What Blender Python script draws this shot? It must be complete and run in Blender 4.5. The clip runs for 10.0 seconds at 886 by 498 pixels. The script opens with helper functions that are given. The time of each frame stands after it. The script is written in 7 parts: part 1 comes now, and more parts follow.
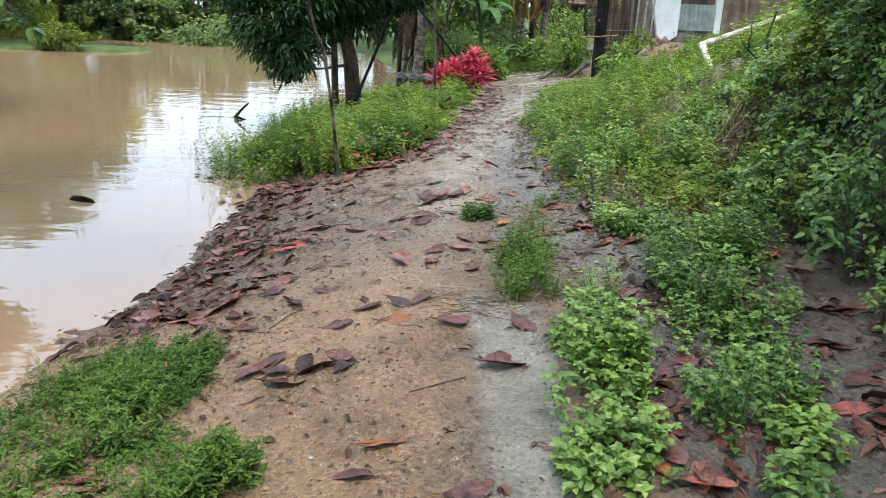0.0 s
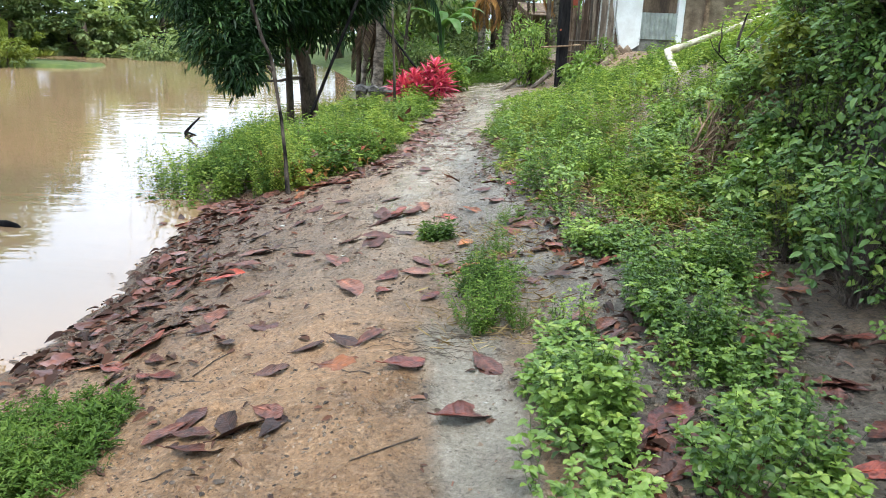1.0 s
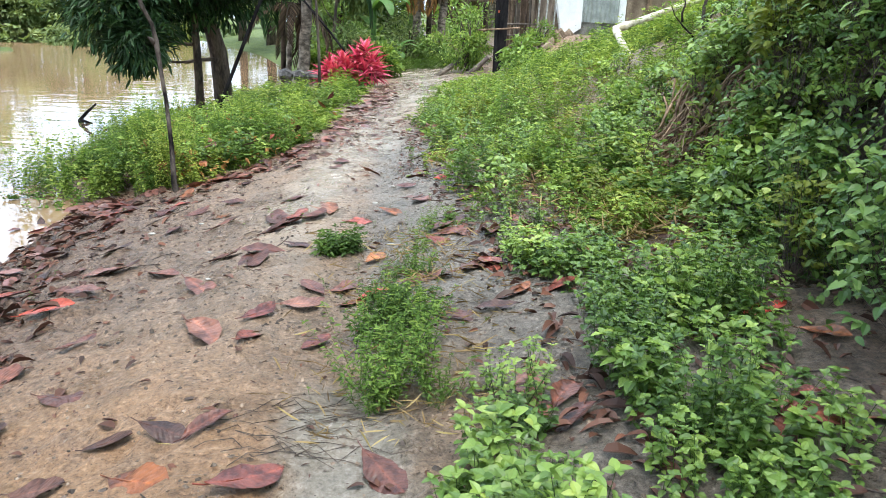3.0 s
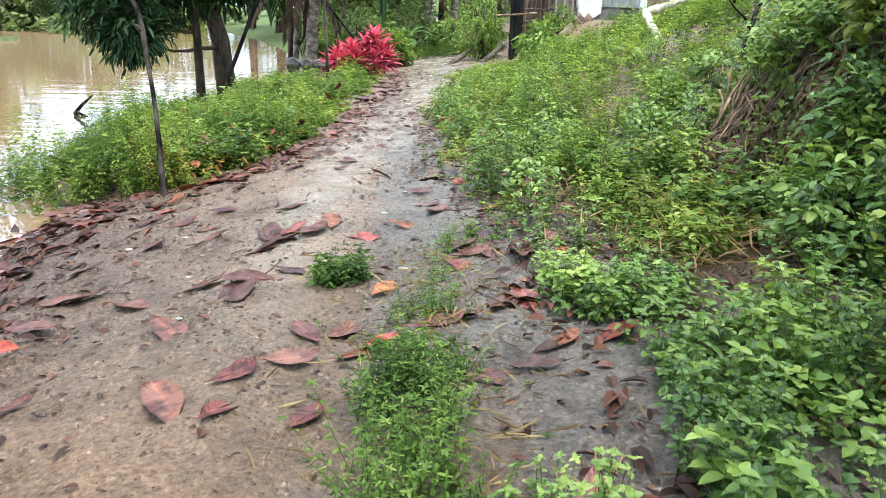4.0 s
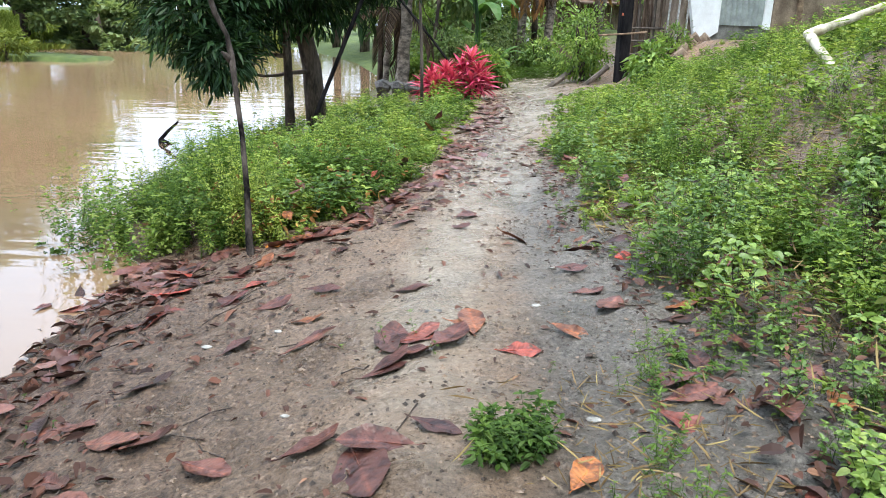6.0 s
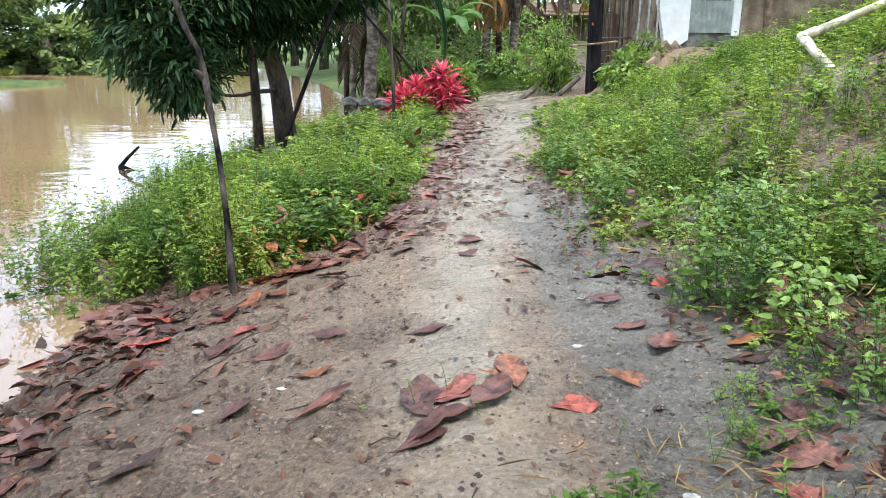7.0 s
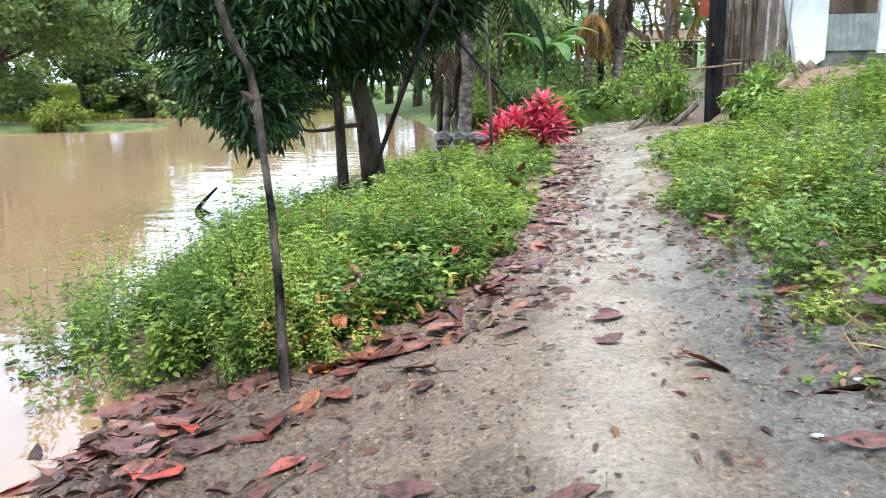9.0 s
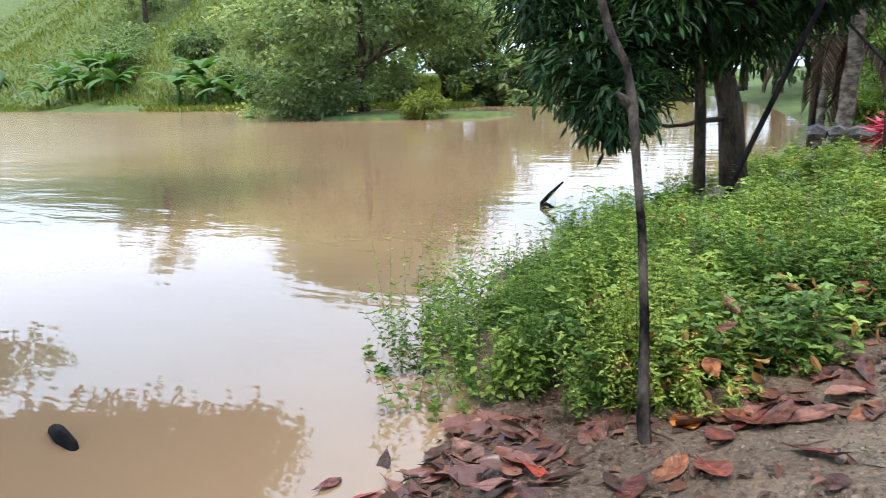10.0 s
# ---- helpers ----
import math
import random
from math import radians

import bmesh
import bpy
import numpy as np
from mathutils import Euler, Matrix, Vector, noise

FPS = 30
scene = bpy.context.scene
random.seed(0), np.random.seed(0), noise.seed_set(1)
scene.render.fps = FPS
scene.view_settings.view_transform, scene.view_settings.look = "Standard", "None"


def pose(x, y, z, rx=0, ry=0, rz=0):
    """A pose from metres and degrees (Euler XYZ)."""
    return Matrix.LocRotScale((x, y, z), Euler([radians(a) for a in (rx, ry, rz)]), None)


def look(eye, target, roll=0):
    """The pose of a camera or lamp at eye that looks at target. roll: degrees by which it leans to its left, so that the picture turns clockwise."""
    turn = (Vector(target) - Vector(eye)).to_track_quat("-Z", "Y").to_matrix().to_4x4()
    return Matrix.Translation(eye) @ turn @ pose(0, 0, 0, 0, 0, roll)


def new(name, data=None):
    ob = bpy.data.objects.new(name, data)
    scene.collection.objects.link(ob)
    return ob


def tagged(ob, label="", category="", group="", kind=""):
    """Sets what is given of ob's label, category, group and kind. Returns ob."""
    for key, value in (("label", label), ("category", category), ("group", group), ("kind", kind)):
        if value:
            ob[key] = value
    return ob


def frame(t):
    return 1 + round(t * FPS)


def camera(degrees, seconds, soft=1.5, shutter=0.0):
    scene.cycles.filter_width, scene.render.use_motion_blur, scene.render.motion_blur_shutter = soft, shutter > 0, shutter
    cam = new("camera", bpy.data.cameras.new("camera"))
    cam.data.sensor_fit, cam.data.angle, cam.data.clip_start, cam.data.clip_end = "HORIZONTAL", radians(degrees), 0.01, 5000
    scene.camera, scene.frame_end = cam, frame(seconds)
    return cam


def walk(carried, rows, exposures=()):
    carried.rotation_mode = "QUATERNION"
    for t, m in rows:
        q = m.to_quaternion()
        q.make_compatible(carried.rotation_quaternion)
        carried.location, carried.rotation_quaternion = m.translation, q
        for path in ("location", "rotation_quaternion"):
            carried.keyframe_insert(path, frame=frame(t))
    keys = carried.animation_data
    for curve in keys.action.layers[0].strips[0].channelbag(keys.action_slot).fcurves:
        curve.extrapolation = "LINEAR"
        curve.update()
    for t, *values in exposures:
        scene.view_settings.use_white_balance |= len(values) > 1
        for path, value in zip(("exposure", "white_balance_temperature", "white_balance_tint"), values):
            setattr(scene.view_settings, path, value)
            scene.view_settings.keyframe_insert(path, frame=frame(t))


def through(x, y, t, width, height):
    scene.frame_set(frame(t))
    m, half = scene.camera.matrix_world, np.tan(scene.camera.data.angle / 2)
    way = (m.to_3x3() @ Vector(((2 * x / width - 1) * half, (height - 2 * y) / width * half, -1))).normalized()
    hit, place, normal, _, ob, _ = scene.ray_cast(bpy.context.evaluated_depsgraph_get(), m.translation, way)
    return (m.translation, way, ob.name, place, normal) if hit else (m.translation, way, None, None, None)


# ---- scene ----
cam = camera(60.9, 10.0, 0.9, 0.08)
PATH = [
    (0, (0.404, 0.374, 1.565), (0.317, 2.671, 0.875), 2.6),
    (0.5, (0.431, 0.628, 1.535), (0.644, 2.914, 0.834), 2.8),
    (1, (0.457, 0.881, 1.494), (0.473, 3.192, 0.847), 2.1),
    (1.5, (0.515, 1.159, 1.482), (0.428, 3.455, 0.787), 1.8),
    (2, (0.516, 1.408, 1.446), (0.731, 3.700, 0.768), 2.9),
    (2.5, (0.589, 1.705, 1.378), (0.809, 3.997, 0.701), 2.2),
    (2.7, (0.625, 1.853, 1.349), (0.841, 4.148, 0.682), 2.5),
    (3.8, (0.680, 2.552, 1.264), (0.844, 4.847, 0.576), 2.1),
    (4, (0.665, 2.734, 1.289), (0.829, 5.022, 0.583), 2.3),
    (4.5, (0.580, 3.006, 1.343), (0.695, 5.294, 0.628), 2.3),
    (5, (0.436, 3.296, 1.370), (0.458, 5.602, 0.703), 2.3),
    (5.5, (0.373, 3.594, 1.313), (0.323, 5.888, 0.610), 2.0),
    (5.7, (0.352, 3.742, 1.331), (0.280, 6.038, 0.638), 2.0),
    (6.8, (0.053, 4.260, 1.289), (0.054, 6.581, 0.680), 1.2),
    (7, (0.028, 4.366, 1.283), (0.072, 6.684, 0.666), 0.6),
    (7.5, (0.026, 4.693, 1.249), (0.122, 7.006, 0.614), -0.1),
    (8, (-0.031, 4.939, 1.205), (0.096, 7.238, 0.528), 0.1),
    (8.5, (-0.072, 5.245, 1.169), (0.054, 7.547, 0.502), -0.3),
    (9, (-0.101, 5.639, 1.151), (-0.352, 7.972, 0.643), -1.0),
    (9.5, (-0.220, 5.875, 1.144), (-0.907, 8.113, 0.616), -2.1),
    (10, (-0.400, 6.048, 1.213), (-1.620, 8.047, 0.692), -1.9),
]
EXPOSURES = [(0, 0.06, 6400, 8), (0.5, 0.08, 6580, 6), (1.0, 0.36, 6560, 7), (1.5, 0.24, 6520, 9), (2.0, 0.32, 6510, 10), (2.5, 0.48, 6520, 9), (4.0, 0.6, 6460, 11), (4.5, 0.68, 6420, 11), (5.0, 0.42, 6370, 11), (5.5, 0.36, 6400, 11), (7.0, 0.4, 6420, 10), (7.5, 0.42, 6390, 10), (8.0, 0.54, 6370, 11), (8.5, 0.59, 6320, 11), (9.0, 0.64, 6270, 11), (9.5, 0.46, 6210, 9), (10, 0.2, 6380, 10)]
walk(cam, [(t, look(eye, target, roll)) for t, eye, target, roll in PATH], EXPOSURES)

# ---- daylight: bright overcast sky with a broad, weak sun ----
world = bpy.data.worlds.new("world")
scene.world = world
world.use_nodes = True
wn, wl = world.node_tree.nodes, world.node_tree.links
sky = wn.new("ShaderNodeTexSky")
sky.sky_type = "NISHITA"
sky.sun_disc = False
sky.sun_elevation, sky.sun_rotation = radians(74), radians(162)
sky.air_density, sky.dust_density, sky.ozone_density = 1.0, 4.0, 1.0
veil = wn.new("ShaderNodeHueSaturation")
veil.inputs["Saturation"].default_value = 0.22
veil.inputs["Value"].default_value = 1.0
cloud = wn.new("ShaderNodeMix")
cloud.data_type = "RGBA"
cloud.inputs["Factor"].default_value = 0.6
cloud.inputs["B"].default_value = (10.5, 13.0, 16.7, 1)
wl.new(sky.outputs[0], veil.inputs["Color"])
wl.new(veil.outputs[0], cloud.inputs["A"])
wl.new(cloud.outputs["Result"], wn["Background"].inputs["Color"])
wn["Background"].inputs["Strength"].default_value = 0.195
sun = new("sun", bpy.data.lights.new("sun", "SUN"))
sun.data.energy, sun.data.angle, sun.data.color = 3.3, radians(26), (1.0, 0.965, 0.9)
sun.matrix_world = look((3, -9, 35), (0, 0, 0))


# ---- materials ----
def material(name, rough=0.6, spec=0.5):
    m = bpy.data.materials.new(name)
    m.use_nodes = True
    b = m.node_tree.nodes["Principled BSDF"]
    b.inputs["Roughness"].default_value = rough
    b.inputs["Specular IOR Level"].default_value = spec
    return m, m.node_tree.nodes, m.node_tree.links, b


def ramp(nodes, stops):
    r = nodes.new("ShaderNodeValToRGB")
    e = r.color_ramp.elements
    while len(e) < len(stops):
        e.new(0.5)
    for k, (p, c) in enumerate(stops):
        e[k].position, e[k].color = p, (*c, 1)
    return r


def noise_node(nodes, links, scale, detail=5.0, rough=0.6, coord="Object", stretch=None):
    tc = nodes.new("ShaderNodeTexCoord")
    n = nodes.new("ShaderNodeTexNoise")
    n.inputs["Scale"].default_value, n.inputs["Detail"].default_value = scale, detail
    n.inputs["Roughness"].default_value = rough
    if stretch:
        mp = nodes.new("ShaderNodeMapping")
        mp.inputs["Scale"].default_value = stretch
        links.new(tc.outputs[coord], mp.inputs["Vector"])
        links.new(mp.outputs[0], n.inputs["Vector"])
    else:
        links.new(tc.outputs[coord], n.inputs["Vector"])
    return n


def mixed(nodes, links, fac, a, b, blend="MIX"):
    m = nodes.new("ShaderNodeMix")
    m.data_type, m.blend_type = "RGBA", blend
    if isinstance(fac, float):
        m.inputs["Factor"].default_value = fac
    else:
        links.new(fac, m.inputs["Factor"])
    for key, v in (("A", a), ("B", b)):
        if isinstance(v, tuple):
            m.inputs[key].default_value = (*v, 1)
        else:
            links.new(v, m.inputs[key])
    return m.outputs["Result"]


def bump(nodes, links, b, height, strength=0.4, distance=0.01):
    n = nodes.new("ShaderNodeBump")
    n.inputs["Strength"].default_value, n.inputs["Distance"].default_value = strength, distance
    links.new(height, n.inputs["Height"])
    links.new(n.outputs[0], b.inputs["Normal"])


def rough_surface(name, dark, light, scale=8.0, rough=0.75, fine=60.0, relief=0.5, depth=0.01, spec=0.4, stretch=None, grain=0.45):
    """Two-scale mottled colour with fine relief: bark, wood, plaster, stone."""
    m, n, l, b = material(name, rough, spec)
    big = noise_node(n, l, scale, stretch=stretch)
    small = noise_node(n, l, fine, 6.0, 0.7, stretch=stretch)
    r = ramp(n, [(0.4, dark), (0.62, light)])
    l.new(big.outputs["Fac"], r.inputs["Fac"])
    g = ramp(n, [(0.3, (1 - grain,) * 3), (0.7, (1 + grain / 3,) * 3)])
    l.new(small.outputs["Fac"], g.inputs["Fac"])
    l.new(mixed(n, l, 1.0, r.outputs["Color"], g.outputs["Color"], "MULTIPLY"), b.inputs["Base Color"])
    bump(n, l, b, small.outputs["Fac"], relief, depth)
    return m


def foliage(name, stops, rough=0.5, through=0.3, spec=0.22, patch=None):
    """Leaves, each of its own shade; part of the light passes through them."""
    m, n, l, b = material(name, rough, spec)
    geo = n.new("ShaderNodeNewGeometry")
    r = ramp(n, stops)
    tint = n.new("ShaderNodeAttribute")
    tint.attribute_name = "tint"
    part_a = n.new("ShaderNodeMath")
    part_a.operation = "MULTIPLY"
    part_a.inputs[1].default_value = 0.38
    l.new(geo.outputs["Random Per Island"], part_a.inputs[0])
    part_b = n.new("ShaderNodeMath")
    part_b.operation, part_b.use_clamp = "MULTIPLY_ADD", True
    part_b.inputs[1].default_value = 0.62
    l.new(tint.outputs["Fac"], part_b.inputs[0])
    l.new(part_a.outputs[0], part_b.inputs[2])
    l.new(part_b.outputs[0], r.inputs["Fac"])
    col = r.outputs["Color"]
    if patch:
        big = noise_node(n, l, patch[0], 5.0, 0.75)
        g = ramp(n, [(0.35, patch[1]), (0.65, patch[2])])
        l.new(big.outputs["Fac"], g.inputs["Fac"])
        col = mixed(n, l, 1.0, col, g.outputs["Color"], "MULTIPLY")
    l.new(col, b.inputs["Base Color"])
    tr = n.new("ShaderNodeBsdfTranslucent")
    warm = mixed(n, l, 1.0, col, (1.15, 1.15, 0.6), "MULTIPLY")
    l.new(warm, tr.inputs["Color"])
    mx = n.new("ShaderNodeMixShader")
    mx.inputs[0].default_value = through
    l.new(b.outputs[0], mx.inputs[1])
    l.new(tr.outputs[0], mx.inputs[2])
    l.new(mx.outputs[0], n["Material Output"].inputs["Surface"])
    return m


def mud_material():
    m, n, l, b = material("wet_mud", 0.5, 0.5)
    at = n.new("ShaderNodeAttribute")
    at.attribute_name = "zone"
    sep = n.new("ShaderNodeSeparateColor")
    l.new(at.outputs["Color"], sep.inputs[0])
    worn = n.new("ShaderNodeAttribute")
    worn.attribute_name = "worn"
    n1, n2 = noise_node(n, l, 2.6), noise_node(n, l, 46.0, 12.0, 0.75)
    n3, n4 = noise_node(n, l, 110.0, 10.0, 0.85), noise_node(n, l, 6.0, 6.0, 0.65)
    tc = n.new("ShaderNodeTexCoord")
    crumb = n.new("ShaderNodeTexVoronoi")
    crumb.inputs["Scale"].default_value = 58.0
    crumb.inputs["Randomness"].default_value = 1.0
    shift = mixed(n, l, 0.035, tc.outputs["Object"], n3.outputs["Color"], "ADD")
    l.new(shift, crumb.inputs["Vector"])

    def math_node(op, a, c, d=None, clamp=False):
        q = n.new("ShaderNodeMath")
        q.operation, q.use_clamp = op, clamp
        for i, v in enumerate((a, c, d)):
            if isinstance(v, (int, float)):
                q.inputs[i].default_value = v
            elif v is not None:
                l.new(v, q.inputs[i])
        return q.outputs[0]

    sand = ramp(n, [(0.36, (0.124, 0.068, 0.035)), (0.44, (0.318, 0.186, 0.099)), (0.55, (0.428, 0.264, 0.150)), (0.64, (0.510, 0.352, 0.226))])
    grey = ramp(n, [(0.36, (0.06, 0.043, 0.029)), (0.44, (0.203, 0.151, 0.109)), (0.55, (0.298, 0.224, 0.163)), (0.64, (0.422, 0.333, 0.252))])
    humus = ramp(n, [(0.38, (0.026, 0.016, 0.011)), (0.46, (0.127, 0.08, 0.053)), (0.56, (0.227, 0.15, 0.101)), (0.65, (0.367, 0.254, 0.181))])
    pale = ramp(n, [(0.34, (0.168, 0.15, 0.12)), (0.45, (0.232, 0.214, 0.175)), (0.63, (0.3, 0.282, 0.235))])
    for r in (sand, grey, humus, pale):
        l.new(n2.outputs["Fac"], r.inputs["Fac"])

    def spread(value, amount):
        return math_node("ADD", math_node("MULTIPLY_ADD", n4.outputs["Fac"], amount, -amount / 2), value, None, True)

    c = mixed(n, l, spread(sep.outputs[0], 0.6), sand.outputs["Color"], grey.outputs["Color"])
    # bluish slate puts the sky's sheen on wet mud into the colour
    slate = ramp(n, [(0.36, (0.051, 0.049, 0.043)), (0.44, (0.154, 0.15, 0.134)), (0.55, (0.221, 0.218, 0.197)), (0.64, (0.32, 0.317, 0.291))])
    l.new(n2.outputs["Fac"], slate.inputs["Fac"])
    silt_sheen = n.new("ShaderNodeAttribute")
    silt_sheen.attribute_name = "silt"
    c = mixed(n, l, spread(silt_sheen.outputs["Fac"], 0.7), c, slate.outputs["Color"])
    c = mixed(n, l, spread(sep.outputs[1], 0.9), c, humus.outputs["Color"])
    # trodden track: its grey mud is also lightened here for the wet sheen
    trod = spread(worn.outputs["Fac"], 1.5)
    mask = math_node("MULTIPLY", math_node("MULTIPLY", trod, 0.62), math_node("GREATER_THAN", worn.outputs["Fac"], 0.02))
    c = mixed(n, l, mask, c, pale.outputs["Color"])
    # dark specks, pale grains, damp blotches; their contrast also paints glints and crevice shade
    grit = ramp(n, [(0.4, (0.16, 0.14, 0.12)), (0.46, (0.92, 0.92, 0.92)), (0.57, (1.05, 1.05, 1.05)), (0.63, (1.75, 1.7, 1.62))])
    l.new(n3.outputs["Fac"], grit.inputs["Fac"])
    c = mixed(n, l, math_node("MULTIPLY_ADD", worn.outputs["Fac"], -0.75, 0.9, True), c, mixed(n, l, 1.0, c, grit.outputs["Color"], "MULTIPLY"))
    cell = n.new("ShaderNodeSeparateColor")
    l.new(crumb.outputs["Color"], cell.inputs[0])
    crumbs = ramp(n, [(0.0, (0.4, 0.38, 0.36)), (0.22, (0.9, 0.89, 0.88)), (0.7, (1.14, 1.14, 1.14)), (1.0, (1.55, 1.55, 1.55))])
    l.new(cell.outputs[0], crumbs.inputs["Fac"])
    # crumb edges painted darker, standing in for shade in the cracks
    rim = ramp(n, [(0.3, (1, 1, 1)), (0.75, (0.6, 0.58, 0.56))])
    l.new(crumb.outputs["Distance"], rim.inputs["Fac"])
    crisp = math_node("MULTIPLY_ADD", worn.outputs["Fac"], -0.9, math_node("MULTIPLY_ADD", n4.outputs["Fac"], 0.8, 0.0), True)
    c = mixed(n, l, crisp, c, mixed(n, l, 1.0, mixed(n, l, 1.0, c, crumbs.outputs["Color"], "MULTIPLY"), rim.outputs["Color"], "MULTIPLY"))
    damp = ramp(n, [(0.36, (0.74, 0.73, 0.73)), (0.54, (1.12, 1.11, 1.1))])
    l.new(n1.outputs["Fac"], damp.inputs["Fac"])
    c = mixed(n, l, 0.8, c, damp.outputs["Color"], "MULTIPLY")
    green = ramp(n, [(0.35, (0.045, 0.075, 0.018)), (0.65, (0.11, 0.145, 0.035))])
    l.new(n1.outputs["Fac"], green.inputs["Fac"])
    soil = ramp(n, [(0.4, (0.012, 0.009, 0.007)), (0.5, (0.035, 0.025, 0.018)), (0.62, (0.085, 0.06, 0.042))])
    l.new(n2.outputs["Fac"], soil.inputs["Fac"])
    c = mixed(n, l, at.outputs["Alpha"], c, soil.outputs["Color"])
    l.new(mixed(n, l, sep.outputs[2], c, green.outputs["Color"]), b.inputs["Base Color"])
    wet = ramp(n, [(0.36, (0.24, 0.24, 0.24)), (0.6, (0.5, 0.5, 0.5))])
    l.new(n1.outputs["Fac"], wet.inputs["Fac"])
    l.new(math_node("MULTIPLY_ADD", sep.outputs[2], 0.9, math_node("MULTIPLY_ADD", worn.outputs["Fac"], -0.22, wet.outputs["Color"]), True), b.inputs["Roughness"])
    lumps = math_node("MULTIPLY_ADD", n3.outputs["Fac"], 0.35, n2.outputs["Fac"])
    lumps = math_node("MULTIPLY_ADD", crumb.outputs["Distance"], -0.18, lumps)
    calm = math_node("MULTIPLY_ADD", worn.outputs["Fac"], -0.62, 1.0)
    bump(n, l, b, math_node("MULTIPLY", lumps, calm), 1.0, 0.026)
    return m


def river_material():
    m, n, l, b = material("muddy_water", 0.03, 0.5)
    b.inputs["IOR"].default_value = 1.65
    silt = noise_node(n, l, 0.12, 4.0)
    r = ramp(n, [(0.3, (0.26, 0.163, 0.094)), (0.7, (0.31, 0.197, 0.116))])
    l.new(silt.outputs["Fac"], r.inputs["Fac"])
    l.new(r.outputs["Color"], b.inputs["Base Color"])
    swell = noise_node(n, l, 1.1, 3.0, 0.5, stretch=(0.6, 1.6, 1.0))
    fine = noise_node(n, l, 6.0, 2.0, 0.5, stretch=(0.7, 1.5, 1.0))
    add = n.new("ShaderNodeMath")
    add.operation = "MULTIPLY_ADD"
    l.new(fine.outputs["Fac"], add.inputs[0])
    add.inputs[1].default_value = 0.12
    l.new(swell.outputs["Fac"], add.inputs[2])
    tc = n.new("ShaderNodeTexCoord")
    sep = n.new("ShaderNodeSeparateXYZ")
    l.new(tc.outputs["Object"], sep.inputs[0])
    out = n.new("ShaderNodeMapRange")
    out.inputs["From Min"].default_value, out.inputs["From Max"].default_value = -7.0, -22.0
    out.inputs["To Min"].default_value, out.inputs["To Max"].default_value = 1.0, 3.2
    l.new(sep.outputs["X"], out.inputs["Value"])
    chop = n.new("ShaderNodeMath")
    chop.operation = "MULTIPLY"
    l.new(add.outputs[0], chop.inputs[0])
    l.new(out.outputs[0], chop.inputs[1])
    blur = n.new("ShaderNodeMapRange")
    blur.inputs["From Min"].default_value, blur.inputs["From Max"].default_value = -8.0, -20.0
    blur.inputs["To Min"].default_value, blur.inputs["To Max"].default_value = 0.03, 0.16
    l.new(sep.outputs["X"], blur.inputs["Value"])
    l.new(blur.outputs[0], b.inputs["Roughness"])
    bump(n, l, b, chop.outputs[0], 0.075, 0.12)
    return m


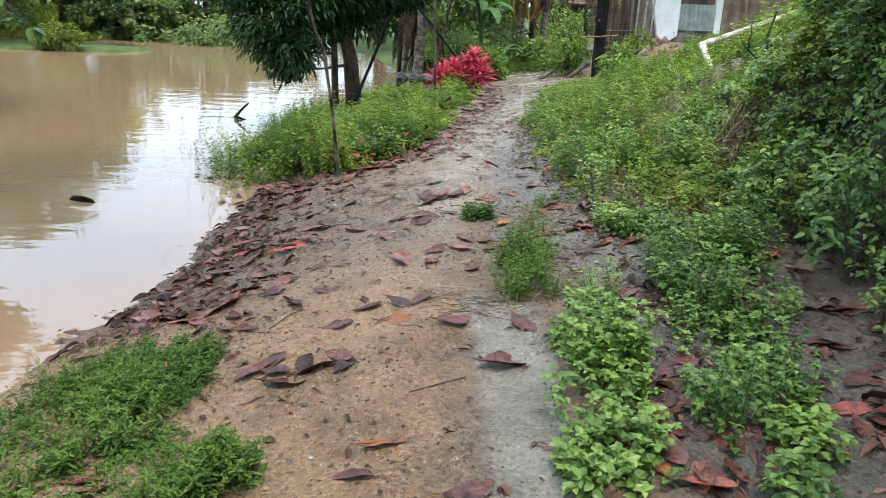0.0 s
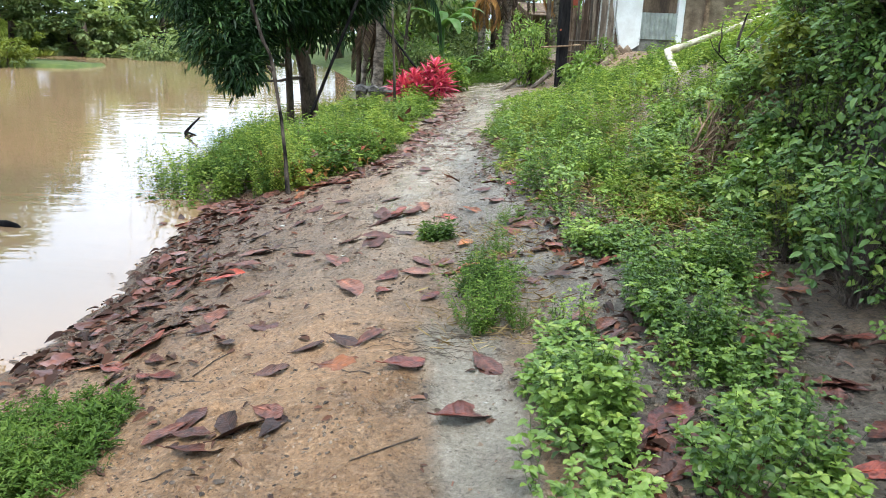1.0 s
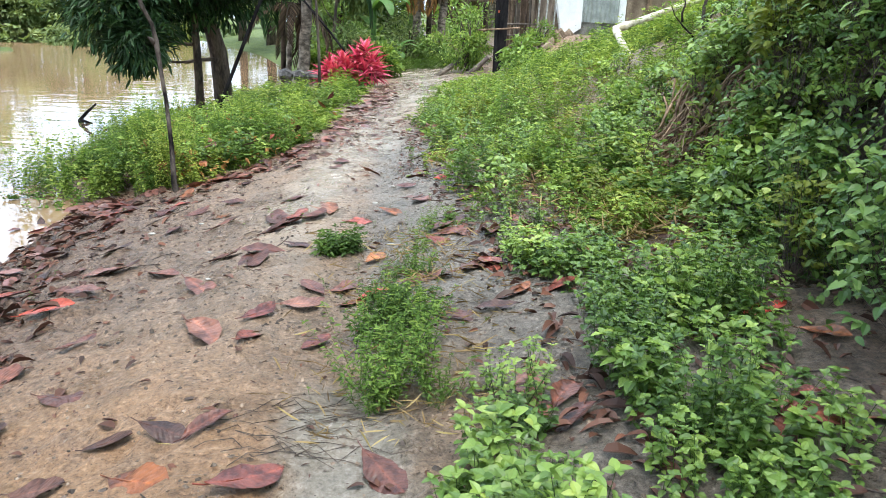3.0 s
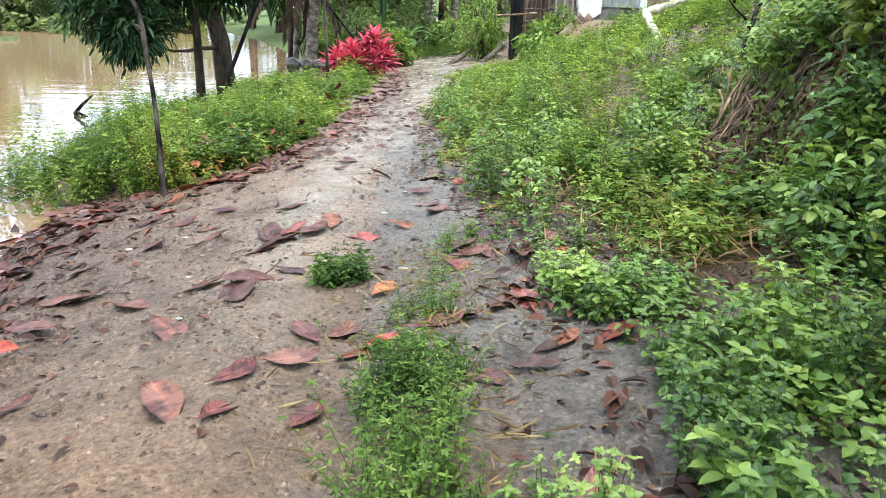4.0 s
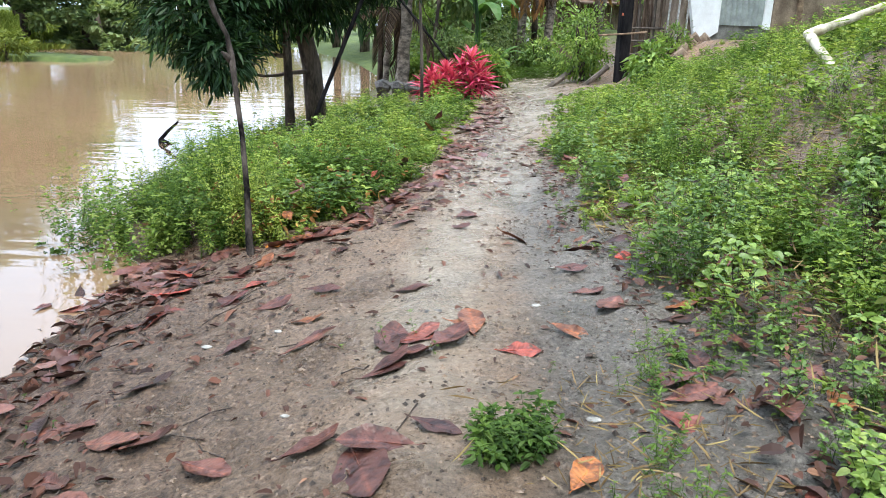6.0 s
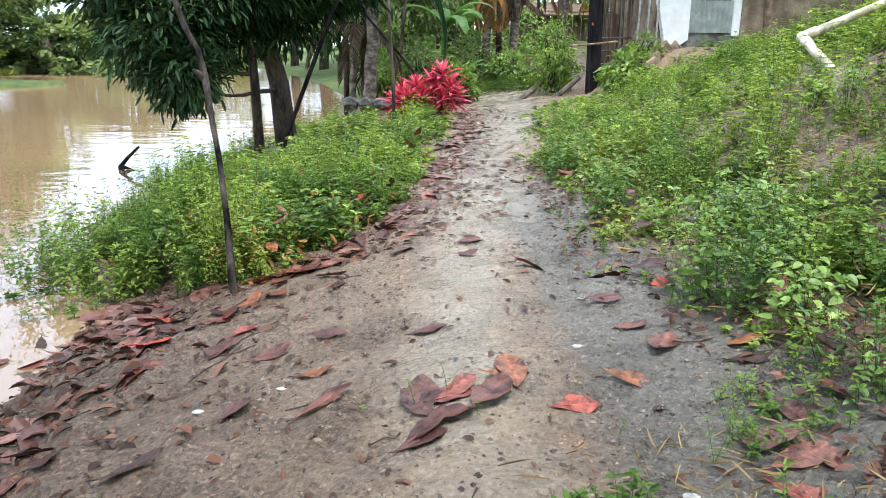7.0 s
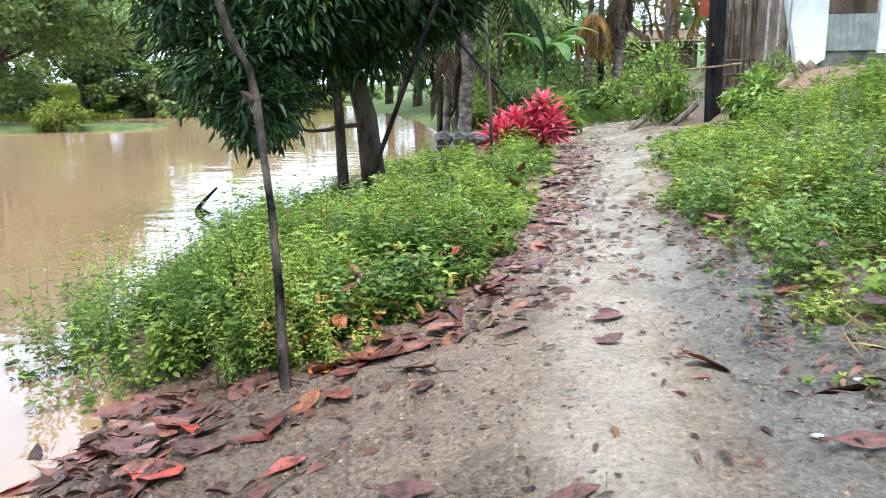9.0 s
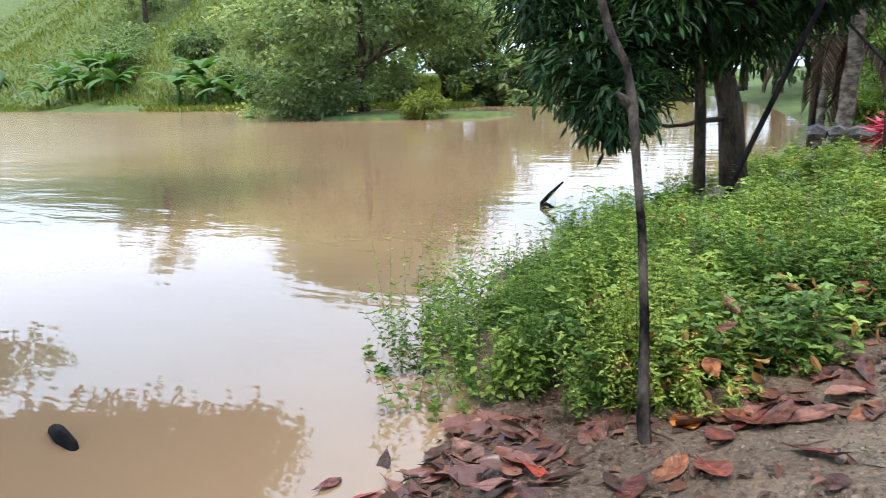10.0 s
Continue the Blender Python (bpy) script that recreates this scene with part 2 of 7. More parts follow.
def fallen_material(name, stops, rough=0.36):
    m, n, l, b = material(name, rough, 0.32)
    info = n.new("ShaderNodeObjectInfo")
    r = ramp(n, stops)
    l.new(info.outputs["Random"], r.inputs["Fac"])
    tc = n.new("ShaderNodeTexCoord")
    sep = n.new("ShaderNodeSeparateXYZ")
    l.new(tc.outputs["Object"], sep.inputs[0])
    ab = n.new("ShaderNodeMath")
    ab.operation = "ABSOLUTE"
    l.new(sep.outputs["X"], ab.inputs[0])
    sl = n.new("ShaderNodeMath")
    sl.operation = "MULTIPLY_ADD"
    l.new(ab.outputs[0], sl.inputs[0])
    sl.inputs[1].default_value = -0.7
    l.new(sep.outputs["Y"], sl.inputs[2])
    sn = n.new("ShaderNodeMath")
    sn.operation = "SINE"
    fr = n.new("ShaderNodeMath")
    fr.operation = "MULTIPLY"
    l.new(sl.outputs[0], fr.inputs[0])
    fr.inputs[1].default_value = 330.0
    l.new(fr.outputs[0], sn.inputs[0])
    vein = ramp(n, [(0.75, (1, 1, 1)), (0.98, (0.6, 0.55, 0.55))])
    l.new(sn.outputs[0], vein.inputs["Fac"])
    rib = ramp(n, [(0.0, (1.7, 1.55, 1.4)), (0.003, (1.4, 1.3, 1.25)), (0.0055, (1, 1, 1))])
    l.new(ab.outputs[0], rib.inputs["Fac"])
    warp = n.new("ShaderNodeVectorMath")
    warp.operation = "MULTIPLY_ADD"
    warp.inputs[1].default_value = (7.0, 7.0, 7.0)
    l.new(info.outputs["Location"], warp.inputs[0])
    l.new(tc.outputs["Object"], warp.inputs[2])
    blot, stain, speck = (n.new("ShaderNodeTexNoise") for k in range(3))
    for q, s, d in ((blot, 16.0, 4.0), (stain, 38.0, 6.0), (speck, 150.0, 4.0)):
        q.inputs["Scale"].default_value, q.inputs["Detail"].default_value = s, d
        l.new(warp.outputs[0], q.inputs["Vector"])
    br = ramp(n, [(0.36, (0.4, 0.34, 0.34)), (0.48, (0.95, 0.92, 0.92)), (0.6, (1.05, 1.05, 1.03)), (0.7, (1.15, 1.15, 1.12))])
    l.new(blot.outputs["Fac"], br.inputs["Fac"])
    st = ramp(n, [(0.38, (0.5, 0.46, 0.46)), (0.52, (1.1, 1.1, 1.1))])
    l.new(stain.outputs["Fac"], st.inputs["Fac"])
    sp = ramp(n, [(0.3, (0.35, 0.3, 0.3)), (0.38, (1, 1, 1))])
    l.new(speck.outputs["Fac"], sp.inputs["Fac"])
    c = mixed(n, l, 1.0, r.outputs["Color"], br.outputs["Color"], "MULTIPLY")
    c = mixed(n, l, 0.85, c, st.outputs["Color"], "MULTIPLY")
    c = mixed(n, l, 0.32, c, vein.outputs["Color"], "MULTIPLY")
    c = mixed(n, l, 0.8, c, sp.outputs["Color"], "MULTIPLY")
    c = mixed(n, l, 1.0, c, rib.outputs["Color"], "MULTIPLY")
    l.new(c, b.inputs["Base Color"])
    hgt = n.new("ShaderNodeMath")
    hgt.operation = "MULTIPLY_ADD"
    l.new(sn.outputs[0], hgt.inputs[0])
    hgt.inputs[1].default_value = -0.05
    l.new(stain.outputs["Fac"], hgt.inputs[2])
    bump(n, l, b, hgt.outputs[0], 0.8, 0.008)
    return m


M_MUD = mud_material()
M_RIVER = river_material()
M_BARK = rough_surface("grey_bark", (0.03, 0.022, 0.016), (0.155, 0.115, 0.085), 5, 0.85, 40, 0.9, 0.03, stretch=(1, 1, 0.35))
M_POLE = rough_surface("weathered_pole", (0.004, 0.003, 0.003), (0.1, 0.083, 0.07), 9.0, 0.8, 60, 1.0, 0.012, 0.1, stretch=(1, 1, 0.35))
M_PALMBARK = rough_surface("scarred_palm_bark", (0.07, 0.058, 0.045), (0.30, 0.255, 0.205), 6, 0.85, 30, 0.8, 0.02, stretch=(1, 1, 1.8))
M_BLACK = rough_surface("charred_wood", (0.006, 0.006, 0.007), (0.03, 0.027, 0.027), 6, 0.9, 50, 0.8, 0.01, 0.1, stretch=(1, 1, 0.2))
M_WOOD = rough_surface("grey_timber", (0.06, 0.048, 0.036), (0.2, 0.165, 0.13), 5, 0.8, 60, 0.7, 0.008, stretch=(1, 1, 0.2))
M_BROWN = rough_surface("brown_boards", (0.07, 0.045, 0.03), (0.22, 0.15, 0.10), 4, 0.85, 50, 0.6, 0.01, stretch=(1, 1, 0.25))
M_CLAY = rough_surface("clay_wall", (0.17, 0.12, 0.08), (0.36, 0.27, 0.19), 3, 0.9, 45, 0.7, 0.015)
M_WHITE = rough_surface("limewash", (0.78, 0.77, 0.74), (0.88, 0.88, 0.86), 4, 0.85, 40, 0.3, 0.003, grain=0.08)
M_CONCRETE = rough_surface("damp_concrete", (0.10, 0.095, 0.08), (0.26, 0.25, 0.22), 4, 0.85, 50, 0.5, 0.008)
M_ZINC = rough_surface("zinc_sheet", (0.25, 0.275, 0.25), (0.40, 0.435, 0.40), 3, 0.45, 30, 0.1, 0.001, 0.5, grain=0.1)
M_PVC = rough_surface("cream_plastic_pipe", (0.36, 0.32, 0.21), (0.74, 0.70, 0.55), 7, 0.4, 70, 0.1, 0.002, grain=0.15)
M_CRUMB = rough_surface("mud_crumbs", (0.10, 0.07, 0.048), (0.27, 0.195, 0.135), 11, 0.5, 90, 0.3, 0.003)
M_RED = rough_surface("red_paint", (0.30, 0.06, 0.03), (0.45, 0.11, 0.05), 5, 0.7, 50, 0.3, 0.004)
M_ROOT = rough_surface("dry_roots", (0.14, 0.09, 0.055), (0.36, 0.25, 0.16), 9, 0.9, 70, 0.5, 0.005)
M_STONE = rough_surface("wet_stone", (0.05, 0.048, 0.045), (0.17, 0.16, 0.15), 9, 0.55, 60, 0.6, 0.006)
M_SHELL = rough_surface("bleached_scrap", (0.28, 0.27, 0.24), (0.5, 0.49, 0.45), 20, 0.6, 80, 0.2, 0.002)
M_TWIG = rough_surface("wet_twig", (0.025, 0.018, 0.014), (0.11, 0.08, 0.06), 20, 0.7, 90, 0.4, 0.003)

M_HERB = foliage("herb_leaves", [(0.0, (0.0432, 0.0842, 0.0216)), (0.35, (0.138, 0.222, 0.05)), (0.7, (0.31, 0.405, 0.1)), (1.0, (0.464, 0.5, 0.162))], 0.5, 0.42, 0.16, patch=(1.7, (0.6, 0.67, 0.62), (1.28, 1.24, 1.1)))
M_HERB_COOL = foliage("soft_herb_leaves", [(0.0, (0.0356, 0.0778, 0.0216)), (0.35, (0.118, 0.208, 0.05)), (0.7, (0.265, 0.37, 0.096)), (1.0, (0.4, 0.475, 0.151))], 0.5, 0.42, 0.16, patch=(1.7, (0.6, 0.67, 0.62), (1.28, 1.24, 1.1)))
M_NETTLE = foliage("nettle_leaves", [(0.0, (0.028, 0.065, 0.018)), (0.3, (0.1, 0.185, 0.046)), (0.7, (0.235, 0.35, 0.086)), (1.0, (0.4, 0.485, 0.145))], 0.4, 0.33, 0.4, patch=(3.0, (0.65, 0.72, 0.68), (1.25, 1.2, 1.05)))
M_MAT = foliage("creeping_grass", [(0.0, (0.032, 0.068, 0.014)), (0.5, (0.078, 0.145, 0.026)), (1.0, (0.17, 0.245, 0.055))], 0.5, 0.25, 0.16)
M_VINE = foliage("vine_leaves", [(0.0, (0.026, 0.0649, 0.0189)), (0.35, (0.0708, 0.144, 0.0378)), (0.7, (0.177, 0.283, 0.0708)), (1.0, (0.354, 0.425, 0.1))], 0.4, 0.2, 0.3)
M_MANGO = foliage("mango_leaves", [(0.0, (0.008, 0.022, 0.010)), (0.5, (0.018, 0.048, 0.017)), (0.85, (0.05, 0.105, 0.03)), (1.0, (0.13, 0.19, 0.045))], 0.5, 0.1, 0.2)
M_FAR = foliage("river_tree_leaves", [(0.0, (0.045, 0.082, 0.04)), (0.4, (0.15, 0.215, 0.098)), (0.75, (0.28, 0.35, 0.165)), (1.0, (0.43, 0.48, 0.24))], 0.65, 0.45, 0.1)
M_YELLOW = foliage("yellow_green_leaves", [(0.0, (0.10, 0.14, 0.028)), (1.0, (0.26, 0.30, 0.055))], 0.5, 0.35)
M_BANANA = foliage("banana_leaves", [(0.0, (0.06, 0.14, 0.035)), (0.6, (0.13, 0.25, 0.06)), (1.0, (0.22, 0.34, 0.10))], 0.4, 0.35)
M_PALMDRY = foliage("dry_fronds", [(0.0, (0.12, 0.065, 0.025)), (0.6, (0.30, 0.15, 0.05)), (1.0, (0.42, 0.25, 0.07))], 0.7, 0.2)
M_ROOTLET = foliage("matted_roots", [(0.0, (0.09, 0.05, 0.03)), (0.5, (0.22, 0.135, 0.08)), (1.0, (0.40, 0.28, 0.18))], 0.85, 0.0, 0.1)
M_STRAW = foliage("dry_straw", [(0.0, (0.10, 0.062, 0.032)), (0.5, (0.24, 0.165, 0.075)), (1.0, (0.42, 0.34, 0.14))], 0.7, 0.2, 0.15)
M_DEADFROND = foliage("dead_grey_fronds", [(0.0, (0.03, 0.022, 0.016)), (0.6, (0.09, 0.066, 0.048)), (1.0, (0.18, 0.13, 0.085))], 0.8, 0.1, 0.1)
M_CORDY = foliage("crimson_leaves", [(0.0, (0.17, 0.015, 0.04)), (0.35, (0.50, 0.045, 0.12)), (0.7, (0.72, 0.13, 0.23)), (1.0, (0.82, 0.40, 0.46))], 0.4, 0.3)
M_LITTER = foliage("rotten_leaf_bits", [(0.0, (0.022, 0.012, 0.009)), (0.5, (0.075, 0.036, 0.025)), (0.88, (0.15, 0.066, 0.042)), (1.0, (0.24, 0.13, 0.08))], 0.45, 0.0, 0.18)
M_REEDS = foliage("bank_grass", [(0.0, (0.085, 0.118, 0.02)), (0.6, (0.165, 0.20, 0.04)), (1.0, (0.27, 0.28, 0.065))], 0.85, 0.2, 0.03)
F_RED = fallen_material("red_fallen_leaf", [(0.0, (0.11, 0.032, 0.024)), (0.4, (0.17, 0.05, 0.036)), (0.8, (0.225, 0.075, 0.053)), (0.95, (0.3, 0.062, 0.038)), (1.0, (0.4, 0.055, 0.035))])
F_ORANGE = fallen_material("orange_fallen_leaf", [(0.0, (0.19, 0.07, 0.03)), (0.7, (0.26, 0.1, 0.04)), (1.0, (0.44, 0.16, 0.03))])
F_BROWN = fallen_material("brown_fallen_leaf", [(0.0, (0.06, 0.025, 0.019)), (0.4, (0.11, 0.043, 0.031)), (0.8, (0.16, 0.065, 0.045)), (1.0, (0.2, 0.092, 0.062))])
M_CARPET = foliage("carpet_of_leaves", [(0.0, (0.07, 0.03, 0.024)), (0.4, (0.14, 0.06, 0.046)), (0.7, (0.225, 0.085, 0.062)), (0.9, (0.29, 0.13, 0.085)), (1.0, (0.38, 0.16, 0.06))], 0.3, 0.0, 0.4, patch=(30.0, (0.55, 0.5, 0.5), (1.1, 1.1, 1.1)))
F_DARK = fallen_material("rotten_fallen_leaf", [(0.0, (0.03, 0.014, 0.011)), (0.6, (0.065, 0.032, 0.025)), (1.0, (0.11, 0.055, 0.042))], 0.42)


# ---- the lie of the land ----
WATER = -0.40


def curve(points):
    xs, ys = [p[0] for p in points], [p[1] for p in points]
    return lambda v: np.interp(v, xs, ys)


SHORE = curve([(-30, -2.4), (2, -2.2), (4, -2.0), (5, -1.9), (6, -1.87), (7, -2.03), (8.2, -2.05), (8.9, -2.0), (9.4, -2.3), (10, -2.65), (11, -3.05), (12, -3.25), (14, -3.2), (17, -3.0), (20, -2.75), (22, -2.5), (26, -2.5), (32, -3.0), (45, -6), (70, -15), (110, -30), (400, -60)])
PATH_Z = curve([(-30, 0.2), (4, 0.19), (6.5, 0.16), (9, 0.09), (12, 0.05), (16, 0.06), (22, 0.10), (40, 0.5), (400, 8)])
FOOT = curve([(-30, 2.4), (3, 2.4), (4.2, 2.5), (5.6, 2.68), (6.6, 2.62), (7.3, 2.45), (8, 2.2), (11, 1.8), (14, 2.3), (17, 2.85), (20, 3.25), (24, 3.6), (400, 10)])
RISE = curve([(-30, 4.5), (5.2, 4.5), (6.4, 2.6), (7.0, 1.3), (7.6, 0.75), (9.5, 0.52), (11, 0.52), (14, 0.40), (18, 0.38), (20, 0.75), (26, 0.5), (400, 0.2)])
TOP = curve([(-30, 2.5), (5.6, 2.4), (7, 1.7), (8.0, 2.0), (10, 2.5), (14, 1.9), (17, 1.45), (20, 1.3), (26, 1.4), (40, 1.6), (400, 3)])


def ground_z(x, y):
    """Height of the ground, for numbers or arrays."""
    x, y = np.asarray(x, float), np.asarray(y, float)
    s, zp = SHORE(y), PATH_Z(y)
    u = (x - s) / (0.15 - s)
    left = WATER + (zp - WATER) * np.clip(u, 0, 1) ** 0.85 + np.minimum(x - s, 0) * 0.22
    right = zp + 0.13 * np.maximum(x - 0.7, 0) + np.maximum(RISE(y) - 0.13, 0) * np.maximum(x - FOOT(y), 0)
    right = np.where(x > FOOT(y), np.minimum(right, np.maximum(TOP(y), zp + 0.13 * (x - 0.7))), right)
    z = np.where(x < 0.15, left, right)
    z = np.maximum(z, -1.8)
    # the far bank: land beyond the wide water, and beyond the narrower reach upstream
    d = np.minimum(y - 48 - 1.2 * np.sin(x * 0.23), -(x + 16.0 + 0.8 * np.sin(y * 0.31)))
    cape = 3.6 - np.hypot((x + 21.5) * 0.55, y - 37.0)
    hill = 0.12 + np.minimum(d, 3) * 0.06 + np.clip((-x - 0.74 * (y - 6)) / 12, 0, 1) * 0.55 * np.clip(d - 2, 0, 29) + 0.05 * np.clip(d - 3, 0, 60)
    far = np.where(d > 0, WATER + hill, WATER + np.maximum(d * 0.3, -1.4))
    far = np.maximum(far, np.where(cape > 0, WATER + 0.12 + 0.05 * cape, -1.8))
    return np.where(x < -8, np.maximum(z, far), z)


# ---- building blocks ----
RNG = np.random.default_rng(7)


def smooth(a, b, v):
    t = np.clip((np.asarray(v, float) - a) / (b - a), 0, 1)
    return t * t * (3 - 2 * t)


def lattice(ix, iy, seed):
    h = (ix.astype(np.int64) * 374761393 + iy.astype(np.int64) * 668265263 + seed * 1442695041) & 0x7FFFFFFF
    h = ((h ^ (h >> 13)) * 1274126177) & 0x7FFFFFFF
    return ((h ^ (h >> 16)) & 0xFFFF) / 65535.0


def vnoise(x, y, scale, seed=1):
    """Smooth value noise from 0 to 1, for arrays."""
    x, y = np.asarray(x, float) * scale, np.asarray(y, float) * scale
    ix, iy = np.floor(x), np.floor(y)
    fx, fy = x - ix, y - iy
    fx, fy = fx * fx * (3 - 2 * fx), fy * fy * (3 - 2 * fy)
    a, b = lattice(ix, iy, seed), lattice(ix + 1, iy, seed)
    c, d = lattice(ix, iy + 1, seed), lattice(ix + 1, iy + 1, seed)
    return (a * (1 - fx) + b * fx) * (1 - fy) + (c * (1 - fx) + d * fx) * fy


def unit(v):
    return v / np.maximum(np.linalg.norm(v, axis=-1, keepdims=True), 1e-9)


def mesh_of(name, verts, sizes, corners, mats, indices=None, soft=False):
    """A mesh from arrays: vertices, corners of each face, and the vertex of each corner."""
    me = bpy.data.meshes.new(name)
    me.vertices.add(len(verts))
    me.vertices.foreach_set("co", np.asarray(verts, np.float32).ravel())
    me.loops.add(len(corners))
    me.loops.foreach_set("vertex_index", np.asarray(corners, np.int32))
    me.polygons.add(len(sizes))
    me.polygons.foreach_set("loop_start", (np.cumsum(sizes) - sizes).astype(np.int32))
    for m in mats:
        me.materials.append(m)
    if indices is not None:
        me.polygons.foreach_set("material_index", np.asarray(indices, np.int32))
    me.polygons.foreach_set("use_smooth", np.full(len(sizes), soft))
    me.update(calc_edges=True)
    return me


class Shape:
    """Collects tubes, boxes and sheets into one mesh."""

    def __init__(self):
        self.v, self.f = [], []

    def add(self, verts, faces):
        k = len(self.v)
        self.v += [tuple(p) for p in verts]
        self.f += [tuple(i + k for i in f) for f in faces]
        return self

    def tube(self, points, radii, sides=8, rough=0.0, cap=True):
        pts = [Vector(p) for p in points]
        if isinstance(radii, (int, float)):
            radii = [radii] * len(pts)
        verts, faces = [], []
        ref = Vector((0.31, 0.87, 0.12))
        for i, p in enumerate(pts):
            d = (pts[min(i + 1, len(pts) - 1)] - pts[max(i - 1, 0)]).normalized()
            a = d.cross(ref).normalized()
            b = d.cross(a)
            for j in range(sides):
                w = 2 * math.pi * j / sides
                r = radii[i] * (1 + rough * (random.random() - 0.5) * 2)
                verts.append(p + (a * math.cos(w) + b * math.sin(w)) * r)
        for i in range(len(pts) - 1):
            for j in range(sides):
                k = (j + 1) % sides
                faces.append((i * sides + j, i * sides + k, (i + 1) * sides + k, (i + 1) * sides + j))
        if cap:
            faces.append(tuple(range(sides))[::-1])
            faces.append(tuple((len(pts) - 1) * sides + j for j in range(sides)))
        return self.add(verts, faces)

    def box(self, size, m=None, bevel=0.0):
        x, y, z = size[0] / 2, size[1] / 2, size[2] / 2
        c = min(bevel, x * 0.8, y * 0.8)
        ring = [(-x + c, -y), (x - c, -y), (x, -y + c), (x, y - c), (x - c, y), (-x + c, y), (-x, y - c), (-x, -y + c)] if c else [(-x, -y), (x, -y), (x, y), (-x, y)]
        n = len(ring)
        verts = [Vector((a, b, -z)) for a, b in ring] + [Vector((a, b, z)) for a, b in ring]
        if m is not None:
            verts = [m @ v for v in verts]
        faces = [tuple(range(n))[::-1], tuple(range(n, 2 * n))] + [(i, (i + 1) % n, n + (i + 1) % n, n + i) for i in range(n)]
        return self.add(verts, faces)

    def mesh(self, name, mat, soft=False):
        me = bpy.data.meshes.new(name)
        me.from_pydata(self.v, [], self.f)
        me.materials.append(mat)
        if soft:
            me.polygons.foreach_set("use_smooth", np.ones(len(me.polygons), bool))
        me.update()
        return me


def thing(name, label, category, group="", kind="", at=None):
    ob = new(name)
    if at:
        ob.location = at
    return tagged(ob, label, category, group, kind)


def part(name, shape, mat, parent, label="", soft=False):
    ob = new(name, shape.mesh(name, mat, soft) if isinstance(shape, Shape) else shape)
    if parent is not None:
        ob.parent = parent
    return tagged(ob, label)


def wander(a, b, n, amount, sag=0.0):
    """A crooked line from a to b."""
    a, b = Vector(a), Vector(b)
    out = []
    for i in range(n + 1):
        t = i / n
        p = a.lerp(b, t)
        if 0 < i < n:
            p += Vector((random.uniform(-1, 1), random.uniform(-1, 1), random.uniform(-0.5, 0.5))) * amount
        p.z -= sag * 4 * t * (1 - t)
        out.append(p)
    return out


def leaf_sheet(name, P, D, N, L, W, mat, fold=0.18, droop=0.15, fine=False, tint=None):
    """One mesh of many leaves: base P, direction D, upper side N, length L, width W."""
    D = unit(D)
    side = unit(np.cross(D, N))
    up = np.cross(side, D)
    L, W = L[:, None], W[:, None]
    n = len(P)
    if fine:
        rows = [P]
        for t, w in ((0.16, 0.38), (0.44, 0.5), (0.76, 0.31)):
            sag = up * L * droop * t * t
            rows += [P + D * L * t + side * W * w + up * W * fold * w * 2 - sag, P + D * L * t - sag, P + D * L * t - side * W * w + up * W * fold * w * 2 - sag]
        v = np.stack(rows + [P + D * L - up * L * droop], 1)
        face = [0, 1, 2, 0, 2, 3, 1, 4, 5, 2, 2, 5, 6, 3, 4, 7, 8, 5, 5, 8, 9, 6, 7, 10, 8, 8, 10, 9]
        sizes, k = [3, 3, 4, 4, 4, 4, 3, 3], 11
    else:
        a, c = P + D * L * 0.3 + up * (W * fold - L * droop * 0.1), P + D * L * 0.68 + up * (W * fold * 0.8 - L * droop * 0.5)
        v = np.stack([P, a + side * W * 0.46, c + side * W * 0.4, P + D * L - up * L * droop, c - side * W * 0.4, a - side * W * 0.46], 1)
        face = [0, 1, 2, 3, 0, 3, 4, 5]
        sizes, k = [4, 4], 6
    corners = (np.array(face)[None, :] + np.arange(n)[:, None] * k).ravel()
    me = mesh_of(name, v.reshape(-1, 3), np.tile(sizes, n), corners, [mat])
    tint = RNG.uniform(0, 1, n) if tint is None else np.clip(tint, 0, 1)
    me.attributes.new("tint", "FLOAT", "POINT").data.foreach_set("value", np.repeat(tint, k).astype(np.float32))
    return me


def stems_mesh(name, A, B, r, mat):
    """Thin three-sided stalks from A to B."""
    n = len(A)
    d = unit(B - A)
    a = unit(np.cross(d, np.array([0.3, 0.9, 0.1])))
    b = np.cross(d, a)
    ring = [a, -0.5 * a + 0.87 * b, -0.5 * a - 0.87 * b]
    v = np.stack([A + q * r for q in ring] + [B + q * r * 0.6 for q in ring], 1)
    face = [0, 1, 4, 3, 1, 2, 5, 4, 2, 0, 3, 5]
    corners = (np.array(face)[None, :] + np.arange(n)[:, None] * 6).ravel()
    return mesh_of(name, v.reshape(-1, 3), np.tile([4, 4, 4], n), corners, [mat])


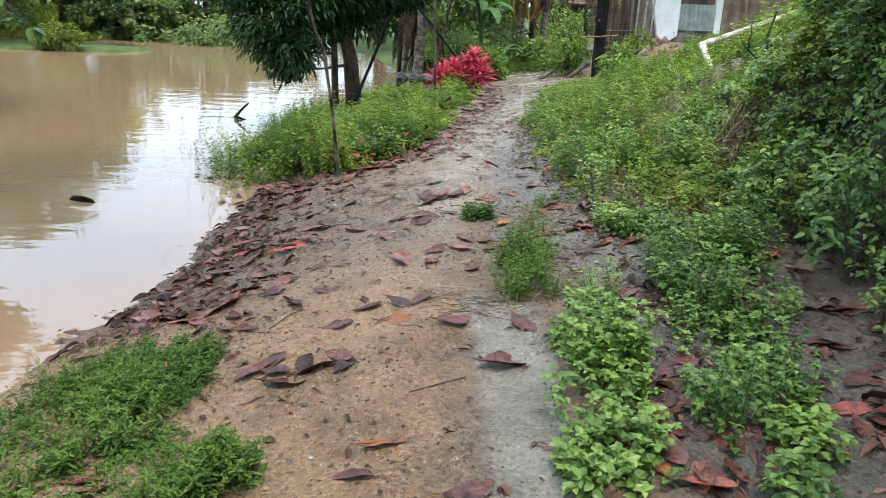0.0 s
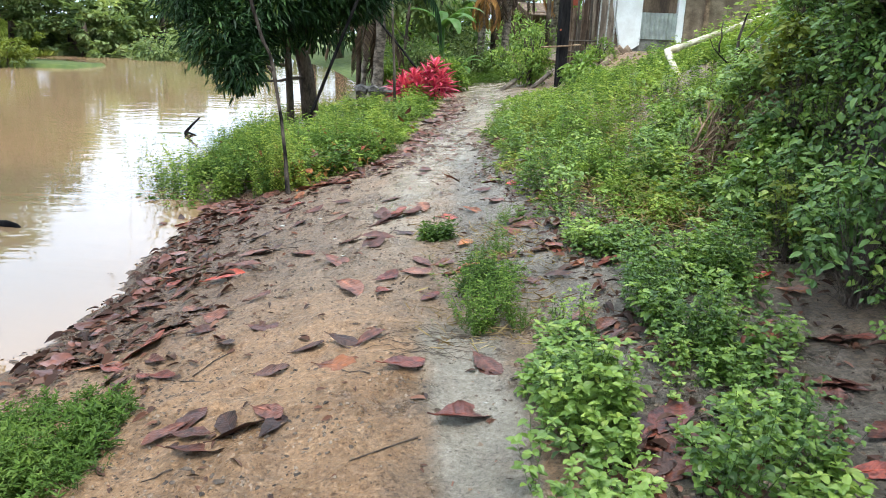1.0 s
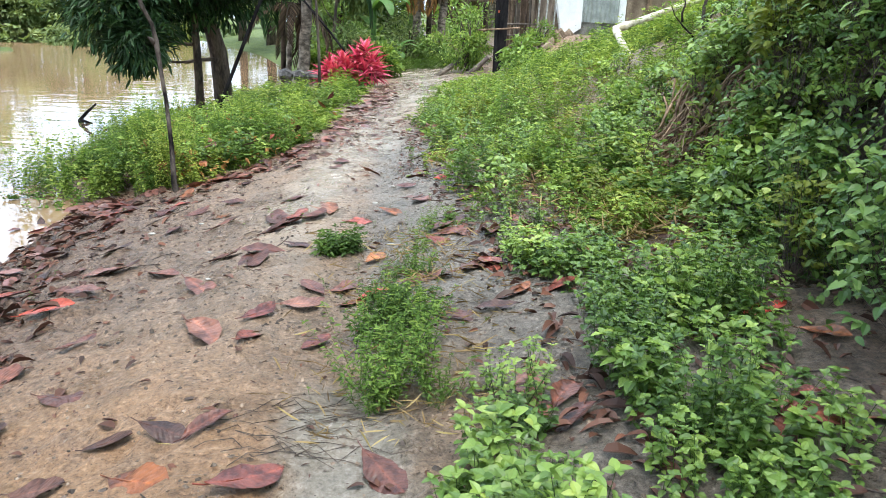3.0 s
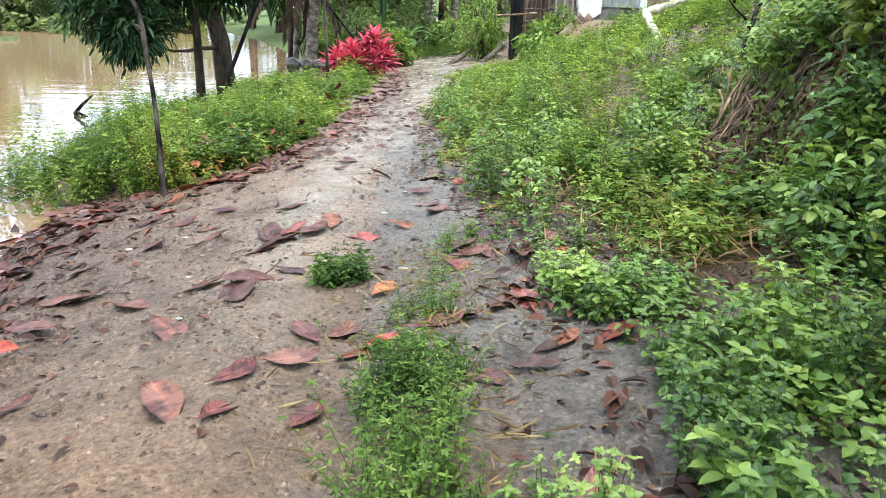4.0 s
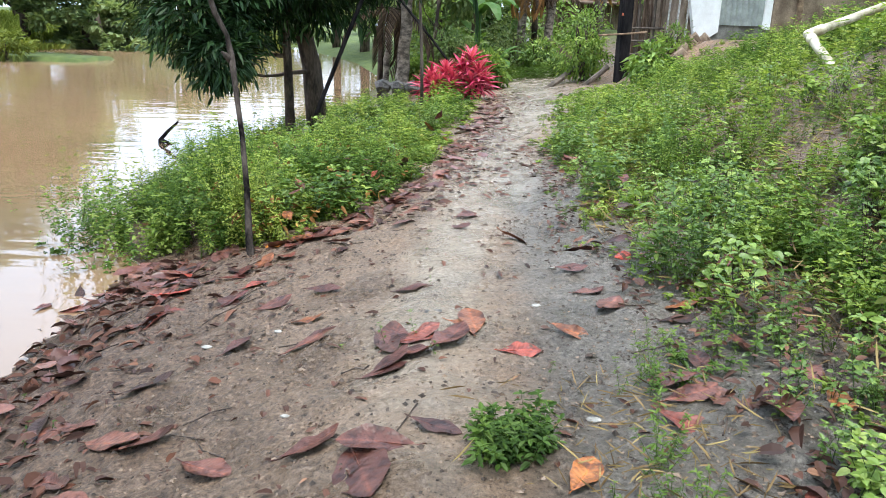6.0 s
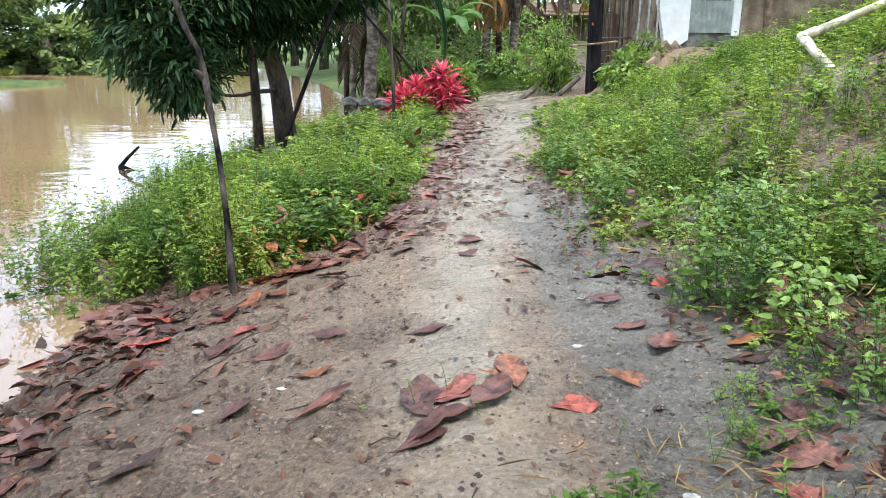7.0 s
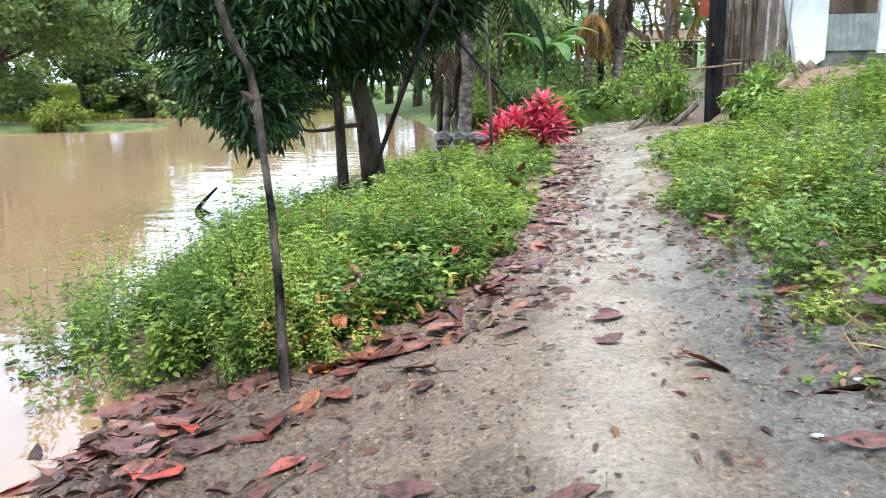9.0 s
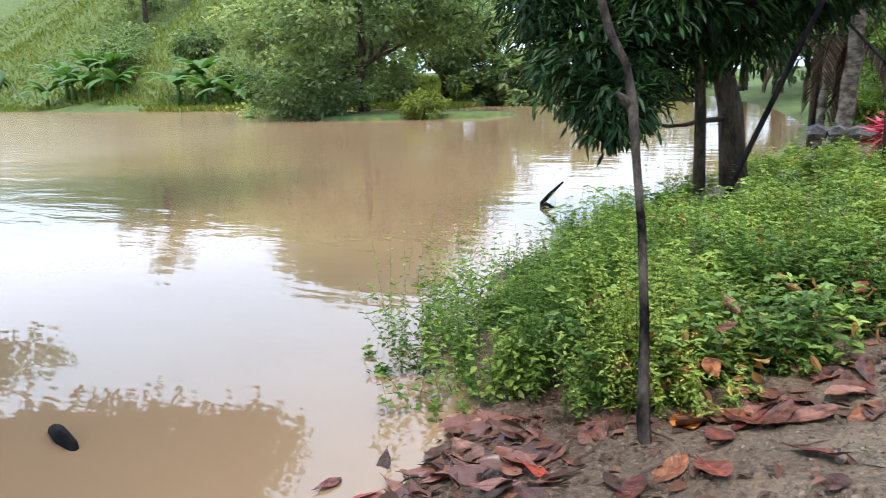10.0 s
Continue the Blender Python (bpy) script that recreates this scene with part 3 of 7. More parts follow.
def herbs(name, label, category, X, Y, H, leaf, width, mat, step=0.05, lean=0.35, stalks=3, fine=False, droop=0.25, lift=0.0, tuft=0.4, tilt=(-0.35, 0.5)):
    """Leafy plants at X, Y of height H: a few stalks each, with pairs of leaves. One object of kind stuff."""
    # plants grow in tufts, each of its own height, leaf size and shade
    m = max(3, int((X.max() - X.min()) * (Y.max() - Y.min()) / (tuft * tuft * 0.8)))
    cx, cy = RNG.uniform(X.min(), X.max(), m), RNG.uniform(Y.min(), Y.max(), m)
    gap = np.hypot(X[:, None] - cx[None], Y[:, None] - cy[None])
    own = gap.argmin(1)
    near_c = gap.min(1)
    ch, cs, ct = RNG.uniform(0.35, 1.65, m), RNG.uniform(0.7, 1.35, m), np.clip(RNG.normal(0.47, 0.28, m), 0.0, 0.88)
    H = H * ch[own] * (1.15 - 0.5 * np.clip(near_c / tuft, 0, 1) ** 2)
    ps, pt = (cs[own] * RNG.uniform(0.85, 1.15, len(X))).repeat(stalks), (ct[own] + RNG.normal(0, 0.16, len(X))).repeat(stalks)
    n = len(X) * stalks
    base = np.stack([X, Y, ground_z(X, Y) - 0.01 + lift], 1).repeat(stalks, 0)
    h = H.repeat(stalks) * RNG.uniform(0.45, 1.25, n)
    w = RNG.uniform(0, 2 * np.pi, n)
    t = RNG.uniform(0.05, lean, n)
    d = unit(np.stack([np.cos(w) * t, np.sin(w) * t, np.ones(n)], 1))
    top = base + d * h[:, None]
    P, D, N, L, C = [], [], [], [], []
    spin = RNG.uniform(0, np.pi, n)
    for j in range(40):
        z = 0.02 + step * (j + RNG.uniform(-0.3, 0.3, n))
        ok = z < h
        if not ok.any():
            break
        p = base[ok] + d[ok] * z[ok, None]
        size = leaf * ps[ok] * RNG.uniform(0.65, 1.15, ok.sum()) * (0.6 + 0.5 * np.sin(np.pi * np.clip(z[ok] / h[ok], 0.1, 0.95)))
        for s in (0, np.pi):
            a = spin[ok] + j * 1.57 + s + RNG.uniform(-0.4, 0.4, ok.sum())
            e = RNG.uniform(tilt[0], tilt[1], ok.sum())
            q = np.stack([np.cos(a) * np.cos(e), np.sin(a) * np.cos(e), np.sin(e)], 1)
            P.append(p + q * size[:, None] * 0.2)
            D.append(q)
            N.append(np.tile([0.0, 0, 1], (len(q), 1)) + RNG.normal(0, 0.25, q.shape))
            L.append(size)
            C.append(pt[ok])
    for s in range(4):
        a = spin + s * 1.57
        e = RNG.uniform(0.0, tilt[1] + 0.25, n)
        q = np.stack([np.cos(a) * np.cos(e), np.sin(a) * np.cos(e), np.sin(e)], 1)
        P.append(top)
        D.append(q)
        N.append(np.tile([0.0, 0, 1], (n, 1)) + RNG.normal(0, 0.3, q.shape))
        L.append(leaf * ps * RNG.uniform(0.55, 0.95, n))
        C.append(pt + 0.08)
    P, D, N, L = np.concatenate(P), np.concatenate(D), np.concatenate(N), np.concatenate(L)
    ob = new(name, leaf_sheet(name, P, D, N, L, L * width * RNG.uniform(0.8, 1.15, len(L)), mat, 0.16, droop, fine, np.concatenate(C)))
    tagged(ob, label, category, "", "stuff")
    st = new("stems", stems_mesh("stems", base, top, 0.001 + leaf * 0.013, mat))
    st.parent = ob
    return ob


def scatter(n, x0, x1, y0, y1, keep):
    """Up to n random places in a rectangle, thinned by keep(x, y) from 0 to 1."""
    x, y = RNG.uniform(x0, x1, n), RNG.uniform(y0, y1, n)
    k = RNG.uniform(0, 1, n) < keep(x, y)
    return x[k], y[k]


def leaf_cloud(name, clumps, size, width, mat, droop=0.3, hang=0.3, per=45, spread=0.22, fine=False):
    """Foliage mesh: clumps of (x, y, z, rx, ry, rz, count), each broken up into many sprays."""
    P, D, N, L, C = [], [], [], [], []
    for cx, cy, cz, rx, ry, rz, count in clumps:
        m = max(3, count // per)
        s = unit(RNG.normal(0, 1, (m, 3))) * RNG.uniform(0.35, 1.0, (m, 1)) ** 0.6
        s = s * np.array([rx, ry, rz]) + np.array([cx, cy, cz])
        idx = RNG.integers(0, m, count)
        r = min(rx, ry, rz) * spread * RNG.uniform(0.6, 1.5, m)[idx]
        off = RNG.normal(0, 1, (count, 3)) * r[:, None] * np.array([1, 1, 0.55])
        out = unit(off + 0.35 * unit(s[idx] - np.array([cx, cy, cz])))
        p = s[idx] + off
        d = unit(out + RNG.normal(0, 0.45, (count, 3)) - np.array([0, 0, hang]))
        P.append(p)
        D.append(d)
        N.append(np.array([0, 0, 1.0]) + RNG.normal(0, 0.4, (count, 3)))
        L.append(size * RNG.uniform(0.6, 1.25, count))
        C.append((RNG.normal(0.5, 0.12) + RNG.normal(0, 0.24, m))[idx])
    P, D, N, L = np.concatenate(P), np.concatenate(D), np.concatenate(N), np.concatenate(L)
    return leaf_sheet(name, P, D, N, L, L * width, mat, 0.12, droop, fine, np.concatenate(C))


def tree(name, label, base, trunk, limbs, clumps, size, width, leafmat, bark=None, droop=0.3, hang=0.3, per=45, spread=0.22, group=""):
    """Trunk: list of (x, y, z, r). Limbs: (from xyz, to xyz, r0). Crown: clumps as in leaf_cloud."""
    bark = bark or M_BARK
    ob = thing(name, label, "tree", group)
    part("trunk", Shape().tube([p[:3] for p in trunk], [p[3] for p in trunk], 10, 0.08), bark, ob, soft=True)
    for a, b, r in limbs:
        pts = wander(a, b, 5, (Vector(b) - Vector(a)).length * 0.05)
        part("limb", Shape().tube(pts, [r * (1 - 0.14 * i) for i in range(6)], 6, 0.06), bark, ob, soft=True)
    if clumps:
        part("crown", leaf_cloud("crown", clumps, size, width, leafmat, droop, hang, per, spread), None, ob)
    return ob


# where the herbs end beside the path
EDGE_L = curve([(8.8, -0.95), (9.2, -0.7), (9.6, -0.45), (10.7, -0.12), (12, -0.02), (15, 0.32), (18, 0.52), (30, 0.6)])
EDGE_R = curve([(5.0, 1.5), (5.7, 1.28), (6.7, 1.15), (7.3, 1.08), (8.4, 0.9), (9.2, 0.95), (13, 0.95), (17, 1.5), (19, 2.0), (22, 2.6), (26, 3.5)])


# ---- ground: one sheet from the path to the horizon ----
def axis(lo, fine_lo, fine_hi, hi, step, grow):
    mid = np.arange(fine_lo, fine_hi, step)
    out, v, s = [], fine_hi, step
    while v < hi:
        out.append(v)
        s *= grow
        v += s
    out.append(hi)
    low, v, s = [], fine_lo, step
    while v > lo:
        s *= grow
        v -= s
        low.append(max(v, lo))
    return np.concatenate([low[::-1], mid, out])


GX, GY = axis(-450, -2.4, 3.1, 450, 0.026, 1.09), axis(-120, 1.9, 10.0, 600, 0.026, 1.06)
xx, yy = np.meshgrid(GX, GY)
near = smooth(30, 8, np.hypot(xx - 0.5, (yy - 6) * 0.8))


def worn_track(x, y):
    """How far the middle of the path is trodden smooth, from 0 to 1."""
    c = curve([(2, 0.1), (5.5, 0.15), (7, 0.12), (7.7, 0.2), (9.5, 0.36), (13.2, 0.66), (15.6, 1.0), (19, 1.4), (24, 1.7)])(y)
    wide = curve([(2, 0.3), (7, 0.3), (9.5, 0.34), (13, 0.46), (18, 0.7), (30, 1.0)])(y) * (0.45 + 0.6 * vnoise(x, y, 1.3, 51) + 0.45 * vnoise(x, y, 4.5, 52))
    strip_w = 0.13 + 0.08 * vnoise(x, y, 3.0, 53)
    strip_c = curve([(1.5, 0.72), (3.0, 0.64), (4.2, 0.56), (6.0, 0.45), (7.5, 0.35)])(y)
    first = 0.85 * smooth(1.3, 0.6, np.abs(x - strip_c) / strip_w) * smooth(4.5, 4.0, y)
    return np.maximum(first, smooth(1.35, 0.2, np.abs(x - c) / wide) * smooth(5.0, 7.2, y + 0.5 * x) * smooth(30, 24, y))


def surface(x, y):
    """The ground with its lumps, crumbs and a shallow worn track."""
    w = worn_track(x, y)
    lumps = (vnoise(x, y, 2.3, 3) - 0.5) * 0.05 + ((vnoise(x, y, 7.0, 5) - 0.5) * 0.034 + (vnoise(x, y, 17, 9) - 0.5) * 0.018 + (vnoise(x, y, 30, 15) - 0.5) * 0.016) * (1 - 0.65 * w)
    crumble = smooth(0.4, 0.8, vnoise(x, y, 4.2, 21)) * (vnoise(x, y, 14, 13) - 0.35) * 0.045 * smooth(0.3, -0.5, x)
    track = 0.022 * np.exp(-((x - 0.62 - 0.05 * np.sin(y)) / 0.2) ** 2) * smooth(7.5, 4.5, y)
    return ground_z(x, y) + lumps + crumble - track


zz = near * surface(xx, yy) + (1 - near) * (ground_z(xx, yy) + (vnoise(xx, yy, 0.2, 8) - 0.5) * 0.25 * (ground_z(xx, yy) > WATER + 0.3))
nx, ny = len(GX), len(GY)
ids = np.arange(nx * ny).reshape(ny, nx)
quads = np.stack([ids[:-1, :-1], ids[:-1, 1:], ids[1:, 1:], ids[1:, :-1]], -1).reshape(-1, 4)
gm = mesh_of("ground", np.stack([xx, yy, zz], -1).reshape(-1, 3), np.full(len(quads), 4), quads.ravel(), [M_MUD], None, True)
frayed = xx + (vnoise(xx, yy, 2.6, 71) - 0.5) * 0.3 + (vnoise(xx, yy, 9.0, 73) - 0.5) * 0.16
grey = np.maximum(np.exp(-np.abs((frayed - 0.62) / 0.23) ** 2.4) * smooth(5.6, 4.0, yy), smooth(3.5, 5.2, yy + 0.7 * (xx - 0.2)) * 0.85)
grey = np.maximum(grey, smooth(0.9, 1.2, frayed)) * (1 - 0.8 * smooth(3.0, 3.6, xx) * smooth(17.5, 18.5, yy) * smooth(24, 21, yy))
litter = smooth(2.2, 0.4, xx - SHORE(yy)) * 0.95 * (xx < 0.2) * smooth(3.2, 4.6, yy + 0.2 * xx)
# humus colour under the slope herbs also paints in shade between stems
litter = np.maximum(litter, smooth(0.15, 0.6, xx - EDGE_R(yy)) * 0.6 * (yy > 5))
litter = np.maximum(litter, smooth(1.5, 2.3, xx) * 0.45)
litter = np.maximum(litter, smooth(-0.1, 0.1, xx - FOOT(yy)) * smooth(8.0, 7.2, yy) * 1.1)
# the bank herbs' ground is darkened likewise, humus and painted shade together
litter = np.maximum(litter, 0.8 * (smooth(0.0, -0.25, xx - curve([(8.8, -0.9), (9.6, -0.5), (10.7, -0.15), (15, 0.3), (18, 0.5), (30, 0.6)])(yy)) * (yy > 8.9)))
green = np.maximum(smooth(-10, -14, xx) * (zz > WATER + 0.05), smooth(20, 30, yy) * smooth(2.5, 4, np.abs(xx - 1.5)))
green = np.maximum(green, smooth(4.5, 7, xx) * smooth(4, 9, yy))
zone = gm.color_attributes.new("zone", "FLOAT_COLOR", "POINT")
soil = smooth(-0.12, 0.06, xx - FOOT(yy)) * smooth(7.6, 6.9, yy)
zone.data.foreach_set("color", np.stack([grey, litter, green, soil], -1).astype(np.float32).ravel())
# bluish grey right of the path: partly silt, partly painted sky sheen
silt = 0.8 * smooth(0.45, 0.7, xx) * smooth(2.6, 2.0, xx) * smooth(4.0, 5.2, yy) * smooth(14, 9, yy)
silt = np.maximum(silt, 0.6 * smooth(0.85, 1.1, xx) * smooth(2.4, 1.9, xx) * (yy < 6))
silt = np.maximum(silt, 0.85 * worn_track(xx, yy) * smooth(5.6, 4.6, yy))
gm.attributes.new("silt", "FLOAT", "POINT").data.foreach_set("value", silt.astype(np.float32).ravel())
gm.attributes.new("worn", "FLOAT", "POINT").data.foreach_set("value", worn_track(xx, yy).astype(np.float32).ravel())
tagged(new("ground", gm), "wet sandy mud path and river bank under fallen leaves", "ground", "", "structure")

# ---- river ----
WX, WY = axis(-420, -8, 0, 30, 0.8, 1.15), axis(-110, 0, 25, 500, 1.0, 1.12)
wx, wy = np.meshgrid(WX, WY)
ids = np.arange(len(WX) * len(WY)).reshape(len(WY), len(WX))
quads = np.stack([ids[:-1, :-1], ids[:-1, 1:], ids[1:, 1:], ids[1:, :-1]], -1).reshape(-1, 4)
keepq = (wx[:-1, :-1] < 0.0).ravel()
quads = quads[keepq]
tagged(new("water", mesh_of("water", np.stack([wx, wy, np.full_like(wx, WATER)], -1).reshape(-1, 3), np.full(len(quads), 4), quads.ravel(), [M_RIVER], None, True)), "muddy brown river water in slow flood", "river", "", "structure")

# ---- low plants ----


def bank_patch(x, y):
    front = smooth(8.85, 9.1, y - 0.35 * np.maximum(-1.5 - x, 0))
    return front * smooth(0.0, -0.12, x - EDGE_L(y) - 0.1 * (vnoise(x, y, 2.5, 4) - 0.5)) * smooth(-0.05, 0.5, x - SHORE(y) + 0.5 * (vnoise(x, y, 3, 6) - 0.5))


def bank_height(x, y):
    return (0.10 + 0.17 * smooth(0.0, -0.8, x - EDGE_L(y))) * (1 - 0.45 * smooth(11.5, 14.5, y)) * (0.25 + 0.8 * vnoise(x, y, 2.9, 11) + 0.6 * vnoise(x, y, 7.5, 12))


def two_kinds(label, X, Y, H, size, step, stalks, fine, seed, scale=1.4):
    """The patch as two kinds of herb, in drifts."""
    k = vnoise(X, Y, scale, seed) + RNG.normal(0, 0.12, len(X)) > 0.47
    name = label[0]
    herbs(name, label[1], "herbs", X[k], Y[k], H[k], size, 0.5, M_HERB, step, 0.55, stalks, fine)
    herbs(name, label[2], "herbs", X[~k], Y[~k], H[~k] * 1.1, size * 1.05, 0.58, M_HERB_COOL, step, 0.45, stalks, fine)


BANK = ("bank_herbs", "thick yellow-green leafy herbs on the river bank", "soft green leafy herbs on the river bank")
X, Y = scatter(8200, -4.2, 0.4, 8.8, 13.0, lambda x, y: bank_patch(x, y) * (0.05 + 0.95 * smooth(0.38, 0.62, vnoise(x, y, 4.2, 61))))
two_kinds(BANK, X, Y, bank_height(X, Y) * 1.15, 0.033, 0.035, 4, False, 71)
n = 420
Y = 8.95 + 4.0 * RNG.uniform(0, 1, n) ** 1.5
X = RNG.uniform(SHORE(Y) + 0.3, EDGE_L(Y))
ok = vnoise(X, Y, 2.4, 111) > 0.5
X, Y, n = X[ok], Y[ok], int(ok.sum())
P = np.stack([X, Y, ground_z(X, Y) + RNG.uniform(0.6, 1.25, n) * bank_height(X, Y) * 1.15], 1)
D = np.stack([RNG.normal(0, 0.6, n), RNG.normal(0, 0.6, n), RNG.uniform(-1.0, 0.3, n)], 1)
L = RNG.uniform(0.04, 0.1, n)
tagged(new("withered_leaves", leaf_sheet("withered_leaves", P, D, RNG.normal(0, 1, (n, 3)), L, L * RNG.uniform(0.25, 0.5, n), M_PALMDRY, 0.2, 0.3, True)), "withered rust-brown leaves hanging among the bank herbs", "leaves", "", "stuff")
X, Y = scatter(6000, -4.2, 0.7, 13.0, 20.5, lambda x, y: bank_patch(x, y) * (0.05 + 0.95 * smooth(0.38, 0.62, vnoise(x, y, 3.2, 63))))
two_kinds(BANK, X, Y, bank_height(X, Y) * 1.15, 0.055, 0.06, 2, False, 73)


def slope_patch(x, y):
    bare = np.clip(1.4 * np.exp(-(((x - 2.2) / 0.4) ** 2 + ((y - 5.35) / 0.45) ** 2)), 0, 1)
    return smooth(-0.05, 0.5, x - EDGE_R(y) - 0.3 * (vnoise(x, y, 2.2, 14) - 0.5)) * (1 - bare) * (1 - 0.92 * np.exp(-(((x - 2.55) / 0.3) ** 2 + ((y - 6.45) / 0.4) ** 2) ** 2)) * (1 - 0.95 * np.exp(-(((x - 3.35) / 0.32) ** 2 + ((y - 12.75) / 0.45) ** 2) ** 2)) * (0.1 + 0.25 * smooth(9, 11, y) + 0.65 * smooth(0.36, 0.6, vnoise(x, y, 3.0, 17)))


def slope_height(x, y):
    return (0.08 + 0.16 * smooth(0.1, 1.2, x - EDGE_R(y))) * (0.25 + 0.8 * vnoise(x, y, 2.6, 19) + 0.6 * vnoise(x, y, 7, 20)) * smooth(21, 15, y)


SLOPE = ("slope_herbs", "low yellow-green herbs covering the slope beside the path", "soft green herbs covering the slope beside the path")
X, Y = scatter(5200, 0.8, 4.4, 5.2, 10.0, lambda x, y: slope_patch(x, y))
two_kinds(SLOPE, X, Y, slope_height(X, Y) * 0.8, 0.028, 0.031, 3, False, 75)
X, Y = scatter(5000, 0.8, 6.8, 10.0, 19.3, lambda x, y: slope_patch(x, y) * smooth(0.6, 1.1, np.hypot((x - 4.4) / 1.3, (y - 20.0) / 1.9)))
two_kinds(SLOPE, X, Y, slope_height(X, Y) * 0.9, 0.045, 0.05, 3, False, 77)
X, Y = scatter(1500, 4.4, 9, 4.5, 14, lambda x, y: 0.8 + 0 * x)
herbs("slope_herbs", "tall green herbs on the crown of the slope", "herbs", X, Y, 0.25 + 0.2 * RNG.uniform(0, 1, len(X)), 0.085, 0.6, M_HERB, 0.09, 0.5, 2)
n = 8000
X, Y = RNG.uniform(1.0, 3.2, n), 5.3 + 6.5 * RNG.uniform(0, 1, n) ** 1.5
ok = RNG.uniform(0, 1, n) < smooth(0.1, 0.4, X - EDGE_R(Y)) * (0.3 + np.exp(-(((X - 2.15) / 0.4) ** 2 + ((Y - 6.0) / 0.55) ** 2)) + smooth(0.6, 0.75, vnoise(X, Y, 1.7, 99)))
X, Y = X[ok], Y[ok]
a, n = RNG.uniform(0, 6.28, len(X)), len(X)
P = np.stack([X, Y, ground_z(X, Y) + RNG.uniform(0.0, 0.12, n)], 1)
D = np.stack([np.cos(a), np.sin(a), RNG.uniform(-0.3, 0.8, n)], 1)
tagged(new("dry_straw", leaf_sheet("dry_straw", P, D, RNG.normal(0, 1, (n, 3)), RNG.uniform(0.04, 0.14, n), np.full(n, 0.0035), M_STRAW, 0.05, 0.3)), "tangled dry yellow-brown straw among the slope herbs", "straw", "", "stuff")
X, Y = scatter(150, 1.4, 4.0, 6.0, 12.0, lambda x, y: 0.5 + 0 * x)
herbs("dry_stalks", "tall dry brown weed stalks on the slope", "weeds", X, Y, 0.3 + 0.3 * RNG.uniform(0, 1, len(X)), 0.022, 0.4, M_LITTER, 0.05, 0.3, 1)
X, Y = scatter(90, -2.8, -0.3, 9.2, 14.0, lambda x, y: bank_patch(x, y) * 0.7)
herbs("dry_stalks", "tall dry brown weed stalks among the bank herbs", "weeds", X, Y, 0.35 + 0.25 * RNG.uniform(0, 1, len(X)), 0.024, 0.4, M_LITTER, 0.05, 0.3, 1)


def clumps_of(label, centres, spread, count, tall, leaf, width, mat, step):
    cx, cy = np.array(centres).T
    k = RNG.integers(0, len(cx), count)
    X, Y = cx[k] + RNG.normal(0, spread, count), cy[k] + RNG.normal(0, spread, count)
    herbs("plant_clumps", label, "plants", X, Y, tall * RNG.uniform(0.7, 1.2, count), leaf, width, mat, step, 0.5, 2, False, 0.25, tuft=0.25)


def spots(n, x_of, y0, y1):
    y = RNG.uniform(y0, y1, n)
    return [(float(x_of(v)), float(v)) for v in y]


clumps_of("taller broad-leaved green plants among the slope herbs", spots(26, lambda v: EDGE_R(v) + RNG.uniform(0.2, 1.9), 6.2, 13), 0.1, 420, 0.3, 0.044, 0.62, M_NETTLE, 0.045)
clumps_of("yellowing plants among the slope herbs", spots(16, lambda v: EDGE_R(v) + RNG.uniform(0.1, 1.6), 5.8, 13), 0.09, 200, 0.24, 0.045, 0.55, M_YELLOW, 0.045)
clumps_of("taller broad-leaved green plants among the bank herbs", spots(20, lambda v: RNG.uniform(SHORE(v) + 0.4, EDGE_L(v) - 0.2), 9.2, 15), 0.1, 340, 0.3, 0.044, 0.62, M_NETTLE, 0.045)
clumps_of("yellowing plants among the bank herbs", spots(10, lambda v: RNG.uniform(SHORE(v) + 0.5, EDGE_L(v) - 0.1), 9.2, 15), 0.09, 130, 0.24, 0.045, 0.55, M_YELLOW, 0.045)
n = 3000
Y = RNG.uniform(5.2, 12.5, n)
X = EDGE_R(Y) + RNG.uniform(-0.1, 1.6, n)
a = RNG.uniform(0, 6.28, n)
P = np.stack([X, Y, ground_z(X, Y) + RNG.uniform(0.005, 0.06, n)], 1)
D = np.stack([np.cos(a), np.sin(a), RNG.uniform(-0.2, 0.6, n)], 1)
L = 0.025 + 0.06 * RNG.uniform(0, 1, n) ** 2
tagged(new("slope_litter", leaf_sheet("slope_litter", P, D, np.tile([0, 0, 1.0], (n, 1)) + RNG.normal(0, 0.4, (n, 3)), L, L * RNG.uniform(0.3, 0.6, n), M_LITTER, 0.15, 0.2, True)), "brown scraps of dead leaf under the slope herbs", "leaf litter", "", "stuff")

def strip(x, y, pts, wide):
    c = curve(pts)(y)
    return smooth(1.0, 0.45, np.abs(x - c) / (wide * (0.6 + 0.8 * vnoise(x, y, 4, 23)))) * (y > pts[0][0]) * (y < pts[-1][0])


for count, mat, tall, seed in ((650, M_HERB_COOL, 0.22, 65), (1500, M_MAT, 0.18, 66)):
    X, Y = scatter(count, 0.3, 1.3, 4.0, 6.8, lambda x, y: strip(x, y, [(4.1, 0.74), (5.2, 0.8), (6.25, 0.84)], 0.2) * smooth(6.3, 5.6, y) * (0.08 + 0.92 * smooth(0.4, 0.6, vnoise(x, y, 5.3, seed))))
    herbs("path_weeds", "feathery green weeds growing between the worn tracks", "weeds", X, Y, 0.03 + tall * vnoise(X, Y, 6, 2), 0.02, 0.42, mat, 0.02, 0.9, 3)
X, Y = scatter(300, 0.8, 1.5, 5.9, 6.7, lambda x, y: 0.8 * smooth(0.36, 0.1, np.hypot(x - 1.13, (y - 6.3) * 0.8)) * smooth(0.35, 0.6, vnoise(x, y, 6, 107)))
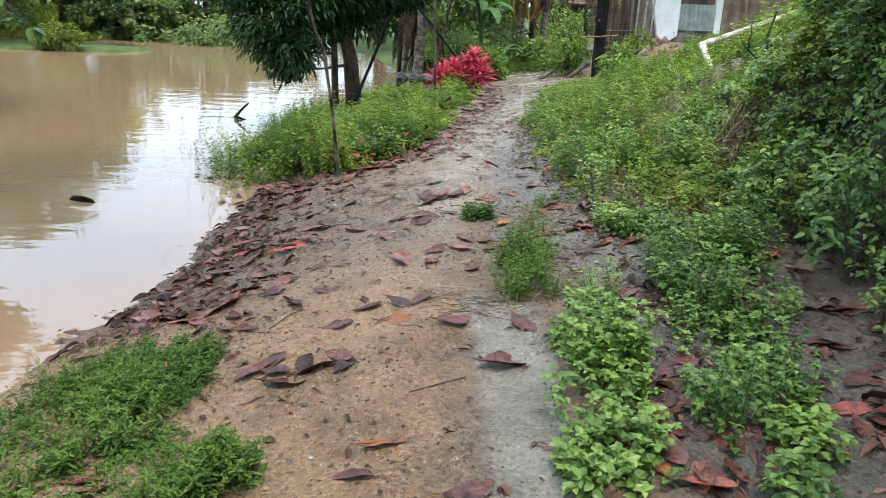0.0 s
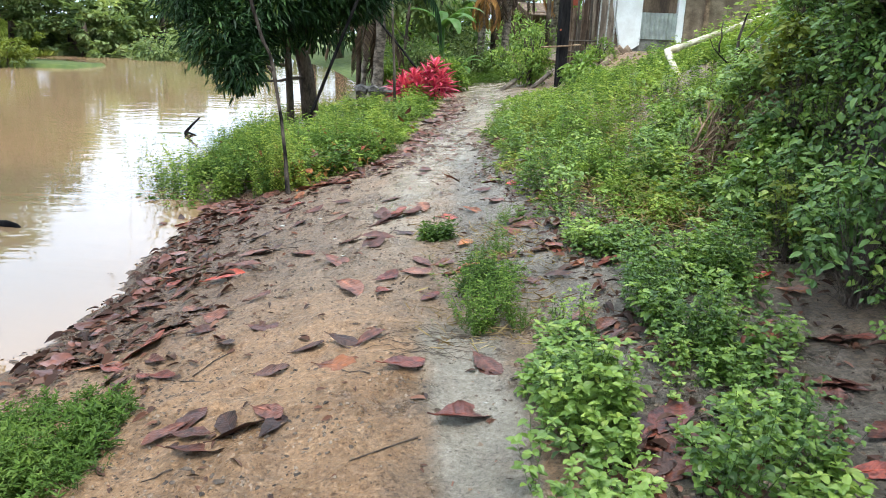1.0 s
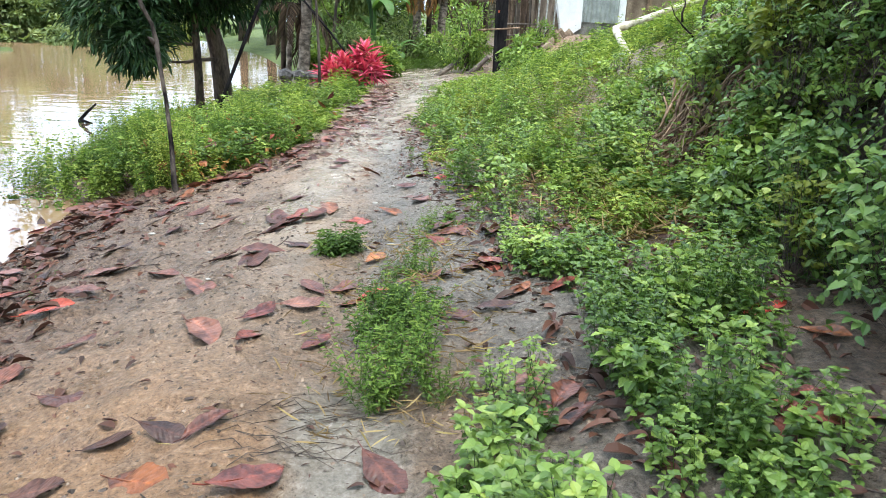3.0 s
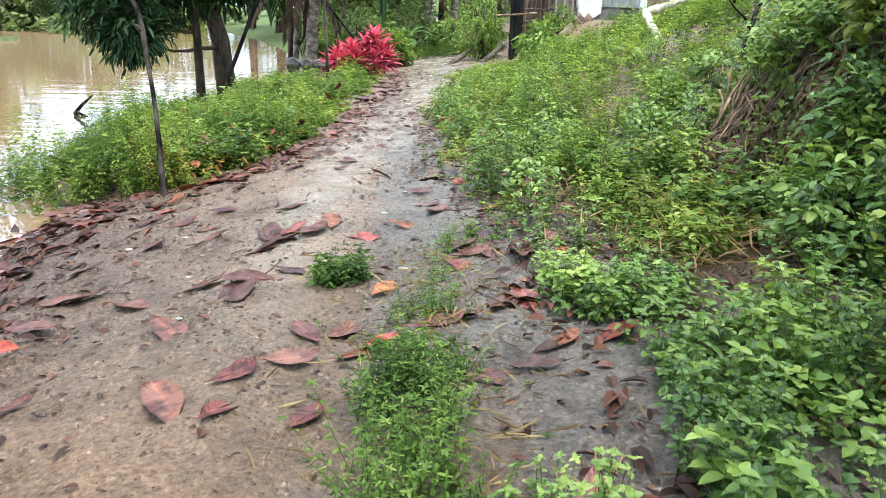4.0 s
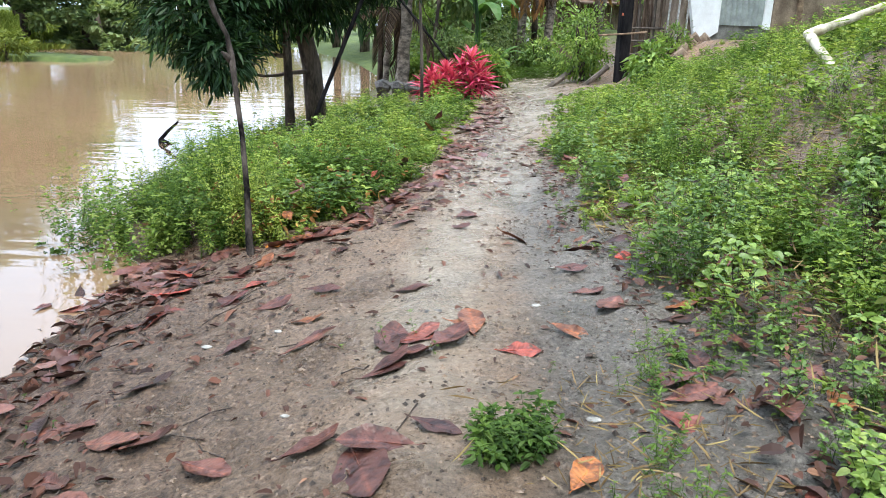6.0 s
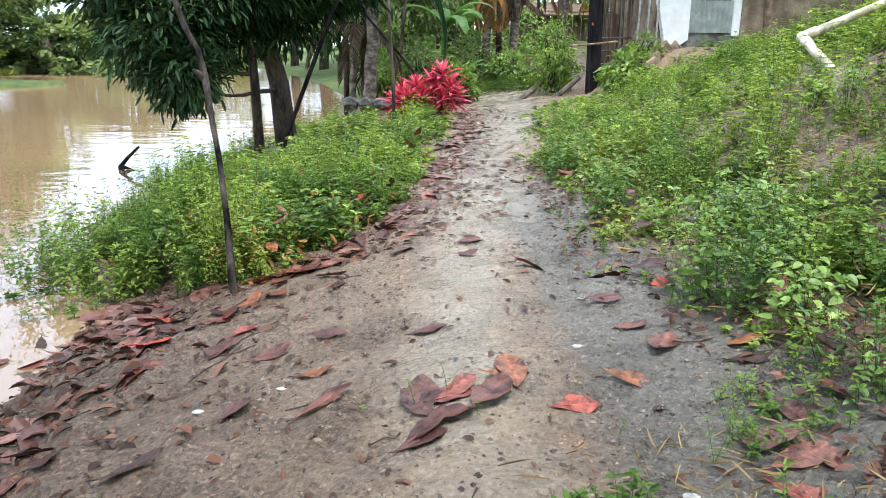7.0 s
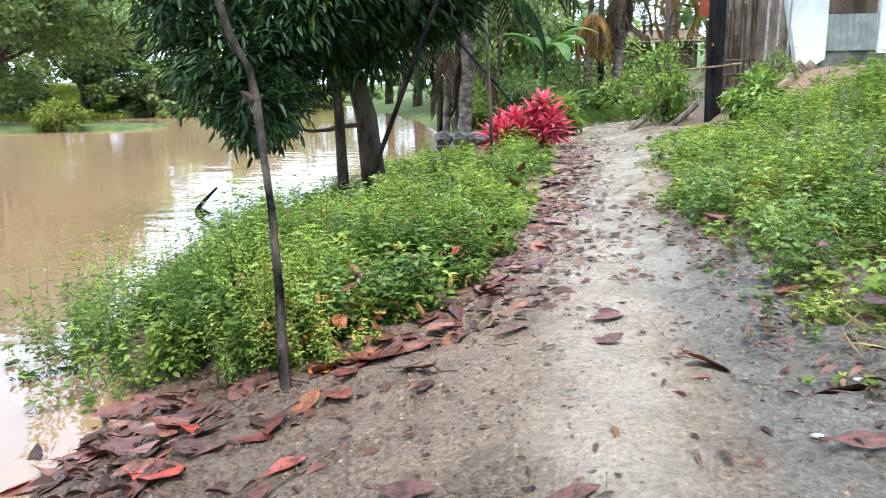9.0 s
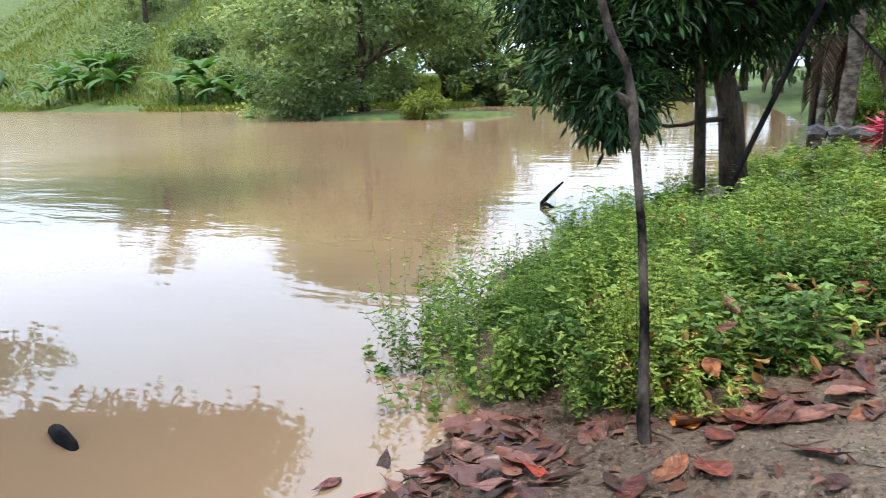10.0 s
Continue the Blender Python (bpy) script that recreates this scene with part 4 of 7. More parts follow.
herbs("path_weeds", "low green weeds at the foot of the slope", "weeds", X, Y, 0.04 + 0.08 * RNG.uniform(0, 1, len(X)), 0.021, 0.5, M_MAT, 0.02, 0.9, 2)
X, Y = scatter(260, 0.3, 0.6, 5.6, 6.1, lambda x, y: 0.5 * smooth(0.16, 0.06, np.hypot(x - 0.45, y - 5.85)))
herbs("path_weeds", "small dark green tuft beside the track", "weeds", X, Y, 0.09 + 0 * X, 0.028, 0.5, M_MAT, 0.02, 1.1, 3)
X, Y = scatter(1150, 0.6, 1.4, 2.3, 4.25, lambda x, y: 0.85 * strip(x, y, [(2.35, 0.86), (3.3, 0.96), (4.2, 1.03)], 0.17) * (0.2 + 0.8 * smooth(0.25, 0.5, vnoise(x, y, 4.5, 81))))
herbs("path_nettles", "fresh green soft-leaved nettles at the track's edge", "nettles", X, Y, 0.06 + 0.17 * vnoise(X, Y, 4, 29), 0.032, 0.72, M_NETTLE, 0.036, 0.55, 2, True)


def nettle_patch(x, y):
    mid = curve([(2.3, 1.38), (3.0, 1.44), (3.6, 1.6), (4.4, 1.72), (5.0, 1.6)])(y)
    half = curve([(2.2, 0.05), (2.5, 0.13), (3.0, 0.2), (3.8, 0.29), (4.4, 0.31), (4.85, 0.2), (5.05, 0.02)])(y)
    return smooth(1.15, 0.75, np.abs(x - mid) / half + 0.5 * (vnoise(x, y, 2.6, 31) - 0.5))


X, Y = scatter(2600, 1.0, 2.4, 2.2, 5.1, lambda x, y: nettle_patch(x, y) * (0.14 + 0.56 * smooth(0.34, 0.58, vnoise(x, y, 5, 69))))
herbs("nettle_patch", "dense bright green soft-leaved nettles on the mud", "nettles", X, Y, 0.04 + 0.13 * vnoise(X, Y, 3.2, 33) + 0.06 * vnoise(X, Y, 9, 34), 0.036, 0.72, M_NETTLE, 0.034, 0.55, 2, True, tuft=0.26)
X, Y = scatter(700, 1.1, 2.0, 4.8, 6.3, lambda x, y: smooth(1.1, 0.7, np.hypot((x - 1.52 + 0.12 * (y - 5.5)) / 0.33, (y - 5.5) / 0.65) + 0.5 * (vnoise(x, y, 3.1, 35) - 0.5)) * smooth(0.3, 0.55, vnoise(x, y, 5.1, 36)))
herbs("nettle_patch", "scattered soft-leaved green nettles on the mud", "nettles", X, Y, 0.08 + 0.13 * vnoise(X, Y, 2.2, 37), 0.031, 0.7, M_NETTLE, 0.034, 0.6, 2, True)


def grass_mat(x, y):
    return smooth(1.1, 0.75, np.hypot((x + 1.12 + 0.28 * (y - 3.3)) / 0.64, (y - 2.95) / 0.88) + 0.7 * (vnoise(x, y, 3.2, 41) - 0.5))


X, Y = scatter(4200, -2.2, -0.1, 1.9, 4.7, lambda x, y: grass_mat(x, y) * (0.2 + 0.8 * smooth(0.3, 0.55, vnoise(x, y, 4, 67))))
herbs("grass_mat", "low dense green creeping grass beside the water", "grass", X, Y, 0.04 + 0.10 * vnoise(X, Y, 4, 43), 0.029, 0.34, M_MAT, 0.02, 0.8, 3, tilt=(-0.35, 1.0))
X, Y = scatter(170, -1.9, 1.2, 4.2, 9.0, lambda x, y: 0.12 + smooth(0.62, 0.75, vnoise(x, y, 1.8, 47)))
herbs("seedlings", "tiny green seedlings sprouting from the mud", "seedlings", X, Y, 0.025 + 0.03 * RNG.uniform(0, 1, len(X)), 0.018, 0.5, M_MAT, 0.02, 0.7, 1)
X, Y = scatter(240, -3.3, -2.0, 8.9, 10.9, lambda x, y: smooth(-0.65, -0.2, x - SHORE(y)) * smooth(0.35, -0.05, x - SHORE(y)) * smooth(0.35, 0.6, vnoise(x, y, 3.5, 103)))
herbs("drowned_weeds", "leafy green weeds leaning out over the river", "weeds", X, Y, 0.2 + 0.2 * RNG.uniform(0, 1, len(X)), 0.042, 0.6, M_HERB_COOL, 0.045, 0.8, 2, lift=0.04)
X, Y = scatter(160, -4.9, -2.2, 9.2, 12.5, lambda x, y: smooth(-1.3, -0.5, x - SHORE(y)) * smooth(0.0, -0.3, x - SHORE(y)))
herbs("drowned_weeds", "thin leafy stems standing in the river water", "weeds", X, Y, 0.30 + 0.35 * RNG.uniform(0, 1, len(X)), 0.034, 0.55, M_HERB, 0.06, 0.5, 1, lift=0.05)


# ---- the overgrown cutting beside the path ----
def on_face(n, y0, y1, h0, h1, out0, out1):
    """Random places on the steep earth face, h0 to h1 above its foot, pushed out from it by out0 to out1."""
    y, h = RNG.uniform(y0, y1, n), RNG.uniform(h0, h1, n)
    x = FOOT(y) + h / RISE(y)
    return np.stack([x - RNG.uniform(out0, out1, n), y, ground_z(x, y)], 1)


def vine_wall(name, label, strands, y0, y1, h0, h1, size, width, mat, per=26, length=0.75, out=0.14):
    """Strands that hang down the face, with leaves to both sides, each strand of its own shade and leaf size."""
    c = on_face(strands, y0, y1, h0, h1, 0.0, out)
    n = len(c)
    t = np.linspace(0, 1, per)[None, :, None]
    run = RNG.uniform(0.35, 1.0, (n, 1, 1)) * length
    way = unit(np.stack([RNG.normal(-0.28, 0.12, n), RNG.normal(-0.05, 0.35, n), RNG.normal(-0.85, 0.2, n)], 1))[:, None, :]
    p = c[:, None, :] + way * run * t + RNG.normal(0, 0.016, (n, per, 3))
    p[:, :, 2] = np.maximum(p[:, :, 2], ground_z(p[:, :, 0], p[:, :, 1]) + 0.02)
    sd = np.where(np.arange(per) % 2, 1.0, -1.0)[None, :, None]
    across = unit(np.cross(way, np.array([-0.7, -0.2, 0.6])))
    d = unit(across * sd + way * 0.45 + RNG.normal(0, 0.35, (n, per, 3)))
    nn = np.array([-0.6, -0.35, 0.9]) + RNG.normal(0, 0.25, (n, per, 3))
    L = size * RNG.uniform(0.6, 1.4, (n, 1)) * RNG.uniform(0.75, 1.15, (n, per))
    shade = (vnoise(c[:, 1], c[:, 2], 2.2, 91) * 0.7 + RNG.normal(0.15, 0.2, n))[:, None] + RNG.normal(0, 0.08, (n, per))
    P, D, N, L, C = p.reshape(-1, 3), d.reshape(-1, 3), nn.reshape(-1, 3), L.ravel(), shade.ravel()
    ob = tagged(new(name, leaf_sheet(name, P, D, N, L, L * width, mat, 0.14, 0.3, True, C)), label, "vines", "", "stuff")
    st = new("stems", stems_mesh("stems", c, c + way[:, 0] * run[:, 0], 0.003, M_TWIG))
    st.parent = ob
    return ob


vine_wall("hanging_vines", "dark green vines hanging over the steep earth cutting", 100, 4.3, 7.0, 0.35, 1.9, 0.045, 0.6, M_VINE, 26, 0.7, 0.2)
vine_wall("hanging_vines", "dark green vines trailing over bare dark earth", 26, 1.5, 4.2, 0.9, 2.1, 0.06, 0.62, M_VINE, 16, 0.7)
vine_wall("hanging_vines", "feathery green creeper on the earth cutting", 60, 4.5, 7.2, 0.3, 1.7, 0.036, 0.42, M_HERB_COOL, 30, 0.6, 0.2)
vine_wall("hanging_vines", "yellow-green trailing stems on the earth cutting", 34, 5.6, 7.3, 0.4, 1.2, 0.05, 0.5, M_YELLOW, 18, 0.5, 0.25)
vine_wall("hanging_vines", "broad heart-shaped vine leaves on the earth cutting", 14, 3.4, 4.6, 1.1, 1.6, 0.105, 0.85, M_VINE, 5, 0.5, 0.3)


def tussock(x, y, z, r, tall, count, size, width, mat, label, group="plants on the cutting"):
    """A leafy shrub: stalks fan out from its foot, with flat leaves in sprays at many heights."""
    ob = thing("bank_plant", label, "plant", group)
    ang, out, up = RNG.uniform(0, 6.28, count), np.sqrt(RNG.uniform(0, 1, count)), RNG.uniform(0.12, 1.0, count)
    dome = np.sqrt(np.maximum(0.05, 1 - (up - 0.35) ** 2 / 0.5))
    rad = r * out * dome * (0.75 + 0.5 * vnoise(ang * 3, up * 6, 1.0, int(abs(x * 50 + y * 91))))
    m = max(5, count // 9)
    tip = np.stack([x + np.cos(ang[:m]) * rad[:m], y + np.sin(ang[:m]) * rad[:m], z + up[:m] * tall], 1)
    foot = np.tile([x, y, z - 0.03], (m, 1)) + RNG.normal(0, r * 0.12, (m, 3)) * np.array([1, 1, 0])
    k = RNG.integers(0, m, count)
    P = tip[k] + RNG.normal(0, size * 0.7, (count, 3)) * np.array([1, 1, 0.6])
    a = RNG.uniform(0, 6.28, count)
    D = np.stack([np.cos(a), np.sin(a), RNG.uniform(-0.55, 0.25, count)], 1)
    N = np.array([-0.15, -0.2, 1.0]) + RNG.normal(0, 0.28, (count, 3))
    L = size * RNG.uniform(0.6, 1.25, count)
    part("leaves", leaf_sheet("leaves", P, D, N, L, L * width, mat, 0.14, 0.3, True, RNG.normal(0.5, 0.2, m)[k] + RNG.normal(0, 0.12, count)), None, ob)
    tagged(part("stalk", stems_mesh("stalk", foot, tip, 0.002, M_TWIG), None, ob), kind="stuff")
    return ob


DARKLEAF, MIDLEAF, PALELEAF = "dark glossy-leaved shrub at the earth cutting", "broad-leaved green plant at the earth cutting", "yellow-green leafy plant at the earth cutting"
for x, y, lift, r, tall, count, size, width, mat, label in (
    (2.34, 4.1, 0.02, 0.24, 0.62, 520, 0.07, 0.58, M_VINE, DARKLEAF),
    (2.46, 4.55, 0.0, 0.22, 0.55, 420, 0.065, 0.58, M_VINE, DARKLEAF),
    (2.28, 3.55, 0.0, 0.16, 0.28, 260, 0.05, 0.66, M_NETTLE, MIDLEAF),
    (2.24, 3.2, 0.0, 0.18, 0.3, 300, 0.05, 0.66, M_NETTLE, MIDLEAF),
    (2.2, 2.85, 0.0, 0.17, 0.26, 260, 0.05, 0.66, M_NETTLE, MIDLEAF),
    (2.36, 4.9, 0.0, 0.13, 0.5, 240, 0.05, 0.6, M_YELLOW, PALELEAF),
    (2.5, 5.15, 0.0, 0.24, 0.6, 460, 0.075, 0.6, M_VINE, DARKLEAF),
    (2.36, 5.45, 0.0, 0.2, 0.4, 340, 0.07, 0.62, M_NETTLE, MIDLEAF),
    (2.58, 5.7, 0.0, 0.24, 0.6, 420, 0.08, 0.6, M_HERB_COOL, MIDLEAF),
    (2.86, 6.05, 0.1, 0.22, 0.5, 380, 0.06, 0.55, M_VINE, DARKLEAF),
    (2.75, 5.3, 0.45, 0.26, 0.5, 420, 0.07, 0.6, M_VINE, DARKLEAF),
    (2.8, 5.85, 0.3, 0.24, 0.45, 380, 0.06, 0.58, M_NETTLE, MIDLEAF),
    (2.72, 4.95, 0.8, 0.25, 0.5, 400, 0.065, 0.6, M_VINE, DARKLEAF),
    (2.95, 5.6, 0.9, 0.28, 0.5, 420, 0.065, 0.55, M_HERB_COOL, MIDLEAF),
    (3.0, 6.3, 0.3, 0.26, 0.55, 420, 0.06, 0.55, M_VINE, DARKLEAF),
    (2.85, 6.75, 0.15, 0.2, 0.45, 320, 0.055, 0.55, M_YELLOW, PALELEAF),
    (2.8, 7.25, 0.0, 0.17, 0.4, 300, 0.055, 0.52, M_YELLOW, PALELEAF),
    (2.6, 7.45, 0.0, 0.2, 0.36, 320, 0.06, 0.58, M_NETTLE, MIDLEAF),
    (3.05, 7.2, 0.1, 0.26, 0.5, 400, 0.06, 0.55, M_VINE, DARKLEAF),
    (3.0, 7.7, 0.0, 0.22, 0.42, 320, 0.06, 0.58, M_VINE, DARKLEAF),
    (2.85, 7.95, 0.0, 0.2, 0.36, 280, 0.07, 0.58, M_NETTLE, MIDLEAF),
    (2.4, 7.8, 0.0, 0.2, 0.34, 280, 0.065, 0.62, M_NETTLE, MIDLEAF),
    (2.62, 8.3, 0.0, 0.22, 0.36, 280, 0.07, 0.62, M_HERB_COOL, MIDLEAF),
    (2.2, 6.35, 0.0, 0.17, 0.2, 130, 0.09, 0.66, M_HERB_COOL, MIDLEAF),
    (2.4, 6.05, 0.0, 0.17, 0.22, 140, 0.1, 0.64, M_NETTLE, MIDLEAF),
):
    tussock(x, y, float(ground_z(x, y)) + lift, r, tall, int(count * 1.6), size * 0.72, width, mat, label)
for k in range(26):
    y = random.uniform(4.4, 7.0)
    q = on_face(1, y, y + 0.01, 0.5, 1.9, 0.05, 0.3)[0]
    tussock(q[0], q[1], q[2] - 0.1, random.uniform(0.13, 0.24), random.uniform(0.25, 0.45), random.randint(280, 480), random.uniform(0.03, 0.06), random.uniform(0.45, 0.65), (M_VINE, M_NETTLE, M_HERB_COOL, M_VINE, M_YELLOW)[k % 5], (DARKLEAF, MIDLEAF, MIDLEAF, DARKLEAF, PALELEAF)[k % 5])
for k in range(18):
    y = random.uniform(7.0, 11.5)
    x = float(EDGE_R(y)) + random.uniform(0.3, 2.4)
    tussock(x, y, float(ground_z(x, y)), random.uniform(0.1, 0.18), random.uniform(0.2, 0.34), 150, random.uniform(0.032, 0.05), random.uniform(0.45, 0.65), (M_HERB, M_HERB_COOL, M_NETTLE)[k % 3], "leafy green plant standing above the slope herbs", "plants on the slope")
for k in range(26):
    y = random.uniform(9.3, 14.0)
    x = random.uniform(float(SHORE(y)) + 0.3, float(EDGE_L(y)) - 0.25)
    tussock(x, y, float(ground_z(x, y)), random.uniform(0.1, 0.18), random.uniform(0.25, 0.4), 150, random.uniform(0.035, 0.05), random.uniform(0.45, 0.65), (M_HERB, M_HERB_COOL, M_NETTLE)[k % 3], "leafy green plant standing above the bank herbs", "plants on the bank")
shr = [(3.2 + 0.5 * random.random(), y, 2.5 + 0.4 * random.random(), 0.8, 0.9, 0.7, 1500) for y in (-1.0, 0.6, 2.2, 3.8, 5.2)]
tagged(new("cutting_shrubs", leaf_cloud("cutting_shrubs", shr, 0.1, 0.55, M_VINE, 0.3, 0.4, 40, 0.25)), "dense green shrubs along the top of the cutting", "shrubs", "", "stuff")

# a small bare shrub on the shoulder of the cutting
bare = thing("bare_shrub", "small dark leafless forked shrub on the slope", "shrub")
bx, by = 3.12, 8.05
bz = float(ground_z(bx, by))
part("trunk", Shape().tube([(bx, by, bz - 0.05), (bx - 0.02, by, bz + 0.25), (bx + 0.03, by, bz + 0.45), (bx + 0.02, by, bz + 0.62), (bx + 0.07, by, bz + 0.85)], [0.024, 0.021, 0.018, 0.013, 0.006], 8, 0.14), M_POLE, bare, soft=True)
for a, b in (((bx, by, bz + 0.33), (bx - 0.26, by - 0.05, bz + 0.62)), ((bx + 0.03, by, bz + 0.47), (bx + 0.24, by, bz + 0.8)), ((bx - 0.15, by - 0.03, bz + 0.5), (bx - 0.14, by - 0.02, bz + 0.78))):
    part("branch", Shape().tube(wander(a, b, 4, 0.02), [0.010, 0.008, 0.007, 0.005, 0.003], 6, 0.1), M_POLE, bare, soft=True)

# out-of-view tree, added to darken the cutting and the nettles below
tree("shade_tree", "unseen leafy tree added to shade the earth cutting", (4.9, 2.4, 2.6), [(4.9, 2.4, 2.3, 0.14), (4.6, 2.5, 3.6, 0.11), (4.2, 2.7, 5.0, 0.07)],
     [((4.7, 2.5, 3.3), (3.0, 1.0, 4.4), 0.06), ((4.5, 2.6, 4.0), (2.9, 4.2, 4.6), 0.06)],
     [(3.2, 1.2, 4.4, 1.4, 1.5, 0.6, 1700), (3.1, 3.0, 4.6, 1.4, 1.2, 0.6, 1500), (4.4, 3.0, 5.4, 1.5, 1.7, 0.7, 1300)], 0.16, 0.5, M_VINE, None, 0.25, 0.3, 24, 0.4)

roots = thing("hanging_roots", "dry brown roots and dead stems hanging from the cutting", "roots")
for k in range(60):
    y = 6.9 + random.gauss(0, 0.12)
    a = (2.72 + random.gauss(0, 0.07), y + 0.05, 0.95 + random.uniform(-0.1, 0.12))
    b = (2.5 + random.gauss(0, 0.1), y - 0.06 + random.gauss(0, 0.12), 0.5 + random.uniform(0, 0.16))
    part("root", Shape().tube(wander(a, b, 6, 0.05, 0.03), [0.008, 0.007, 0.006, 0.005, 0.004, 0.003, 0.002], 5), M_ROOT, roots, soft=True)
for k in range(20):
    y = 6.35 + random.gauss(0, 0.1)
    a = (2.84 + random.gauss(0, 0.05), y, 1.35 + random.uniform(-0.12, 0.12))
    b = (2.66 + random.gauss(0, 0.06), y + random.gauss(0.08, 0.08), 0.85 + random.uniform(-0.08, 0.1))
    part("root", Shape().tube(wander(a, b, 6, 0.05, 0.02), [0.006, 0.0055, 0.005, 0.004, 0.0035, 0.003, 0.002], 5), M_ROOT, roots, soft=True)
for k in range(8):
    y = random.uniform(2.5, 5.5)
    q = on_face(1, y, y + 0.01, 1.3, 1.9, 0.02, 0.1)[0]
    part("root", Shape().tube(wander(q, (q[0] - 0.15, y + random.uniform(-0.4, 0.4), q[2] - random.uniform(0.6, 1.1)), 6, 0.06, 0.03), 0.004, 5), M_TWIG, roots, soft=True)
# matted rootlets on the slipped earth
n = 1700
which = RNG.uniform(0, 1, n) < 0.62
Y = np.where(which, RNG.normal(6.9, 0.13, n), RNG.normal(6.35, 0.1, n))
H = np.where(which, RNG.uniform(0.02, 0.42, n), RNG.uniform(0.35, 0.8, n))
X = FOOT(Y) + H / RISE(Y)
P = np.stack([X - RNG.uniform(0.01, 0.1, n), Y, ground_z(X, Y) + 0.02], 1)
D = np.stack([RNG.normal(-0.35, 0.25, n), RNG.normal(-0.1, 0.4, n), RNG.normal(-0.7, 0.25, n)], 1)
tagged(new("root_mat", leaf_sheet("root_mat", P, D, RNG.normal(0, 1, (n, 3)), RNG.uniform(0.06, 0.2, n), RNG.uniform(0.003, 0.006, n), M_ROOTLET, 0.05, 0.3)), "matted dry brown roots hanging on the slipped earth", "roots", "", "stuff")

# ---- plastic drain pipe on the slope ----
pipe = thing("drain_pipe", "cream plastic drain pipe with an elbow lying on the slope", "pipe")
e0, e1, e2 = Vector((3.56, 11.75, 1.42)), Vector((5.35, 12.6, 2.03)), Vector((3.5, 10.75, 1.02))
part("pipe_run", Shape().tube([e0 + (e1 - e0) * t for t in (0.06, 0.5, 1, 2.0)], 0.043, 14), M_PVC, pipe, soft=True)
part("pipe_end", Shape().tube([e0 + (e2 - e0) * t for t in (0.12, 0.6, 1.0)], 0.043, 14), M_PVC, pipe, soft=True)
part("elbow", Shape().tube([e0 + (e1 - e0) * 0.09, e0 + (e1 - e0) * 0.03, e0, e0 + (e2 - e0) * 0.08, e0 + (e2 - e0) * 0.18], 0.052, 14), M_PVC, pipe, soft=True)

# ---- poles on the bank ----
pole = thing("rough_pole", "crooked dark bark pole standing among the bank herbs", "pole")
pts = [(-1.10, 8.62, -0.25), (-1.15, 8.70, -0.08), (-1.20, 8.86, 0.25), (-1.27, 9.02, 0.6), (-1.35, 9.18, 0.92), (-1.40, 9.27, 1.10), (-1.43, 9.29, 1.25), (-1.50, 9.27, 1.40), (-1.60, 9.26, 1.75), (-1.66, 9.26, 2.2), (-1.72, 9.28, 2.9)]
part("stem", Shape().tube(pts, [0.027, 0.024, 0.021, 0.019, 0.018, 0.024, 0.0155, 0.0185, 0.016, 0.0155, 0.014], 12, 0.2), M_POLE, pole, soft=True)
part("knot", Shape().tube([(-1.40, 9.26, 1.08), (-1.43, 9.24, 1.12), (-1.45, 9.22, 1.14)], [0.022, 0.018, 0.008], 8, 0.1), M_POLE, pole, soft=True)
lean = thing("leaning_pole", "thin black pole leaning out of the bank herbs", "pole")
part("stem", Shape().tube([(-1.92, 14.2, -0.1), (-1.78, 14.2, 0.28), (-1.40, 14.2, 1.2), (-1.13, 14.2, 1.84), (-0.6, 14.2, 3.1)], [0.034, 0.032, 0.03, 0.027, 0.024], 8, 0.06), M_BLACK, lean, soft=True)
stake = thing("thin_stake", "thin pale upright stake in the bank herbs", "stake")
part("stem", Shape().tube([(-0.56, 17.0, -0.1), (-0.58, 17.0, 0.8), (-0.63, 17.0, 1.7), (-0.68, 17.0, 3.4)], [0.03, 0.028, 0.025, 0.02], 8, 0.06), M_WOOD, stake, soft=True)
snag = thing("river_snag", "broken dark branch sticking out of the water", "branch")
part("branch", Shape().tube([(-4.28, 14.9, -0.55), (-4.3, 14.93, -0.36), (-4.22, 15.0, -0.25), (-4.08, 15.1, -0.10)], [0.035, 0.033, 0.026, 0.014], 7, 0.1), M_BLACK, snag, soft=True)
part("stub", Shape().tube([(-4.3, 14.93, -0.5), (-4.24, 14.9, -0.36), (-4.05, 14.85, -0.42)], [0.034, 0.03, 0.014], 7, 0.1), M_BLACK, snag, soft=True)
lump = thing("floating_log", "black wet lump of wood floating in the river", "log")
part("wood", Shape().tube([(-3.86, 7.98, -0.41), (-3.81, 7.96, -0.385), (-3.70, 7.92, -0.38), (-3.6, 7.9, -0.39), (-3.54, 7.89, -0.42)], [0.02, 0.035, 0.04, 0.03, 0.012], 9, 0.12), M_BLACK, lump, soft=True)

